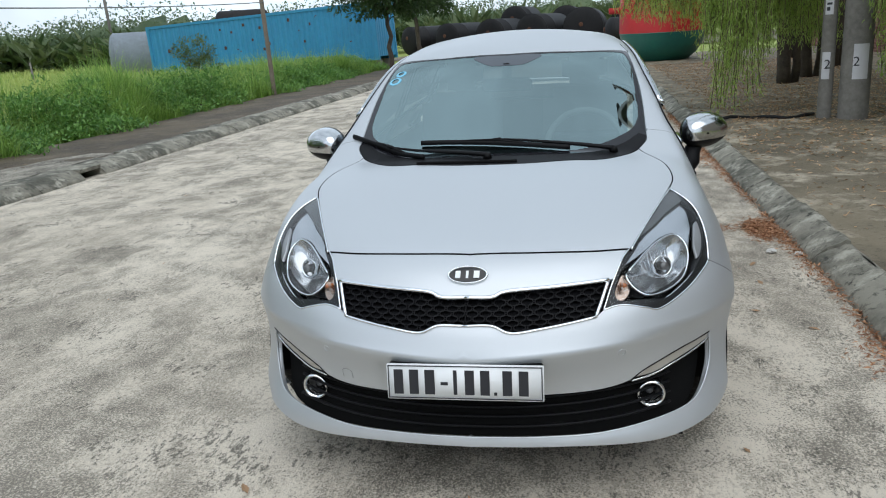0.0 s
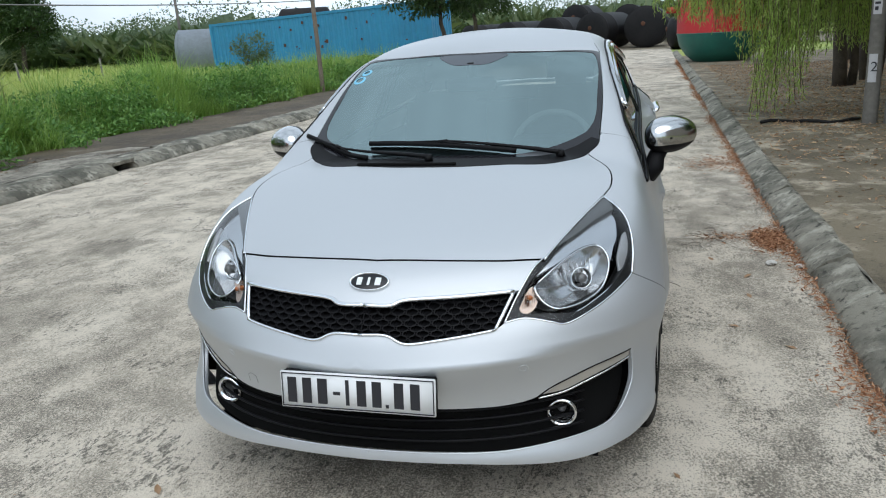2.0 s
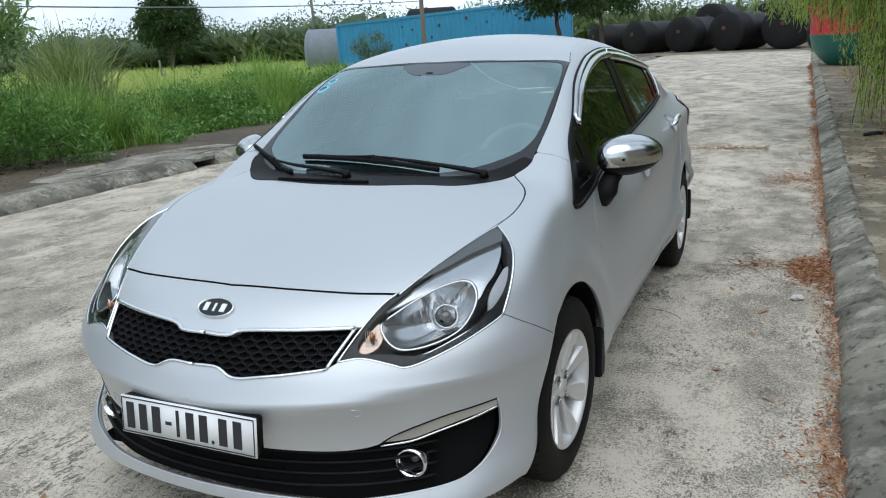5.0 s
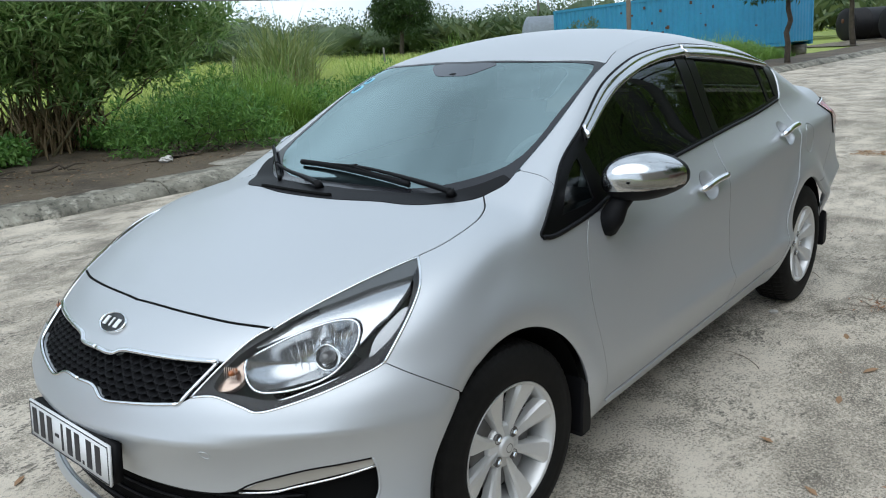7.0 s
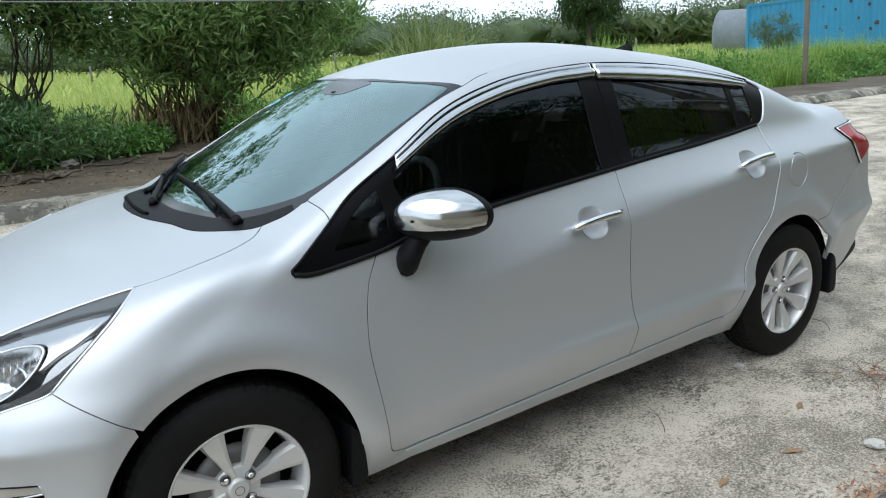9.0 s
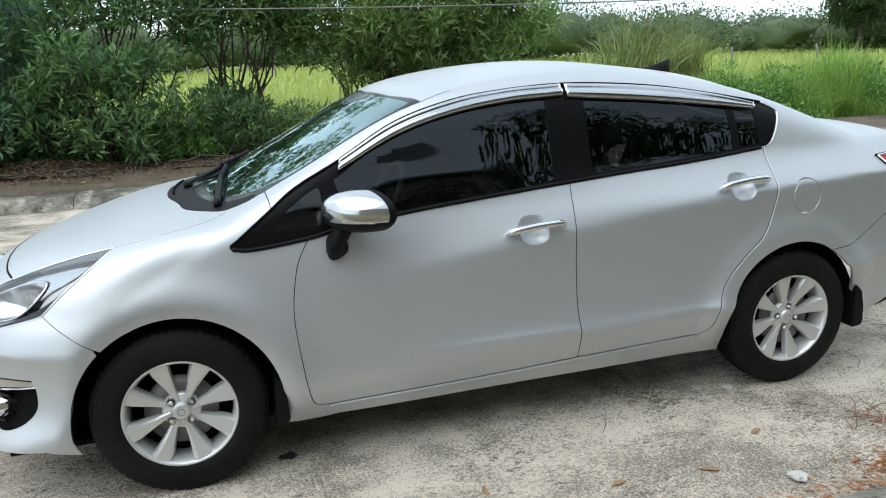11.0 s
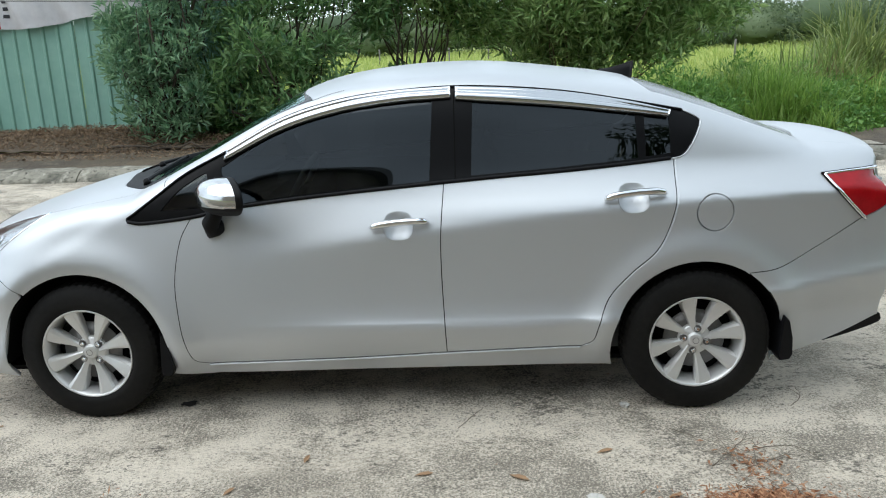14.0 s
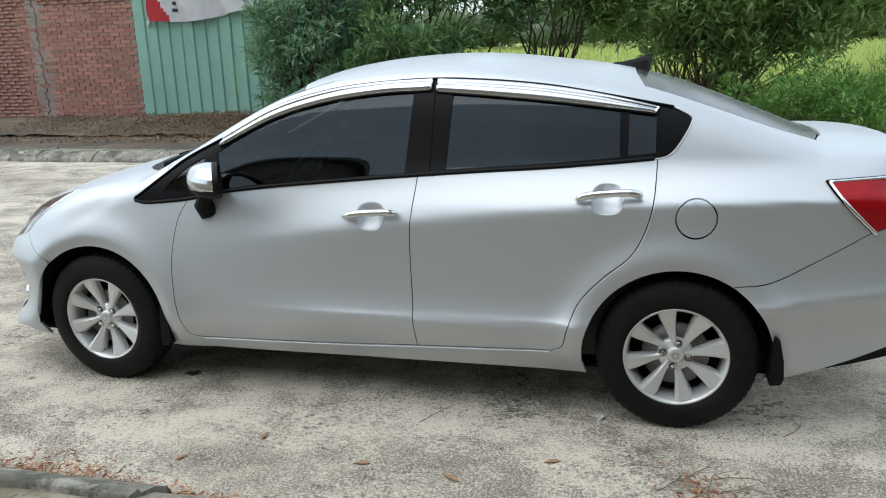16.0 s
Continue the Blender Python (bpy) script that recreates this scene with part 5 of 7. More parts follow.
swoosh = on_skin([(.470, -.602, .742), (.512, -.508, .792), (.588, -.390, .824), (.634, -.312, .846), (.684, -.236, .862), (.702, -.256, .846), (.711, -.332, .803), (.703, -.372, .783), (.698, -.43, .75), (.684, -.405, .780), (.652, -.397, .801), (.600, -.438, .796), (.545, -.512, .771), (.470, -.602, .742)], LAMPWARD)
frost = on_skin([(.505, -.522, .784), (.572, -.367, .835), (.650, -.175, .886), (.690, -.215, .868), (.684, -.236, .862), (.634, -.312, .846), (.588, -.390, .824), (.512, -.508, .792), (.505, -.522, .784)], LAMPWARD)
skin("upper_bezel", [frost], LAMPWARD, LAMP_FROST, head, lift=-.0035, flange=.02, gap=.001, step=.012)
skin("chrome_brow", [swoosh], LAMPWARD, LAMP_CHROME, head, lift=-.016, flange=.03, gap=.001, step=.012)
skin("turn_reflector", [on_skin([(.440, -.695, .660), (.455, -.655, .695), (.478, -.615, .728), (.498, -.62, .715), (.500, -.645, .685), (.48, -.67, .665), (.440, -.695, .660)], LAMPWARD)], LAMPWARD, LAMP_AMBER, head, lift=-.022, flange=.02, gap=.001, step=.01)
for s, hd in ((1, head[0]), (-1, head[1])):
    def piece(name, geo, place, material, label=""):
        v, f = geo
        v = [place @ Vector(p) for p in v]
        if s < 0:
            v, f = flip((v, f))
        raw(name, v, f, material, hd, label, True)
    rim_pts = np.stack([np.interp(np.linspace(0, len(bowl_rim) - 1, 61)[:-1], np.arange(len(bowl_rim)), bowl_rim[:, i]) for i in range(3)], 1)
    mid, deep = rim_pts.mean(0), -normals(rim_pts).mean(0)
    focus = mid + np.array([.030, .035, .012])
    shells = [rim_pts + deep * .012]
    for q, d in ((.93, .030), (.74, .052), (.50, .070), (.26, .080), (.08, .083)):
        shells.append(focus + (rim_pts - focus) * q + deep * d)
    bowl = ([tuple(p) for l in shells for p in l], [(j * 60 + i, j * 60 + (i + 1) % 60, (j + 1) * 60 + (i + 1) % 60, (j + 1) * 60 + i) for j in range(5) for i in range(60)])
    raw("reflector", *(bowl if s > 0 else flip(bowl)), LAMP_BOWL, hd, "chrome reflector bowl", True)
    at = Matrix.Translation(Vector(focus + deep * .062)) @ pose(0, 0, 0, -14, 0, 24)
    piece("bulb_shield", lathe([(-.022, .0), (-.022, .012), (-.016, .0145), (.02, .0145)], 20, "y"), at, STEEL)
    piece("projector_ring", lathe([(.004, .034), (-.004, .034), (-.006, .031), (.0, .029), (.012, .026)], 28, "y"), at, CHROME)
    low_i = range(3, 31)
    lips = []
    for i in low_i:
        u = math.sin(math.pi * (i - 3) / 27)
        q = rim_pts[i] + deep * .014
        lips += [tuple(q), tuple(q + deep * .020 + np.array([0, 0, .022 * u])), tuple(q + deep * .055 + np.array([0, .01, .026 * u]))]
    piece("lower_shelf", (lips, [(3 * i + j, 3 * i + 3 + j, 3 * i + 4 + j, 3 * i + 1 + j) for i in range(27) for j in range(2)]), Matrix(), LAMP_DARK, "dark lower shelf of the lamp")
    for k in range(9):
        i = 38 + k * 2
        top_q, low_q = rim_pts[min(i, 58)], rim_pts[max(4, 30 - k * 3)]
        piece("flute", tube([focus + (top_q - focus) * .78 + deep * .044, focus + (top_q * .55 + low_q * .45 - focus) * .55 + deep * .066], .0010, 5), Matrix(), CHROME)
    at = pose(.474, -.650, .693, -10, 0, 30)
    piece("turn_bulb", lathe([(-.004, .0), (-.001, .006), (.008, .008), (.024, .008)], 16, "y"), at, AMBER, "amber turn bulb")
    for k in range(6):
        x = -.026 + k * .0085
        piece("rib", tube([(x * .7, .004, -.016), (x * .6, .002, .016)], .0012, 5), at, LAMP_AMBER)
    ring = bowl_rim - normals(bowl_rim) * .012
    piece("chrome_ring", tube(clean(ring), .0036, 6), Matrix(), CHROME)
    low = on_skin([(.52, -.668, .650), (.58, -.63, .638), (.65, -.545, .660), (.72, -.44, .700), (.742, -.37, .74)], LAMPWARD)
    low = low - normals(low) * .008
    piece("lower_line", tube(clean(low), .0028, 6), Matrix(), CHROME)
skin("side_reflector", [on_skin([(.720, -.425, .715), (.713, -.39, .757), (.727, -.305, .808), (.740, -.292, .803), (.750, -.335, .763), (.742, -.385, .728), (.720, -.425, .715)], (-.8, .4, -.4))], (-.8, .4, -.4), LAMP_GREY, head, lift=-.012, flange=.01, gap=.001, step=.012)

for pane in head:
    pane.visible_shadow = False

# tail lights
tail_loop = [lamp_rear, lamp_rear2, on_side([(3.225, .806), (3.29, .835), (3.34, .87)]), on_side([(3.34, .87), (3.30, .995)])]
tl = skin("tail_light", tail_loop, FLANK, RED, car, lift=.004, flange=.02, label="red tail light with chrome edge")
for c in (lamp_rear, lamp_rear2):
    for nm, q, r, m_ in (("seal", c, .0045, DARK), ("chrome_edge", c + np.array([0, .011, -.004]), .0085, CHROME)):
        strip(nm, q, r, m_, tl[0], .003, .8, sides="left")
        raw(nm, *flip(tube(clean(q + normals(q) * .003), r, 8, .8)), m_, tl[1], "", True)

# lower rear edge
skin("bumper_skirt", [on_side([(3.12, .274), (3.24, .320), (3.37, .375)]), on_side([(3.37, .375), (3.37, .335), (3.24, .297), (3.12, .268)])], FLANK, BLACK, car, lift=.002)

# door handles in their cups
for y0, z0, y1, z1, lock in ((1.238, .822, 1.474, .841, True), (2.182, .909, 2.424, .925, False)):
    cy, cz = (y0 + y1) / 2 - .005, (z0 + z1) / 2 - .002
    rings, faces = [], []
    for k, (r, dep) in enumerate(((1.02, -.0012), (.96, .0005), (.88, .006), (.7, .016), (.45, .023), (.2, .025), (0.02, .026))):
        c = on_side([(cy + .060 * r * bulge(math.cos(a * math.pi / 16)), cz + .053 * r * bulge(math.sin(a * math.pi / 16))) for a in range(33)], .5)[::2][:32]
        rings.append(c - normals(c) * dep)
    m = len(rings[0])
    v = [tuple(p) for r in rings for p in r]
    faces = [(k * m + i, k * m + (i + 1) % m, (k + 1) * m + (i + 1) % m, (k + 1) * m + i) for k in range(6) for i in range(m)]
    c = on_side([(y0, z0), ((y0 + y1) / 2, (z0 + z1) / 2 + .004), (y1, z1)], .01)
    n = normals(c)
    u = np.linspace(0, 1, len(c))
    bow = .012 + .022 * np.clip(np.minimum(u, 1 - u) / .16, 0, 1) ** .6
    rad = list(.008 + .0105 * np.clip(np.minimum(u, 1 - u) / .07, 0, 1) ** .5)
    bar = tube(c + n * bow[:, None], rad, 12, 0.8)
    bar = ([(p[0], p[1], p[2]) for p in bar[0]], bar[1])
    for s in (1, -1):
        h = new("door_handle")
        h.parent = car
        tagged(h, "chrome pull handle over a recessed cup")
        for nm, geo, m_ in (("cup", (v, faces), SILVER), ("pull", bar, CHROME)):
            raw(nm, *(geo if s > 0 else flip(geo)), m_, h, "", True)
        if lock:
            p = c[-3] + n[-3] * .045
            k = lathe([(-.004, .009), (0, .009), (.001, .007), (.0, .0)], 16, "x")
            k = ([(q[0] + p[0], q[1] + p[1] - .004, q[2] + p[2]) for q in k[0]], k[1])
            raw("lock", *(k if s > 0 else flip(k)), STEEL, h, "", True)

# mirrors
for s in (1, -1):
    mir = new("wing_mirror")
    mir.parent = car
    tagged(mir, "wing mirror with chrome cap and black foot")
    vs, fs = [], []
    nu, nv = 84, 40
    def shell(a, b):
        # a round the body, b from the front cap to the glass
        w = math.cos(a)
        h = math.sin(a)
        r = math.sin(b) ** .75
        taper = 1.0 - .22 * (w > 0) * w
        x = .882 + .108 * (abs(w) ** .8) * (1 if w > 0 else -1) * r
        z = .978 + (.078 if h > 0 else .074) * (abs(h) ** .85) * (1 if h > 0 else -1) * r * taper
        y = .690 - .128 * math.cos(b) ** .9 + .055 * (x - .882) / .1
        return (x, y, z)
    geo = []
    for j in range(nv + 1):
        b = math.pi / 2 * j / nv
        for i in range(nu):
            geo.append(shell(2 * math.pi * i / nu, max(b, .02)))
    def faces_for(test):
        return [(j * nu + i, j * nu + (i + 1) % nu, (j + 1) * nu + (i + 1) % nu, (j + 1) * nu + i) for j in range(nv) for i in range(nu) if test(geo[j * nu + i][2], geo[(j + 1) * nu + i][2])]
    up = ([p for p in geo], faces_for(lambda a, b: (a + b) / 2 > .950))
    dn = ([p for p in geo], faces_for(lambda a, b: (a + b) / 2 <= .950))
    edge = [shell(2 * math.pi * i / nu, math.pi / 2) for i in range(nu)]
    hub = np.mean(edge, 0)
    loops = [[tuple(hub + (np.array(p) - hub) * q + [0, d, 0]) for p in edge] for q, d in ((1.0, 0), (1.0, .022), (.95, .030), (.90, .024), (.88, .010))]
    bezel = ([p for l in loops for p in l], [(j * nu + i, j * nu + (i + 1) % nu, (j + 1) * nu + (i + 1) % nu, (j + 1) * nu + i) for j in range(4) for i in range(nu)])
    back = (loops[-1], [tuple(range(nu))])
    foot = tube([(.775, .615, .835), (.80, .585, .835), (.815, .585, .86), (.825, .61, .90), (.85, .635, .945)], [.030, .037, .036, .030, .028], 12, 1.15)
    for nm, g, m_ in (("chrome_cap", up, CAP_CHROME), ("lower_shell", dn, BLACK), ("bezel", bezel, BLACK), ("mirror_glass", back, MIRROR), ("foot", foot, BLACK)):
        raw(nm, *(g if s > 0 else flip(g)), m_, mir, "", True)

# wheels, arches, mud flaps
def wheel(parent):
    w = new("wheel")
    w.parent = parent
    prof = [(-.09, .195), (-.095, .23), (-.092, .262), (-.082, .290), (-.066, .304), (-.052, .307), (-.050, .301), (-.042, .301), (-.040, .308), (-.016, .309), (-.014, .302), (-.006, .302), (-.004, .309), (.018, .309), (.020, .302), (.028, .302), (.030, .308), (.050, .307), (.068, .303), (.082, .288), (.091, .262), (.0945, .245), (.0935, .235), (.0955, .228), (.090, .205), (.082, .197)]
    seg = 180
    v, f = lathe(prof, seg)
    n = len(prof)
    for i in range(seg):
        if i % 3 == 0:
            for k in (4, 5, 8, 9, 12, 13, 16, 17, 18):
                x, y, z = v[i * n + k]
                v[i * n + k] = (x, y * .990, z * .990)
    tyre = raw("tyre", v, f, RUBBER, w, "worn black tyre with ribbed tread", True)
    tyre.data.polygons.foreach_set("use_smooth", [not 3 <= i % (n - 1) <= 18 for i in range(len(f))])
    raw("barrel", *lathe([(-.07, .188), (.02, .186), (.055, .190), (.078, .196), (.086, .199), (.088, .196), (.083, .190), (.070, .184), (.045, .178), (-.06, .174)], 64), ALLOY, w, "", True)
    raw("disc", *lathe([(.028, .128), (.034, .128), (.034, .045), (.03, .0)], 40), DISC_IRON, w, "", True)
    raw("drum", *lathe([(-.05, .172), (.0, .170), (.004, .0)], 40), DARK, w, "", True)
    for k in range(8):
        a0 = 2 * math.pi * k / 8
        rows = []
        for r, half, x, turn in ((.036, .015, .056, 0), (.070, .0160, .057, .02), (.10, .0210, .062, .04), (.13, .0285, .069, .05), (.16, .0360, .076, .05), (.178, .0395, .080, .04), (.192, .0425, .083, .04)):
            c, s = math.cos(a0 + turn), math.sin(a0 + turn)
            line = []
            for e, dx in ((-1, -.036), (-1, -.012), (-.90, -.003), (-.55, .001), (.62, -.004), (.80, -.016), (.88, -.040)):
                t = e * half
                line.append((x + dx, r * c - t * s, r * s + t * c))
            rows.append(line)
        v = [p for l in rows for p in l]
        f = [(i * 7 + j, i * 7 + j + 1, (i + 1) * 7 + j + 1, (i + 1) * 7 + j) for i in range(6) for j in range(6)]
        raw("spoke", v, f, ALLOY, w)
    raw("hub", *lathe([(.02, .070), (.044, .068), (.053, .060), (.054, .034), (.058, .031), (.064, .029), (.066, .022), (.066, .0)], 40), ALLOY, w, "", True)
    raw("cap_mark", *([(.0695, p[1] * 1.0, p[2]) for p in lathe([(0, .014), (0, .0117)], 28)[0]], lathe([(0, .014), (0, .0117)], 28)[1]), STEEL, w)
    for k in range(4):
        a = math.pi / 4 + k * math.pi / 2 + .42
        y, z = .049 * math.cos(a), .049 * math.sin(a)
        m = lathe([(.05, .0155), (.058, .0155), (.058, .0135), (.0545, .0130), (.0545, .0)], 20)
        raw("nut_seat", [(p[0], p[1] + y, p[2] + z) for p in m[0]], m[1], STEEL, w, "", True)
        m = lathe([(.045, .0085), (.062, .0085), (.065, .006), (.065, .0)], 6)
        raw("wheel_nut", [(p[0], p[1] + y, p[2] + z) for p in m[0]], m[1], CHROME, w)
    return w


first = wheel(car)
first.matrix_basis = pose(.744, 0, .305, 62, 0, -3)
for x, y, turn in ((.742, 2.572, 11), (-.744, 0, 70), (-.742, 2.572, 20)):
    m = pose(x, y, .305, turn, 0, 0) if x > 0 else pose(x, y, .305, 0, 0, 180) @ pose(0, 0, 0, turn)
    copy_thing(first, m)
for y in (0, 2.57):
    for s in (1, -1):
        v, f = [], []
        for i in range(25):
            a = radians(-6 + i * 192 / 24)
            tuck = .022 * max(0, math.cos(a)) if y > 1 else 0
            for x, r in ((.832 - tuck, .356), (.820 - tuck, .364), (.55, .364)):
                v.append((s * x, y + r * math.cos(a), .30 + r * math.sin(a)))
        f = [(i * 3 + j, (i + 1) * 3 + j, (i + 1) * 3 + j + 1, i * 3 + j + 1) for i in range(24) for j in range(2)]
        raw("arch_liner", v, f, DARK, car, "", True)
        raw("liner_wall", [(s * .56, y - .37, .15), (s * .56, y + .37, .15), (s * .56, y + .37, .68), (s * .56, y - .37, .68)], [(0, 1, 2, 3)], DARK, car)
        flap = [(.352, .415), (.372, .395), (.388, .32), (.392, .245), (.382, .222), (.345, .218), (.338, .236), (.342, .30), (.346, .37)]
        if y == 0:
            flap = [(a - .022, b - .012) for a, b in flap]
        outer = .858 if y == 0 else .838
        v = [(s * x, y + a + (.003 if x in (.70, outer) else 0) * (a < .36), .31 + (b - .31) * (.94 if x in (.70, outer) else 1)) for x in (.70, .708, outer - .008, outer) for a, b in flap]
        m = len(flap)
        f = [tuple(range(m))[::-1], tuple(3 * m + i for i in range(m))] + [(k * m + i, k * m + (i + 1) % m, (k + 1) * m + (i + 1) % m, (k + 1) * m + i) for k in range(3) for i in range(m)]
        raw("mud_flap", v, f if s > 0 else [q[::-1] for q in f], BLACK, car)
bm = bmesh.new()
box(bm, -.66, .66, -.60, 2.85, .17, .19)
part("floor_pan", bm, DARK, car, smooth=False)
bm = bmesh.new()
box(bm, -.54, .54, -.55, -.50, .20, .62)
box(bm, -.60, .60, .05, .10, .2, .92)
part("bulkhead", bm, DARK, car, smooth=False)

# antenna fin
v, f = [], []
for i in range(9):
    u = i / 8
    y = 2.27 + .165 * u
    zr = float(on_top([(0, y), (0, y + .001)])[0][2])
    hgt = .006 + .070 * u ** 1.4
    for w, h in ((-.030 + .006 * u, -.004), (-.016, .5), (-.004, 1), (.004, 1), (.016, .5), (.030 - .006 * u, -.004)):
        v.append((w * (1 - .55 * max(h, 0) * u), y + (.012 * max(h, 0)), zr + hgt * h if h > 0 else zr - .004))
f = [(i * 6 + j, (i + 1) * 6 + j, (i + 1) * 6 + j + 1, i * 6 + j + 1) for i in range(8) for j in range(5)] + [tuple(8 * 6 + j for j in range(6))]
raw("antenna_fin", v, f, BLACK, car, "black shark fin aerial", True)

# cabin
bm = bmesh.new()
box(bm, -.70, .70, .42, .86, .62, .90, .06)
vs = box(bm, -.66, .66, .16, .60, .86, .935, .03)
vs = box(bm, .17, .56, .48, .78, .88, .985, .05)
part("dashboard", bm, CABIN, car)
sw = new("steering_wheel")
sw.parent = car
sw.matrix_world = pose(.36, .86, .90, 62, 0, 0)
ringpts = [(.182 * math.cos(a * math.pi / 24), .182 * math.sin(a * math.pi / 24), 0) for a in range(49)]
raw("rim", *tube(ringpts, .015, 10, caps=False), WHEEL_GREY, sw, "", True)
bm = bmesh.new()
box(bm, -.075, .075, -.06, .055, -.03, .01, .02)
for x in (-1, 1):
    box(bm, min(x * .06, x * .175), max(x * .06, x * .175), -.018, .018, -.012, .008, .005)
box(bm, -.018, .018, -.175, -.05, -.012, .008, .005)
part("spokes", bm, CABIN, sw)
for x in (-.36, .36):
    seat = new("front_seat")
    seat.parent = car
    bm = bmesh.new()
    box(bm, x - .25, x + .25, 1.02, 1.55, .42, .60, .06)
    part("cushion", bm, CABIN_LIGHT, seat)
    bm = bmesh.new()
    box(bm, -.24, .24, -.07, .07, 0, .58, .06, pose(x, 1.56, .56, -16, 0, 0))
    part("backrest", bm, CABIN_LIGHT, seat)
    bm = bmesh.new()
    box(bm, -.13, .13, -.05, .05, 0, .18, .045, pose(x, 1.72, 1.13, -10, 0, 0))
    part("headrest", bm, CABIN_LIGHT, seat)
bm = bmesh.new()
box(bm, -.62, .62, 1.95, 2.40, .42, .58, .05)
box(bm, -.60, .60, -.07, .07, 0, .60, .05, pose(0, 2.42, .52, -24, 0, 0))
part("rear_bench", bm, CABIN_LIGHT, car)
bm = bmesh.new()
box(bm, -.62, .62, 2.55, 3.05, .98, 1.0)
part("parcel_shelf", bm, CABIN, car, smooth=False)
bm = bmesh.new()
box(bm, -.50, .50, 2.98, 3.02, .90, 1.05, .01)
part("boot_partition", bm, CABIN, car, smooth=False)
for s in (1, -1):
    bm = bmesh.new()
    box(bm, min(s * .69, s * .73), max(s * .69, s * .73), .55, 2.45, .25, .90, .01)
    part("door_lining", bm, CABIN, car)
skin("roof_lining", [on_top([(0, .93), (.36, .97), (.52, 1.05), (.50, 1.6), (.48, 2.05), (.43, 2.38), (0, 2.33)]), on_top([(0, 2.33), (0, .93)])], UP, CABIN_LIGHT, car, sides="one", lift=-.045, flange=.001, step=.06)
im = on_top([(0, .80), (0, .801)])[0]
bm = bmesh.new()
box(bm, -.12, .12, -.012, .012, -.032, .032, .012, pose(im[0], im[1] - .02, im[2] - .10, 10, 0, 0))
box(bm, -.02, .02, -.02, .02, 0, .10, .006, pose(im[0], im[1] + .02, im[2] - .10, 10, 0, 0))
part("inner_mirror", bm, BLACK, car)
skin("mirror_patch", [on_top([(0, .87), (.155, .872), (.135, .83), (.075, .785), (0, .78)]), on_top([(0, .78), (0, .87)])], UP, PATCH, car, sides="one", lift=-.0017, flange=.001, gap=0, step=.03)
for cx, cy, r in ((-.518, .835, .020), (-.536, .775, .024)):
    c = on_top([(cx + r * math.cos(a * .5236), cy + r * 1.0 * math.sin(a * .5236)) for a in range(13)], .006)
    raw("sticker_ring", *tube(c - normals(c) * .002, .007, 6, .15), STICKER, car, "light blue inspection sticker", True)

# ---- trees, shrubs, grass ----
def shrub(label, x, y, parts_, stems, leaf, leaf_size, per, spread, base=.12, stem_r=.018, material=LEAF, stem_mat=BARK, up=.55, category="shrub"):
    """A shrub of many stems with leaf clumps along them. parts_: (dx, dy, z, radius, clumps)."""
    s = tagged(new("shrub"), label, category)
    wood, cen, rad = [], [], []
    for dx, dy, z, r, k in parts_:
        c = unit(rng.normal(size=(k, 3))) * (r * rng.uniform(.25, 1, k) ** .6)[:, None] + [x + dx, y + dy, z]
        c[:, 2] = np.maximum(c[:, 2], base + .12)
        cen.append(c)
        rad.append(rng.uniform(.14, .30, k) * spread)
    cen, rad = np.vstack(cen), np.concatenate(rad)
    for i in range(stems):
        t = cen[rng.integers(len(cen))]
        b = np.array([x, y, base]) + rng.normal(size=3) * [.28, .28, 0]
        wood.append(limb(b, t, stem_r * rng.uniform(.7, 1.4), stem_r * .35, .10))
    tagged(raw("stem_mass", *joined(*wood), stem_mat, s, "", True), kind="stuff")
    p, d = clumps(cen, rad, per, .8)
    way = d + rng.normal(size=d.shape) * .6 + [0, 0, up]
    n = len(p)
    L = leaf_size * rng.uniform(.6, 1.25, n)
    ob = mesh_np("foliage", *leaf_geo(p, way, L, L * leaf), material, s)
    return s


fence_shrub = shrub("tall leafy shrub with pale green lance leaves by the fence", -8.45, -3.1, [(0, 0, 1.8, .95, 56), (.1, .2, 1.0, .9, 44), (-.1, .2, 2.8, .9, 34), (-.2, .2, 4.0, 1.0, 22), (-.3, .5, 5.0, .8, 12), (.15, -.45, 1.5, .65, 26), (.2, .1, .5, .7, 20)], 30, .28, .135, 56, 1.0, .15, .02, LEAF_BLUE)
raw("trunk", *limb((-8.75, -3.05, .05), (-8.85, -3.2, 3.1), .075, .05, .04, 9), BARK, fence_shrub, "dark upright trunk", True)
shrub("dense green shrub beside the pavement", -8.7, -1.3, [(0, 0, 1.7, 1.1, 66), (.3, .4, .8, .9, 46), (-.3, -.2, 2.8, 1.0, 36), (.2, -.8, .8, .7, 32), (-.2, .9, 2.6, .8, 30), (-.4, .2, 4.0, 1.1, 24), (-.4, .3, 5.1, .9, 13)], 30, .27, .165, 52, 1.0, .15, .02, LEAF)
shrub("dark shrub with leafy twigs high over the verge", -9.8, .7, [(0, 0, 2.7, .9, 34), (-.2, .9, 2.9, .9, 26), (.3, -.6, 2.3, .6, 26), (.2, -.2, .6, .55, 30), (.2, .9, 2.2, .4, 14), (-.2, .2, 3.9, 1.0, 24), (-.2, .4, 4.9, .9, 14)], 24, .26, .18, 50, 1.0, .12, .02, LEAF)
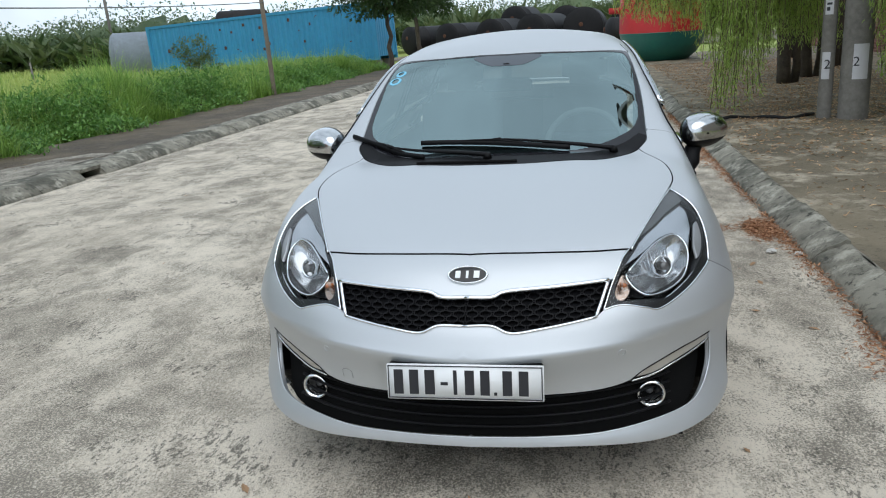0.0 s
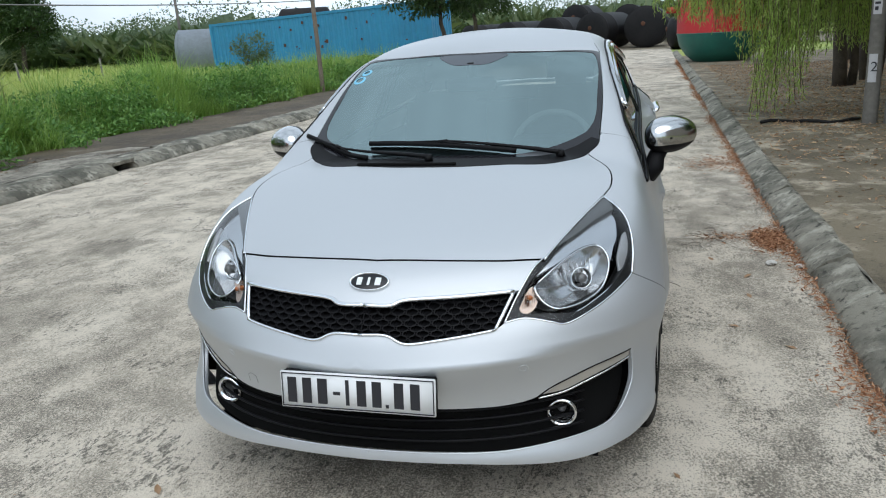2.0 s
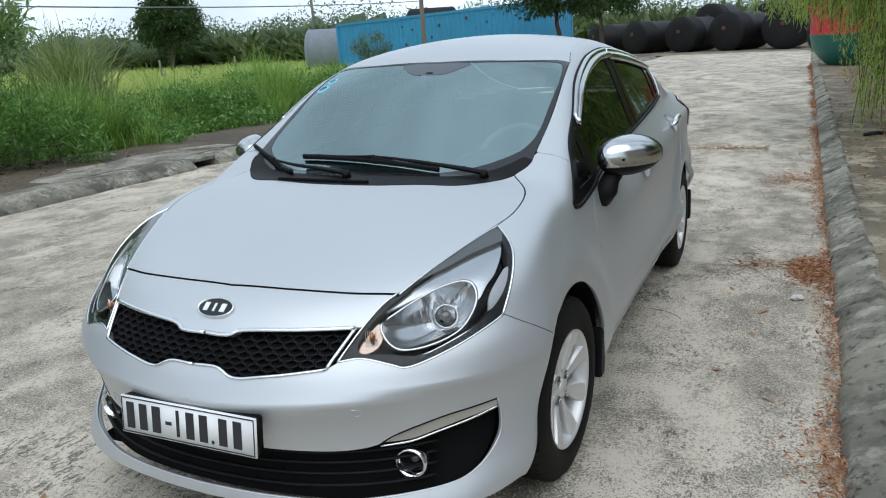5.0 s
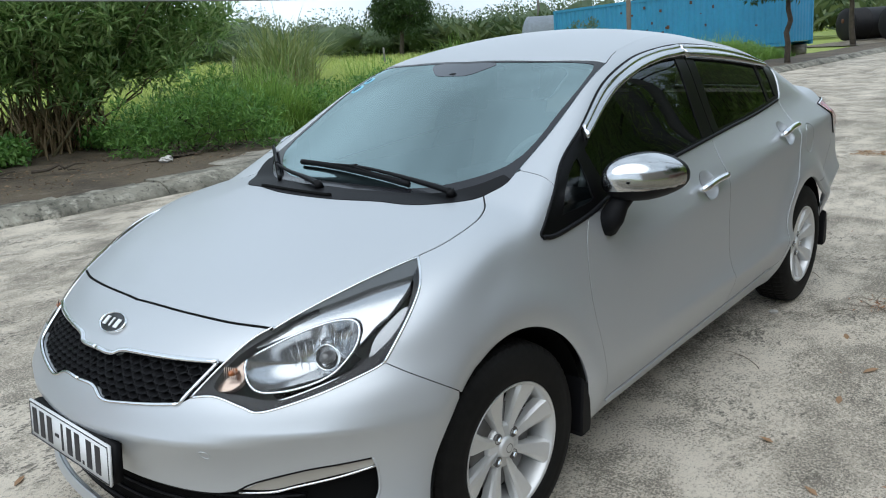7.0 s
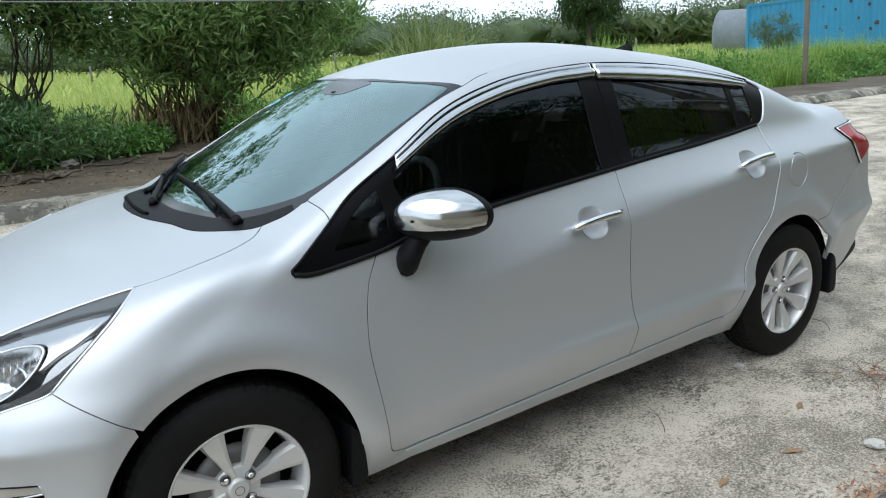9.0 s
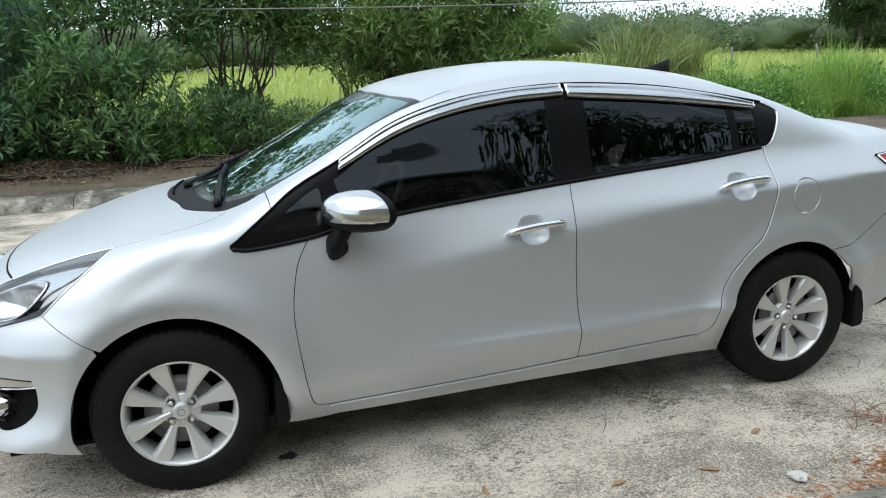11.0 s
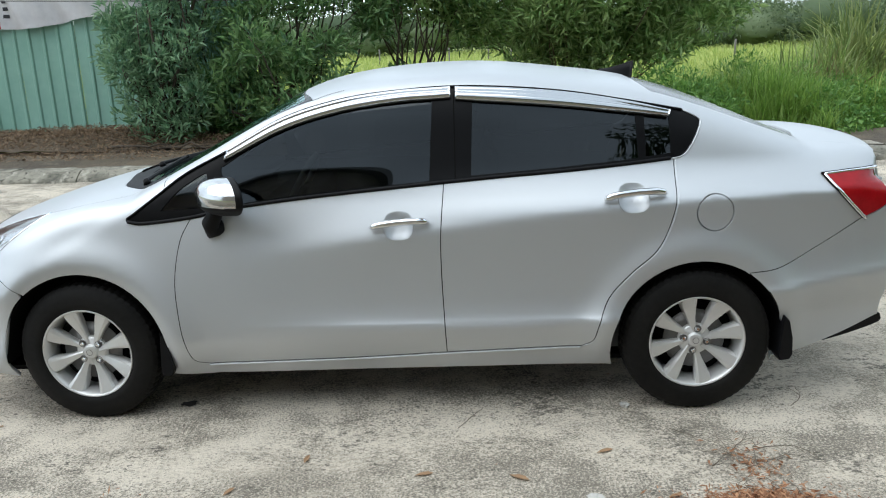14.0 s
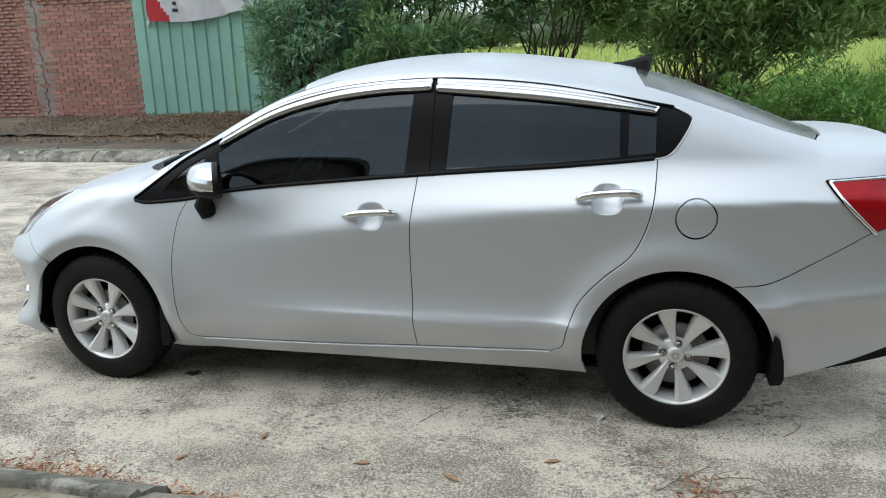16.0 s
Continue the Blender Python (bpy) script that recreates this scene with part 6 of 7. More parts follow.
cane = shrub("clump of thin canes, leafy above dry straw", -10.2, 3.3, [(0, 0, 2.5, 1.1, 66), (.3, 1.5, 2.3, .85, 50), (.3, -1.3, 2.4, .9, 46), (0, .2, 3.6, 1.3, 30), (0, .1, 4.6, 1.2, 20), (.9, .6, 2.6, .9, 36), (.6, 2.3, 2.1, .7, 44), (.8, -.3, 2.0, .6, 34), (.5, 1.3, 1.5, .5, 26), (.4, -1.5, 1.9, .5, 26), (.2, 2.1, 2.3, .6, 34), (.4, -2.2, 2.5, .8, 50), (.9, .2, 1.9, .5, 24), (.5, -.5, 1.5, .55, 36), (.5, .5, 1.2, .55, 32), (.5, .9, 1.9, .5, 30), (.8, 1.7, 1.4, .5, 22)], 18, .22, .19, 38, 1.0, .12, .02, BAMBOO, CANE)
stems = [limb((-10.2 + rng.normal() * .15, 3.3 + rng.normal() * .32, .1), (-10.2 + rng.normal() * .7, 3.3 + rng.normal() * 1.15, rng.uniform(2.2, 3.6)), rng.uniform(.012, .024), .006, .05) for _ in range(38)]
tagged(raw("cane_mass", *joined(*stems), CANE, cane, "", True), kind="stuff")
hang = np.array([-10.1, 3.3, .2]) + rng.normal(size=(380, 3)) * [.22, .40, 0]
hang[:, 2] = rng.uniform(.4, 1.0, 380)
mesh_np("dead_straw", *leaf_geo(hang, rng.normal(size=(380, 3)) * [.3, .3, .1] - [0, 0, 1], rng.uniform(.3, .7, 380), np.full(380, .02)), STRAW, cane)
shrub("low weedy bush leaning over the kerb", -7.9, 4.6, [(0, 0, .6, .6, 40), (.5, .5, .45, .45, 24), (-.2, -.8, .5, .5, 26)], 14, .25, .10, 50, .8, .12, .01, WEED)
shrub("low dark bush at the pavement edge", -8.9, .7, [(0, 0, .5, .55, 34), (-.1, .8, .4, .45, 24)], 12, .25, .11, 50, .9, .12, .01, LEAF)
shrub("low green weeds below the canes", -8.9, -.2, [(0, 0, .45, .5, 28), (.1, -.7, .4, .5, 24)], 12, .25, .11, 50, .9, .12, .01, WEED)
shrub("pale young bush among the grass", -10.3, 6.6, [(0, 0, .6, .55, 30), (.3, .8, .45, .45, 20)], 12, .22, .11, 50, .9, .05, .01, WEED)
shrub("low green bush in the long grass", -9.0, 9.3, [(0, 0, .5, .6, 34), (.2, 1.2, .45, .6, 30)], 10, .3, .10, 45, .9, .05, .01, WEED)
shrub("low green bush beside the pavement", -8.6, 14, [(0, 0, .5, .6, 34), (.1, 1.4, .45, .6, 30), (.2, -1.5, .4, .5, 26)], 10, .3, .10, 45, .9, .05, .01, WEED)
shrub("small round bush against the container", -15.2, 27.4, [(0, 0, 1.2, .8, 40), (.2, .2, .6, .8, 30)], 10, .3, .13, 40, 1.0, .0, .015, BANANA)


def tree(label, x, y, trunk_r, fork_z, crown, per, leaf_size, material, spread=1.0, base=0.0, leaf=.35):
    t = tagged(new("tree"), label, "tree")
    top = np.array([x + rng.normal() * .1, y + rng.normal() * .1, fork_z])
    wood = [limb((x, y, base - .1), top, trunk_r, trunk_r * .7, .04)]
    cen, rad = [], []
    for dx, dy, z, r, k in crown:
        c = unit(rng.normal(size=(k, 3))) * (r * rng.uniform(.3, 1, k) ** .5)[:, None] + [x + dx, y + dy, z]
        cen.append(c)
        rad.append(rng.uniform(.25, .5, k) * spread)
        wood.append(limb(top, (x + dx, y + dy, z), trunk_r * .55, trunk_r * .2, .12))
        for q in c[::3]:
            wood.append(limb((x + dx * .6, y + dy * .6, fork_z + (z - fork_z) * .6), q, trunk_r * .25, trunk_r * .06, .08, 5))
    raw("trunk", *joined(*wood), BARK, t, "", True)
    p, d = clumps(np.vstack(cen), np.concatenate(rad), per, .75)
    L = leaf_size * rng.uniform(.6, 1.3, len(p))
    mesh_np("crown", *leaf_geo(p, d + rng.normal(size=d.shape) * .7 + [0, 0, -.1], L, L * leaf), material, t)
    return t


tree("small dark tree in front of the blue container", -6.5, 25.4, .10, 2.2, [(0, 0, 3.4, 1.2, 50), (-1.2, .2, 3.0, .9, 30), (1.2, -.2, 3.2, .9, 34), (.2, .3, 4.4, 1.1, 30)], 60, .20, TREE_LEAF)
tree("small dark tree standing before the black tanks", -9.4, 45.0, .16, 2.6, [(0, 0, 3.8, 1.3, 50), (-1.1, .2, 3.2, .9, 30), (1.1, -.2, 3.4, 1.0, 34)], 60, .22, TREE_LEAF)
tree("round dark tree standing alone in the field", -45.5, 48, .22, 2.4, [(0, 0, 4.6, 2.3, 90), (-2.2, .6, 3.8, 1.6, 50), (2.3, -.6, 3.8, 1.6, 50), (.4, 0, 6.2, 1.7, 50)], 60, .30, TREE_LEAF, 1.3)
for x, y, s in ((4.15, 13.3, .95), (4.9, 14.6, .9), (6.2, 17.5, 1.1), (7.0, 11.5, 1.1), (5.0, 8.6, .95), (6.2, 22, 1.1)):
    t = tagged(new("weeping_tree"), "weeping tree with dark trunk and hanging light green sprays", "tree", "weeping trees along the pavement")
    top = np.array([x + rng.normal() * .15, y + rng.normal() * .15, 3.3 * s])
    wood = [limb((x, y, 0.0), top, .14 * s, .09 * s, .05), limb((x + .2, y + .1, 0.0), top + [.3, .1, 0], .09 * s, .06 * s, .06)]
    pts, ways = [], []
    for k in range(120):
        a, r = rng.uniform(0, 2 * np.pi), rng.uniform(.4, 2.6) * s
        out = np.array([x + r * math.cos(a), y + r * math.sin(a), rng.uniform(3.0, 4.9) * s])
        if k % 2 == 0:
            wood.append(limb(top, out, .035 * s, .012, .15, 6))
        drop = rng.uniform(.8, 2.1) * (1.0 if r > 1.2 * s else .6)
        q = np.linspace(0, 1, 90)[:, None]
        line = out + q * np.array([rng.normal() * .2, rng.normal() * .2, -drop]) + rng.normal(size=(90, 3)) * .07
        pts.append(line)
        ways.append(rng.normal(size=(90, 3)) * .6 + [0, 0, -1.1])
    raw("trunk", *joined(*wood), BARK, t, "", True)
    p, w = np.vstack(pts), np.vstack(ways)
    mesh_np("crown", *leaf_geo(p, w, rng.uniform(.09, .19, len(p)), np.full(len(p), .017)), WILLOW, t)
for x, y in ((7.9, 5.6), (8.4, 9.5)):
    tree("leafy tree standing by the brick wall", x, y, .13, 2.6, [(0, 0, 4.6, 1.7, 70), (-1.6, .4, 4.2, 1.3, 50), (.3, 1.9, 4.4, 1.4, 50), (.2, -1.9, 4.3, 1.4, 50), (-.8, 0, 6.0, 1.5, 50)], 60, .16, TREE_LEAF, 1.1, .1)
# hanging sprays nearest the road
spray = tagged(new("hanging_branch"), "long light green hanging willow-like branch", "branch")
pts, ways, wood = [], [], []
for k, (x, y, z0, z1) in enumerate(((1.35, 8.6, 3.4, 1.42), (1.7, 8.9, 3.4, 1.30), (1.95, 8.2, 3.4, 1.25), (2.1, 8.1, 3.4, .92), (2.28, 8.0, 3.4, .25), (2.36, 8.05, 3.4, .45), (2.5, 8.2, 3.4, .75), (2.6, 8.6, 3.4, 1.0), (2.8, 8.4, 3.4, .95), (2.95, 8.9, 3.4, 1.05), (3.1, 9.0, 3.4, 1.15), (3.3, 9.2, 3.4, 1.0), (3.5, 9.6, 3.4, 1.05), (2.3, 9.6, 3.4, 1.1), (2.0, 10.2, 3.4, 1.3), (2.9, 10.4, 3.4, 1.15), (3.9, 10.0, 3.4, .9), (4.2, 7.3, 3.4, .55), (4.0, 6.6, 3.4, .55), (4.3, 6.4, 3.4, .35), (4.5, 6.9, 3.4, .5), (3.8, 6.3, 3.4, 1.0), (1.2, 10.5, 3.4, 1.5), (1.6, 11.4, 3.4, 1.5), (4.4, 8.6, 3.4, .9), (3.85, 6.9, 3.4, .75), (4.05, 6.75, 3.4, 1.0), (3.15, 8.6, 3.4, 1.2), (2.7, 9.3, 3.4, 1.15), (1.0, 9.3, 3.4, 1.6), (1.5, 8.3, 3.4, 1.5))):
    for j in range(20):
        q = np.linspace(0, 1, 170)[:, None]
        a = np.array([x + rng.normal() * .22, y + rng.normal() * .25, z0])
        b = np.array([x + rng.normal() * .16, y + rng.normal() * .18, z1 + rng.uniform(0, .75) * (j > 2)])
        line = a + (b - a) * q + rng.normal(size=(170, 3)) * .03
        wood.append(tube([a + (b - a) * u for u in np.linspace(0, 1, 6)], .004, 4))
        pts.append(line)
        ways.append(rng.normal(size=(170, 3)) * .55 + [0, 0, -1.0])
p, w = np.vstack(pts), np.vstack(ways)
tagged(raw("twig_mass", *joined(*wood), CANE, spray, "", True), kind="stuff")
mesh_np("leaves", *leaf_geo(p, w, rng.uniform(.05, .115, len(p)), np.full(len(p), .0105)), WILLOW, spray)
raw("bough", *limb((4.4, 7.9, 3.3), (2.4, 8.4, 3.75), .06, .03, .1), BARK, spray, "", True)

# unseen long shed behind the brick wall, added to darken the car windows' reflections
shed = tagged(new("warehouse"), "long plain grey block out of view, added for the window reflections", "building", kind="structure")
bm = bmesh.new()
box(bm, 16, 16.3, -13, 32, 0, 11.9)
part("wall", bm, MORTAR, shed, smooth=False)
raw("roof", [(15.4, -13.5, 11.8), (15.4, 32.5, 11.8), (26, 32.5, 12.9), (26, -13.5, 12.9), (15.4, -13.5, 12.0), (15.4, 32.5, 12.0), (26, 32.5, 13.1), (26, -13.5, 13.1)], [(0, 1, 2, 3), (4, 7, 6, 5), (0, 4, 5, 1), (1, 5, 6, 2), (2, 6, 7, 3), (3, 7, 4, 0)], STEEL, shed)

# brick wall behind the weeping trees
wall_right = tagged(new("brick_wall_far"), "old brown brick wall behind the trees", "wall", kind="structure")
bm = bmesh.new()
box(bm, 9.0, 9.22, 3, 34, 0, 1.9)
part("mortar_bed", bm, MORTAR, wall_right, smooth=False)
rows = []
for r in range(25):
    for k in range(int(31 / .46)):
        rows.append(np.array(bv) * [-1, 2, 1.06] + [9.004, 3 + k * .46 + (.23 if r % 2 else 0), .02 + r * .075])
o = np.arange(len(rows))[:, None] * 8
tagged(mesh_np("brickwork", np.vstack(rows), np.concatenate([o + np.array(q)[::-1] for q in bf]), BRICK, wall_right), kind="stuff")


def scatter(n, x0, x1, y0, y1):
    return np.stack([rng.uniform(x0, x1, n), rng.uniform(y0, y1, n), np.zeros(n)], 1)


def tufts(centres, per, h, w, spread, lean0=.15, lean1=1.0, K=5):
    """Arching blades that spring from many crowns. h: one height for each crown."""
    n = len(centres) * per
    base = np.repeat(centres, per, 0) + rng.normal(size=(n, 3)) * [spread, spread, 0]
    a = rng.uniform(0, 2 * np.pi, n)
    lean = rng.uniform(lean0, lean1, n)
    hh = np.repeat(h, per) * rng.uniform(.45, 1.08, n)
    u = np.linspace(0, 1, K)
    out = np.stack([np.cos(a), np.sin(a), np.zeros(n)], 1)
    side = np.stack([-np.sin(a), np.cos(a), np.zeros(n)], 1)
    spine = base[:, None] + out[:, None] * (lean * hh)[:, None, None] * (u**1.7)[None, :, None] + np.array([0, 0, 1.0]) * (hh[:, None] * (u - .45 * lean[:, None] * u**3))[:, :, None]
    ww = rng.uniform(.7, 1.3, n)[:, None, None] * (w * (1 - u**2) + .0008)[None, :, None]
    v = np.stack([spine - side[:, None] * ww, spine + side[:, None] * ww], 2).reshape(-1, 3)
    o = (np.arange(n) * K * 2)[:, None]
    return v, np.concatenate([o + [2 * i, 2 * i + 1, 2 * i + 3, 2 * i + 2] for i in range(K - 1)])


slow = lambda p, sc, seed: np.array([noise.noise(Vector((a * sc + seed, b * sc, seed))) for a, b, _ in p])
verge_edge = lambda y: -7.85 - .30 * np.sin(y * .9) ** 2 - .25 * np.sin(y * 2.3 + 1) - .12 * np.sin(y * 5.1)
p = np.vstack([scatter(1500, -11.8, -7.5, 5.2, 31), scatter(500, -9.8, -7.5, 5.2, 15)])
rise_in = verge_edge(p[:, 1]) - p[:, 0]
v = slow(p, .55, 4.0)
keep = (rise_in > .05) & (v > -.22)
p, v, rise_in = p[keep], v[keep], rise_in[keep]
tall = (.42 + .55 * np.clip(rise_in / 1.0, 0, 1)) * (1 + 1.1 * v) * rng.uniform(.75, 1.2, len(p))
tagged(mesh_np("verge_grass", *tufts(p, 46, tall, .0065, .09), GRASS), "thick long green grass along the pavement", "grass", kind="stuff")
p = scatter(26000, -11.8, -7.5, 5.0, 31)
keep = p[:, 0] < verge_edge(p[:, 1]) + .12
p = p[keep]
tagged(mesh_np("short_grass", *blade_geo(p, rng.uniform(.12, .42, len(p)), rng.uniform(.006, .013, len(p)), rng.uniform(.2, .9, len(p))), GRASS), "short green grass between the long tufts", "grass", kind="stuff")
p = scatter(520, -13.2, -10.3, -7, 5.4)
v = slow(p, .5, 9.0)
p, v = p[v > -.15], v[v > -.15]
tagged(mesh_np("tall_weeds", *tufts(p, 40, .62 * (1 + .8 * v) * rng.uniform(.7, 1.25, len(p)), .0075, .12), GRASS), "rank green grass behind the shrubs", "grass", kind="stuff")
# leafy weeds in patches between the tufts
p = scatter(2600, -11.2, -7.5, 5.0, 30)
rise_in = verge_edge(p[:, 1]) - p[:, 0]
v = slow(p, .55, 4.0)
keep = (rise_in > -.1) & ((v < -.02) | (rng.uniform(0, 1, len(p)) < .12))
p, rise_in = p[keep], rise_in[keep]
top = (.22 + .40 * np.clip(rise_in, 0, 1)) * rng.uniform(.6, 1.3, len(p))
per = 44
q = np.repeat(p, per, 0) + rng.normal(size=(len(p) * per, 3)) * [.13, .13, 0]
q[:, 2] = np.repeat(top, per) * rng.uniform(.15, 1, len(q)) ** .6
L = rng.uniform(.05, .11, len(q))
tagged(mesh_np("verge_weeds", *leaf_geo(q, rng.normal(size=(len(q), 3)) + [0, 0, .5], L, L * .5), WEED), "broad-leaved weeds in patches among the grass", "weeds", kind="stuff")
# seeding stalks, yellowish
p = scatter(1100, -12, -8.6, 5.0, 30)
tagged(mesh_np("seed_stalks", *blade_geo(p, rng.uniform(.8, 1.25, len(p)), np.full(len(p), .012), rng.uniform(.1, .5, len(p))), RICE), "thin yellow seeding grass stalks", "grass", kind="stuff")
p = np.vstack([scatter(34000, -26, -11, -4, 34), scatter(8000, -13, -10, -6, 6)])
tagged(mesh_np("field_grass", *blade_geo(p, rng.uniform(.35, .85, len(p)), rng.uniform(.012, .028, len(p)), rng.uniform(.2, .7, len(p))), RICE), "yellow-green field grass", "grass", kind="stuff")
p = scatter(50000, -95, -25, -45, 100)
tagged(mesh_np("far_field_grass", *blade_geo(p, rng.uniform(.4, .9, len(p)), rng.uniform(.05, .12, len(p)), rng.uniform(.2, .7, len(p))), RICE), "yellow-green grass over the far field", "grass", kind="stuff")


def reed(label, x, y, n, h):
    r = tagged(new("reed_clump"), label, "reeds")
    base = np.array([x, y, 0]) + rng.normal(size=(n, 3)) * [.35, .35, 0]
    a = rng.uniform(0, 2 * np.pi, n)
    lean = rng.uniform(.08, 1.05, n)
    hh = h * rng.uniform(.6, 1.05, n)
    K = 7
    u = np.linspace(0, 1, K)
    out = np.stack([np.cos(a), np.sin(a), np.zeros(n)], 1)
    side = np.stack([-np.sin(a), np.cos(a), np.zeros(n)], 1)
    spine = base[:, None] + out[:, None] * (lean * hh)[:, None, None] * (u**1.8)[None, :, None] + np.array([0, 0, 1.0]) * (hh[:, None] * (u - .42 * lean[:, None] * u**3.2))[:, :, None]
    w = (.016 * (1 - u**2) + .002)[None, :, None]
    v = np.stack([spine - side[:, None] * w, spine + side[:, None] * w], 2).reshape(-1, 3)
    o = (np.arange(n) * K * 2)[:, None]
    f = np.concatenate([o + [2 * i, 2 * i + 1, 2 * i + 3, 2 * i + 2] for i in range(K - 1)])
    tagged(mesh_np("leaf_mass", v, f, REED, r), kind="stuff")
    k = n // 3
    low = np.array([x, y, 0]) + rng.normal(size=(k, 3)) * [.3, .3, 0]
    low[:, 2] = rng.uniform(0, .5, k)
    tagged(mesh_np("dry_base", *leaf_geo(low, rng.normal(size=(k, 3)) * [.5, .5, .2] + [0, 0, .9], rng.uniform(.4, .9, k), np.full(k, .022)), STRAW, r), kind="stuff")


REED = leaf_mat("reed_blade", (.12, .19, .05), (.30, .33, .12), .5)
reed("tall pale green reed clump at the field edge", -12.4, 9.5, 320, 2.7)
reed("tall reed clump further out in the field", -19.5, 15.5, 320, 2.6)
reed("small reed clump near the long grass", -10.6, 8.0, 160, 1.8)

for k in range(14):
    x, y = -27 - k * 1.9, 33 - k * 3.6 + (6 if k > 9 else 0)
    tagged(raw("fence_post", *tube([(x, y, -.1), (x + rng.normal() * .05, y, 1.25)], .05, 6), POLE, None, "", True), "thin pale concrete post in the field", "post", "field fence posts")

# far growth
pts, ways, siz, zones = [], [], [], []
for k in range(520):
    a = radians(rng.uniform(70, 215))
    d = rng.uniform(70, 170)
    c = np.array([d * math.cos(a), d * math.sin(a), 0])
    h = rng.uniform(2.6, 6.0) * (1.25 if 90 < math.degrees(a) < 128 else 1.0 if math.degrees(a) < 143 else 1.5)
    n = 640
    q = unit(rng.normal(size=(n, 3))) * (rng.uniform(.1, 1, n) ** .45)[:, None] * [h * .68, h * .68, h * .43] + c + [0, 0, h * .45]
    pts.append(q)
    ways.append(rng.normal(size=(n, 3)) + [0, 0, .3])
    siz.append(rng.uniform(.28, .55, n) * (d / 110))
    zones.append((c + [0, 0, h * .36], np.array([h * .36, h * .36, h * .22])))
p, w, L = np.vstack(pts), np.vstack(ways), np.concatenate(siz)
ball = bmesh.new()
bmesh.ops.create_icosphere(ball, subdivisions=2, radius=1.0)
bv2 = np.array([q.co[:] for q in ball.verts])
bf2 = np.array([[q.index for q in f.verts] for f in ball.faces])
ball.free()
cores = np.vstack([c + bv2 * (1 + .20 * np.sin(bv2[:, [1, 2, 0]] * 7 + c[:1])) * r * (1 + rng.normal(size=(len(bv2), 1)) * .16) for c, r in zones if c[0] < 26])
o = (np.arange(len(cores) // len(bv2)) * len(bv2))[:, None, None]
tagged(mesh_np("far_thicket", cores, (o + bf2[None]).reshape(-1, 3), FAR_HAZE_LEAF), "dense inner growth of the far trees", "trees", kind="stuff")
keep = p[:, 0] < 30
tagged(mesh_np("far_woods", *leaf_geo(p[keep], w[keep], L[keep], L[keep] * .55), FAR_HAZE_LEAF), "line of far trees round the field, haze put into their colour", "trees", kind="stuff")
pts, ways = [], []
for k in range(480):
    if k < 300:
        x, y = rng.uniform(-62, -20), rng.uniform(52, 66)
    else:
        x, y = rng.uniform(-18, 16), rng.uniform(60, 72)
    h = rng.uniform(1.6, 3.4)
    n = 12
    a = rng.uniform(0, 2 * np.pi, n)
    pts.append(np.array([x, y, h * .4]) + rng.normal(size=(n, 3)) * [.3, .3, .35])
    ways.append(np.stack([np.cos(a) * .8, np.sin(a) * .8, rng.uniform(.2, 1.4, n)], 1))
p, w = np.vstack(pts), np.vstack(ways)
tagged(mesh_np("banana_grove", *leaf_geo(p, w, rng.uniform(1.4, 2.4, len(p)), rng.uniform(.35, .6, len(p))), BANANA), "banana plants growing behind the tanks", "plants", kind="stuff")
for x, y, w_, d_, h in ((-84, 71, 6.5, 5, 3.0),):
    house = tagged(new("far_house"), "low grey house far across the field", "house")
    bm = bmesh.new()
    box(bm, x - w_ / 2, x + w_ / 2, y - d_ / 2, y + d_ / 2, 0, h)
    part("wall", bm, POLE, house, smooth=False)
    raw("roof", [(x - w_ * .56, y - d_ * .56, h), (x + w_ * .56, y - d_ * .56, h), (x + w_ * .56, y + d_ * .56, h), (x - w_ * .56, y + d_ * .56, h), (x - w_ * .3, y, h + 1.5), (x + w_ * .3, y, h + 1.5)], [(0, 1, 5, 4), (1, 2, 5), (2, 3, 4, 5), (3, 0, 4), (0, 3, 2, 1)], STEEL, house)
    for k in (-.25, .25):
        bm = bmesh.new()
        box(bm, x + w_ / 2 - .05, x + w_ / 2 + .03, y + k * d_ - .5, y + k * d_ + .5, 1.2, 2.4)
        part("window", bm, INK, house, smooth=False)

# low ground cover below the shrubs
p = np.vstack([scatter(120, -9.9, -8.9, -.2, 2.6), scatter(60, -9.9, -9.2, 3.8, 5.4), scatter(120, -9.6, -8.4, -3.5, .3)])
per = 60
q = np.repeat(p, per, 0) + rng.normal(size=(len(p) * per, 3)) * [.12, .12, 0]
q[:, 2] = .12 + np.repeat(rng.uniform(.08, .42, len(p)), per) * rng.uniform(.1, 1, len(q)) ** .6
L = rng.uniform(.05, .12, len(q))
tagged(mesh_np("ground_cover", *leaf_geo(q, rng.normal(size=(len(q), 3)) + [0, 0, .5], L, L * .45), WEED), "low leafy weeds under the shrubs", "weeds", kind="stuff")

# ---- litter ----
def litter(name, p, size, material, label, flat=.25):
    L = size * rng.uniform(.5, 1.3, len(p))
    w = rng.normal(size=(len(p), 3)) * [1, 1, flat]
    return tagged(mesh_np(name, *leaf_geo(p, w, L, L * rng.uniform(.12, .32, len(p)), .12), material), label, "leaves", kind="stuff")


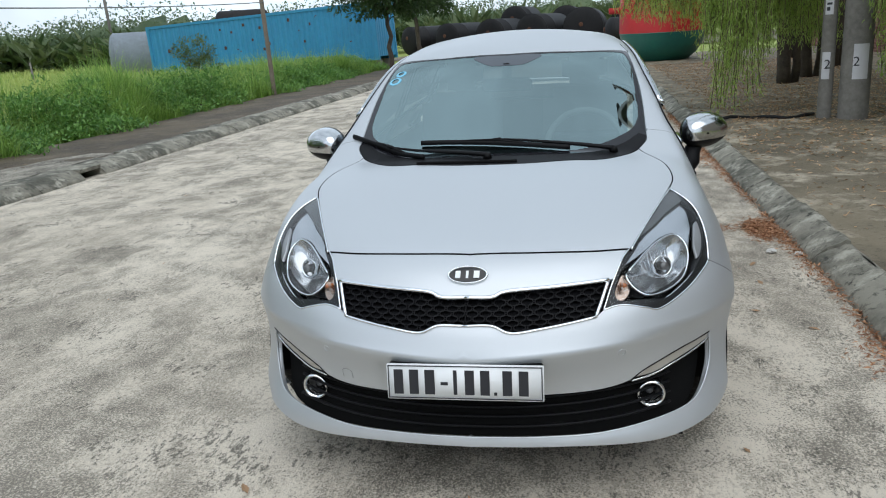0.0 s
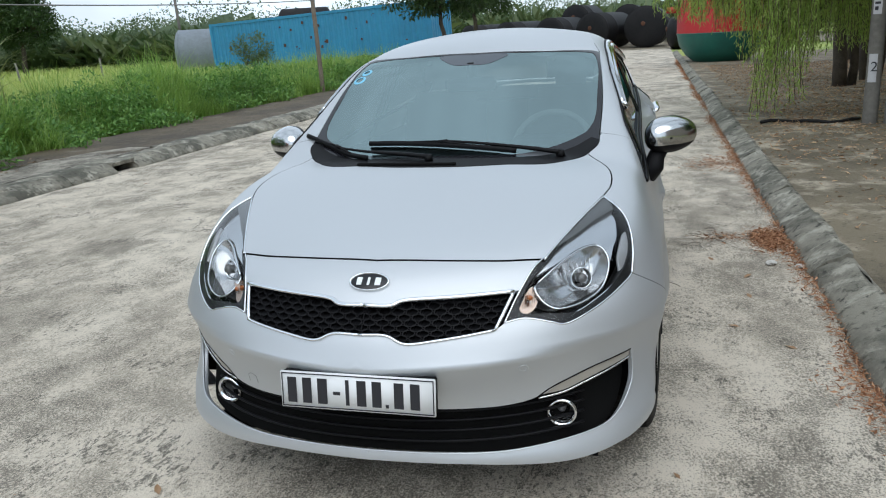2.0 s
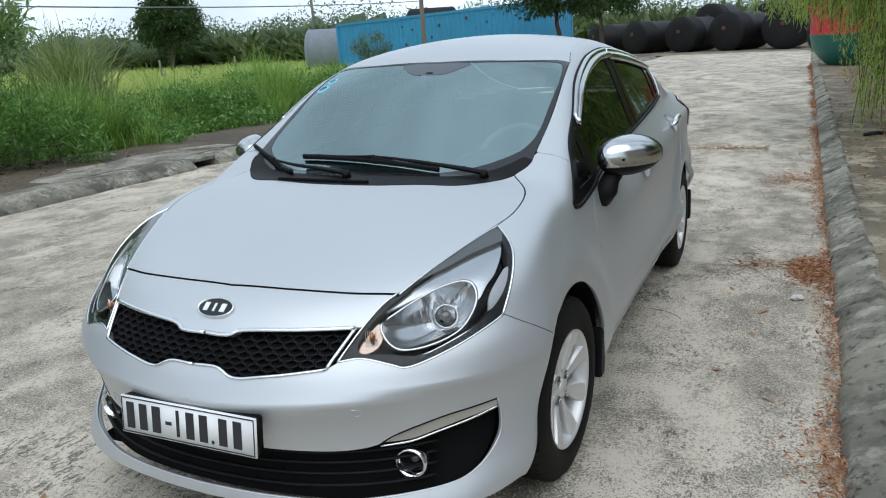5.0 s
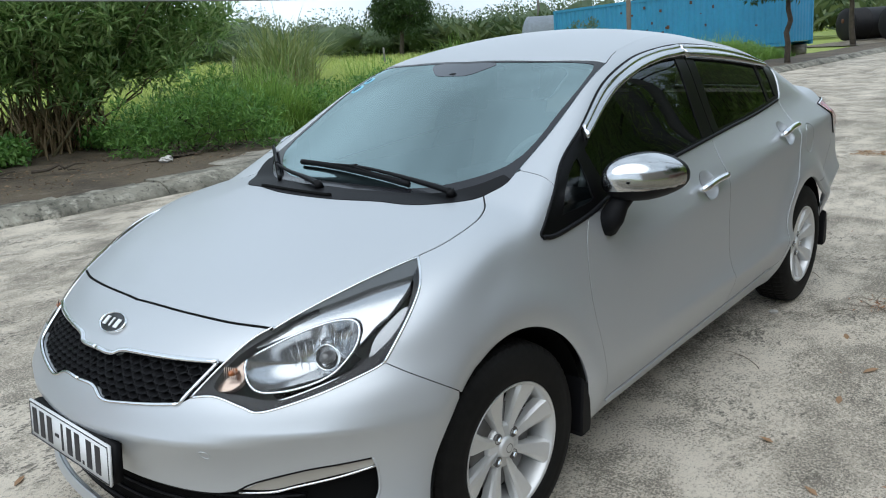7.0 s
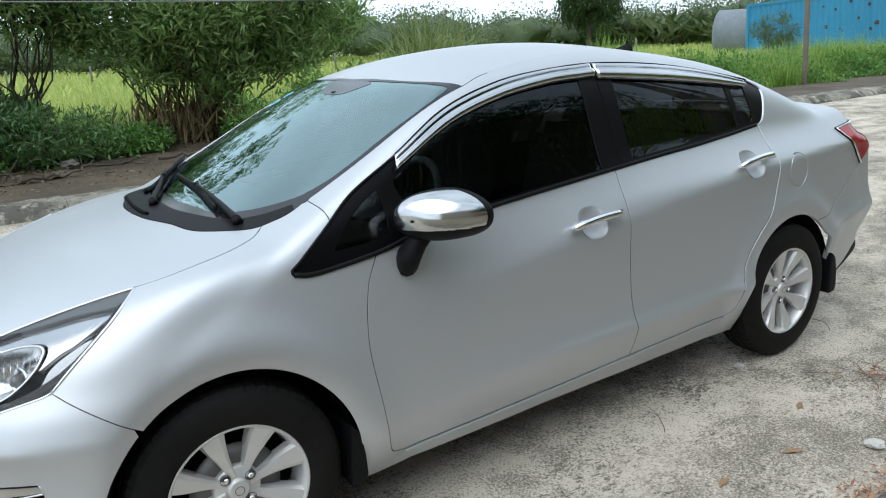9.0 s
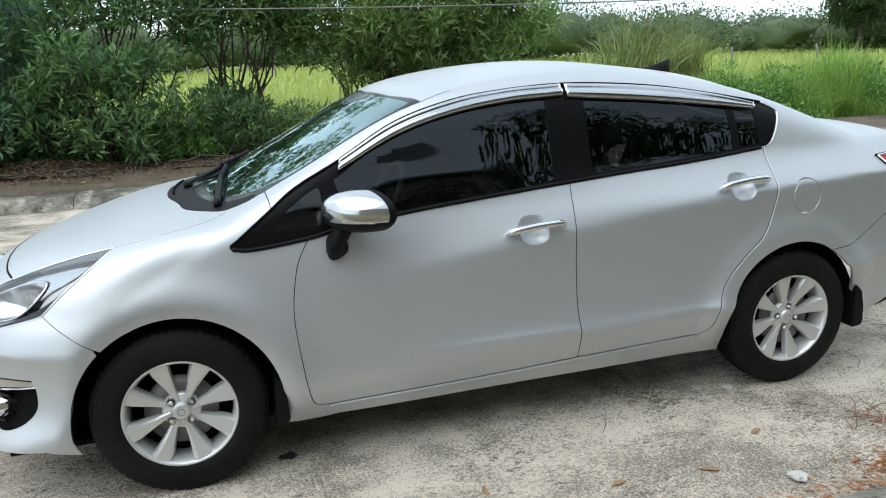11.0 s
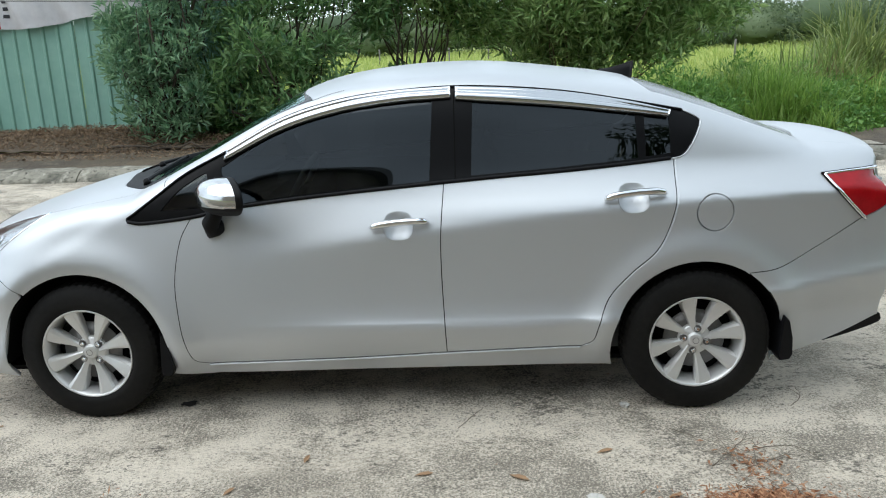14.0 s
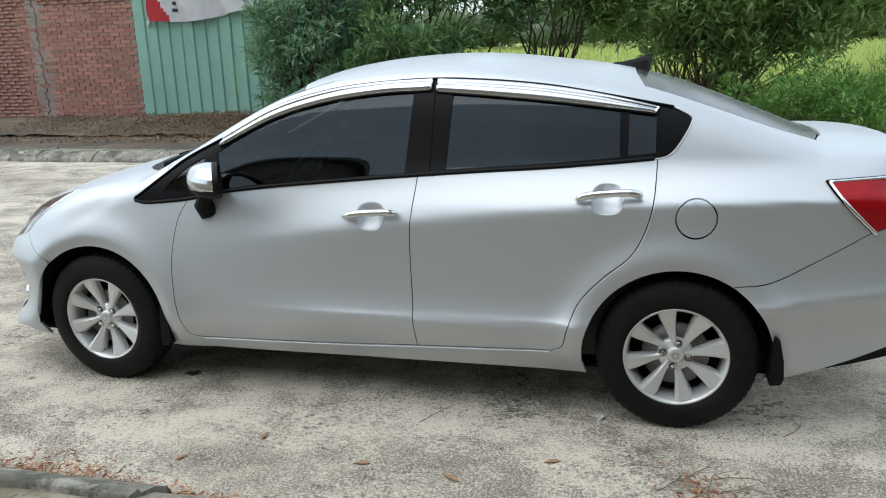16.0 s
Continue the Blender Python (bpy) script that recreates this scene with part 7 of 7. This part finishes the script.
n = 42000
y = rng.uniform(-3, 30, n)
amount = np.array([max(0, .36 + .6 * noise.noise(Vector((0, q * 1.1, 3.3))) + .45 * math.exp(-((q - 2.62) / .38) ** 2) + .4 * math.exp(-((q - .3) / .4) ** 2)) for q in y])
keep = rng.uniform(0, 1, n) < amount
x = 1.695 - np.abs(rng.normal(size=n)) * (.022 + .062 * amount)
p = np.stack([x, y, rng.uniform(.004, .034, n)], 1)[keep]
litter("kerb_leaves", p, .031, DRY, "rust-brown dry leaves drifted along the kerb", .3)
p = np.stack([rng.uniform(-.15, 1.15, 700), 7.66 + rng.normal(size=700) * .07, rng.uniform(.004, .03, 700)], 1)
litter("road_debris", p, .045, LITTER, "thin drift of dead leaves and earth across the road", .2)
p = np.stack([1.42 + rng.normal(size=500) * .13, 5.6 + rng.normal(size=500) * .22, rng.uniform(.004, .022, 500)], 1)
litter("leaf_patch", p, .036, DRY, "loose patch of dry leaves near the kerb", .13)
p = scatter(110, -5.4, 1.6, -3, 12)
p[:, 2] = .006
litter("road_leaves", p, .032, DRY, "a few scattered dry leaves on the road")
p = np.vstack([scatter(3500, 1.9, 8.5, 3, 24), scatter(18000, 2.3, 6.5, 7.5, 22), scatter(1500, 1.9, 4.5, 5, 10), scatter(1500, 1.95, 5.5, 2, 13)])
p[:, 2] = .125
litter("pavement_leaves", p, .058, LITTER, "fallen brown leaves over the pavement")
q = rng.normal(size=(3300, 2))
pile = np.exp(-(q ** 2).sum(1) / 1.6)
p = np.stack([1.565 + q[:, 0] * .056, 2.62 + q[:, 1] * .125, .005 + .036 * pile * rng.uniform(0, 1, 3300)], 1)
tail_ = np.stack([1.29 + rng.normal(size=190) * .075, 2.67 + rng.normal(size=190) * .055, rng.uniform(.004, .009, 190)], 1)
litter("leaf_drift", np.vstack([p[p[:, 0] < 1.70], tail_]), .029, DRY, "compact drift of curled dry leaves and twigs on the road", .28)
heap = lambda x, y: .20 * math.exp(-((x + 8.3) / .5) ** 2 - ((y + 4.6) / 1.5) ** 2) + .10 * math.exp(-((x + 8.0) / .4) ** 2 - ((y + 1.5) / 1.2) ** 2)
p = np.vstack([scatter(6500, -9.3, -6.7, -9, -1), np.stack([-8.25 + rng.normal(size=9000) * .48, -4.4 + rng.normal(size=9000) * 1.3, np.zeros(9000)], 1), np.stack([-8.0 + rng.normal(size=3000) * .35, -1.4 + rng.normal(size=3000) * 1.1, np.zeros(3000)], 1)])
p = p[(p[:, 0] < -6.5) & (p[:, 0] > -9.3)]
p[:, 2] = [.14 + float(mound(a, b)) * (-13 < a < -7.55) + heap(a, b) * rng.uniform(.2, 1) for a, b, _ in p]
litter("fence_litter", p, .06, MULCH, "dead leaves and rubbish heaped below the fence", .5)
p = np.stack([rng.uniform(-8.9, -6.6, 1300), rng.uniform(-1, 6, 1300), np.full(1300, .128)], 1)
litter("verge_litter", p, .055, MULCH, "dead leaves on the damp pavement")
twigs = []
for cx, cy, n, s in ((1.22, 2.64, 34, .075), (1.02, 2.42, 5, .10), (.9, 3.3, 4, .2), (1.35, 1.5, 4, .25), (1.45, 2.75, 12, .12)):
    for k in range(n):
        a, l = rng.uniform(0, np.pi), rng.uniform(.03, .10) if k % 7 else rng.uniform(.16, .28)
        q = np.array([cx + rng.normal() * s, cy + rng.normal() * s, .005])
        d = np.array([math.cos(a), math.sin(a), 0]) * l
        bow, kink, lift = np.array([-d[1], d[0], 0]) * rng.normal() * .16, rng.normal(size=(9, 3)) * [.012, .012, 0] * l, rng.uniform(.001, .012)
        line = [q + d * u + bow * math.sin(math.pi * u) + kink[j] + [0, 0, lift * math.sin(math.pi * u)] for j, u in enumerate(np.linspace(0, 1, 9))]
        thick = .0012 if k % 7 else .0022
        twigs.append(tube(line, list(np.linspace(thick, thick * .45, 9)), 5))
        if k % 7 == 0:
            fork = line[4] + d * .3 + np.array([-d[1], d[0], 0]) * rng.choice([-.28, .28])
            twigs.append(tube([line[4], line[4] * .5 + fork * .5 + [0, 0, .004], fork], [thick * .6, thick * .5, thick * .3], 5))
tagged(raw("twigs", *joined(*twigs), WOOD), "thin dry twigs on the concrete by the wheel", "twigs", kind="stuff")
for x, y, s, mt, lab in ((1.51, 2.05, .028, STONE, "small white stone among dry leaves"), (1.66, 1.99, .025, STONE, "small pale pebble by the kerb"), (.79, 2.29, .02, STONE, "crumpled white scrap on the road"), (-8.54, 1.17, .11, POLE, "grey broken stone on the verge"), (-7.3, 3.6, .08, STONE, "white scrap of paper on the pavement")):
    bm = bmesh.new()
    bmesh.ops.create_icosphere(bm, subdivisions=3, radius=s)
    for q in bm.verts:
        q.co = q.co * (1 + .55 * noise.noise(q.co * (1.5 / s) + Vector((x, y, 0))) + .22 * noise.noise(q.co * (4.5 / s) + Vector((y, x, 0))))
        q.co.z *= .5
    st = tagged(part("stone", bm, mt, smooth=False), lab, "stone")
    st.location = (x, y, s * .45 + (.12 if x < -6 or x > 1.7 else 0))
for x, y, a, s in ((-.80, -.77, 40, .034), (1.17, 2.14, 20, .036), (1.35, 1.80, -30, .042), (1.20, .99, 80, .03), (1.32, 1.45, 10, .036), (1.42, .75, 60, .03), (1.48, 2.33, 15, .03), (.9, -.4, 33, .02)):
    L = s
    v = [(0, -L, .0), (.33 * L, -.35 * L, .006), (.26 * L, .35 * L, .004), (.05 * L, L, .003), (-.24 * L, .45 * L, .007), (-.36 * L, -.25 * L, .003), (0, 0, .001)]
    lf = tagged(raw("dry_leaf", v, [(6, 0, 1), (6, 1, 2), (6, 2, 3), (6, 3, 4), (6, 4, 5), (6, 5, 0)], LITTER), "curled dry brown leaf lying on the concrete", "leaf", "single leaves on the road")
    lf.matrix_basis = pose(x, y, .003, 0, 0, a)
for k, (x, y, a, l) in enumerate(((-7.5, -2.6, 70, 1.1), (-7.7, -2.0, 95, .9), (-7.4, -1.4, 60, .8), (-7.9, -1.0, 110, 1.2), (-7.6, -3.3, 82, 1.0), (-7.8, .1, 75, .9), (-7.5, .8, 100, .7), (-8.0, 1.6, 85, .8), (-7.7, 2.4, 65, .6))):
    d = np.array([math.cos(radians(a)), math.sin(radians(a)), 0])
    q = np.array([x, y, .15 + .02 * (k % 3)])
    side = np.array([-d[1], d[0], .15])
    wood = joined(limb(q - d * l / 2, q + d * l / 2 + [0, 0, .04], .022, .008, .03), limb(q, q + d * l * .3 + side * l * .22, .010, .004, .02), limb(q + d * l * .15, q + d * l * .42 - side * l * .16, .008, .003, .02))
    tagged(raw("dead_branch", *wood, BARK, None, "", True), "dead brown branch lying on the littered verge", "branch", "dead branches on the verge")
spot = [(.70 + .026 * math.cos(a) * (1 + .25 * math.sin(3 * a) + .12 * math.sin(7 * a)), .355 + .042 * math.sin(a) * (1 + .2 * math.cos(2 * a) + .1 * math.cos(5 * a)), .0045) for a in np.linspace(0, 2 * np.pi, 40)[:-1]]
tagged(raw("oil_spot", spot, [tuple(range(39))], OIL), "small dark oil spot on the road", "stain")
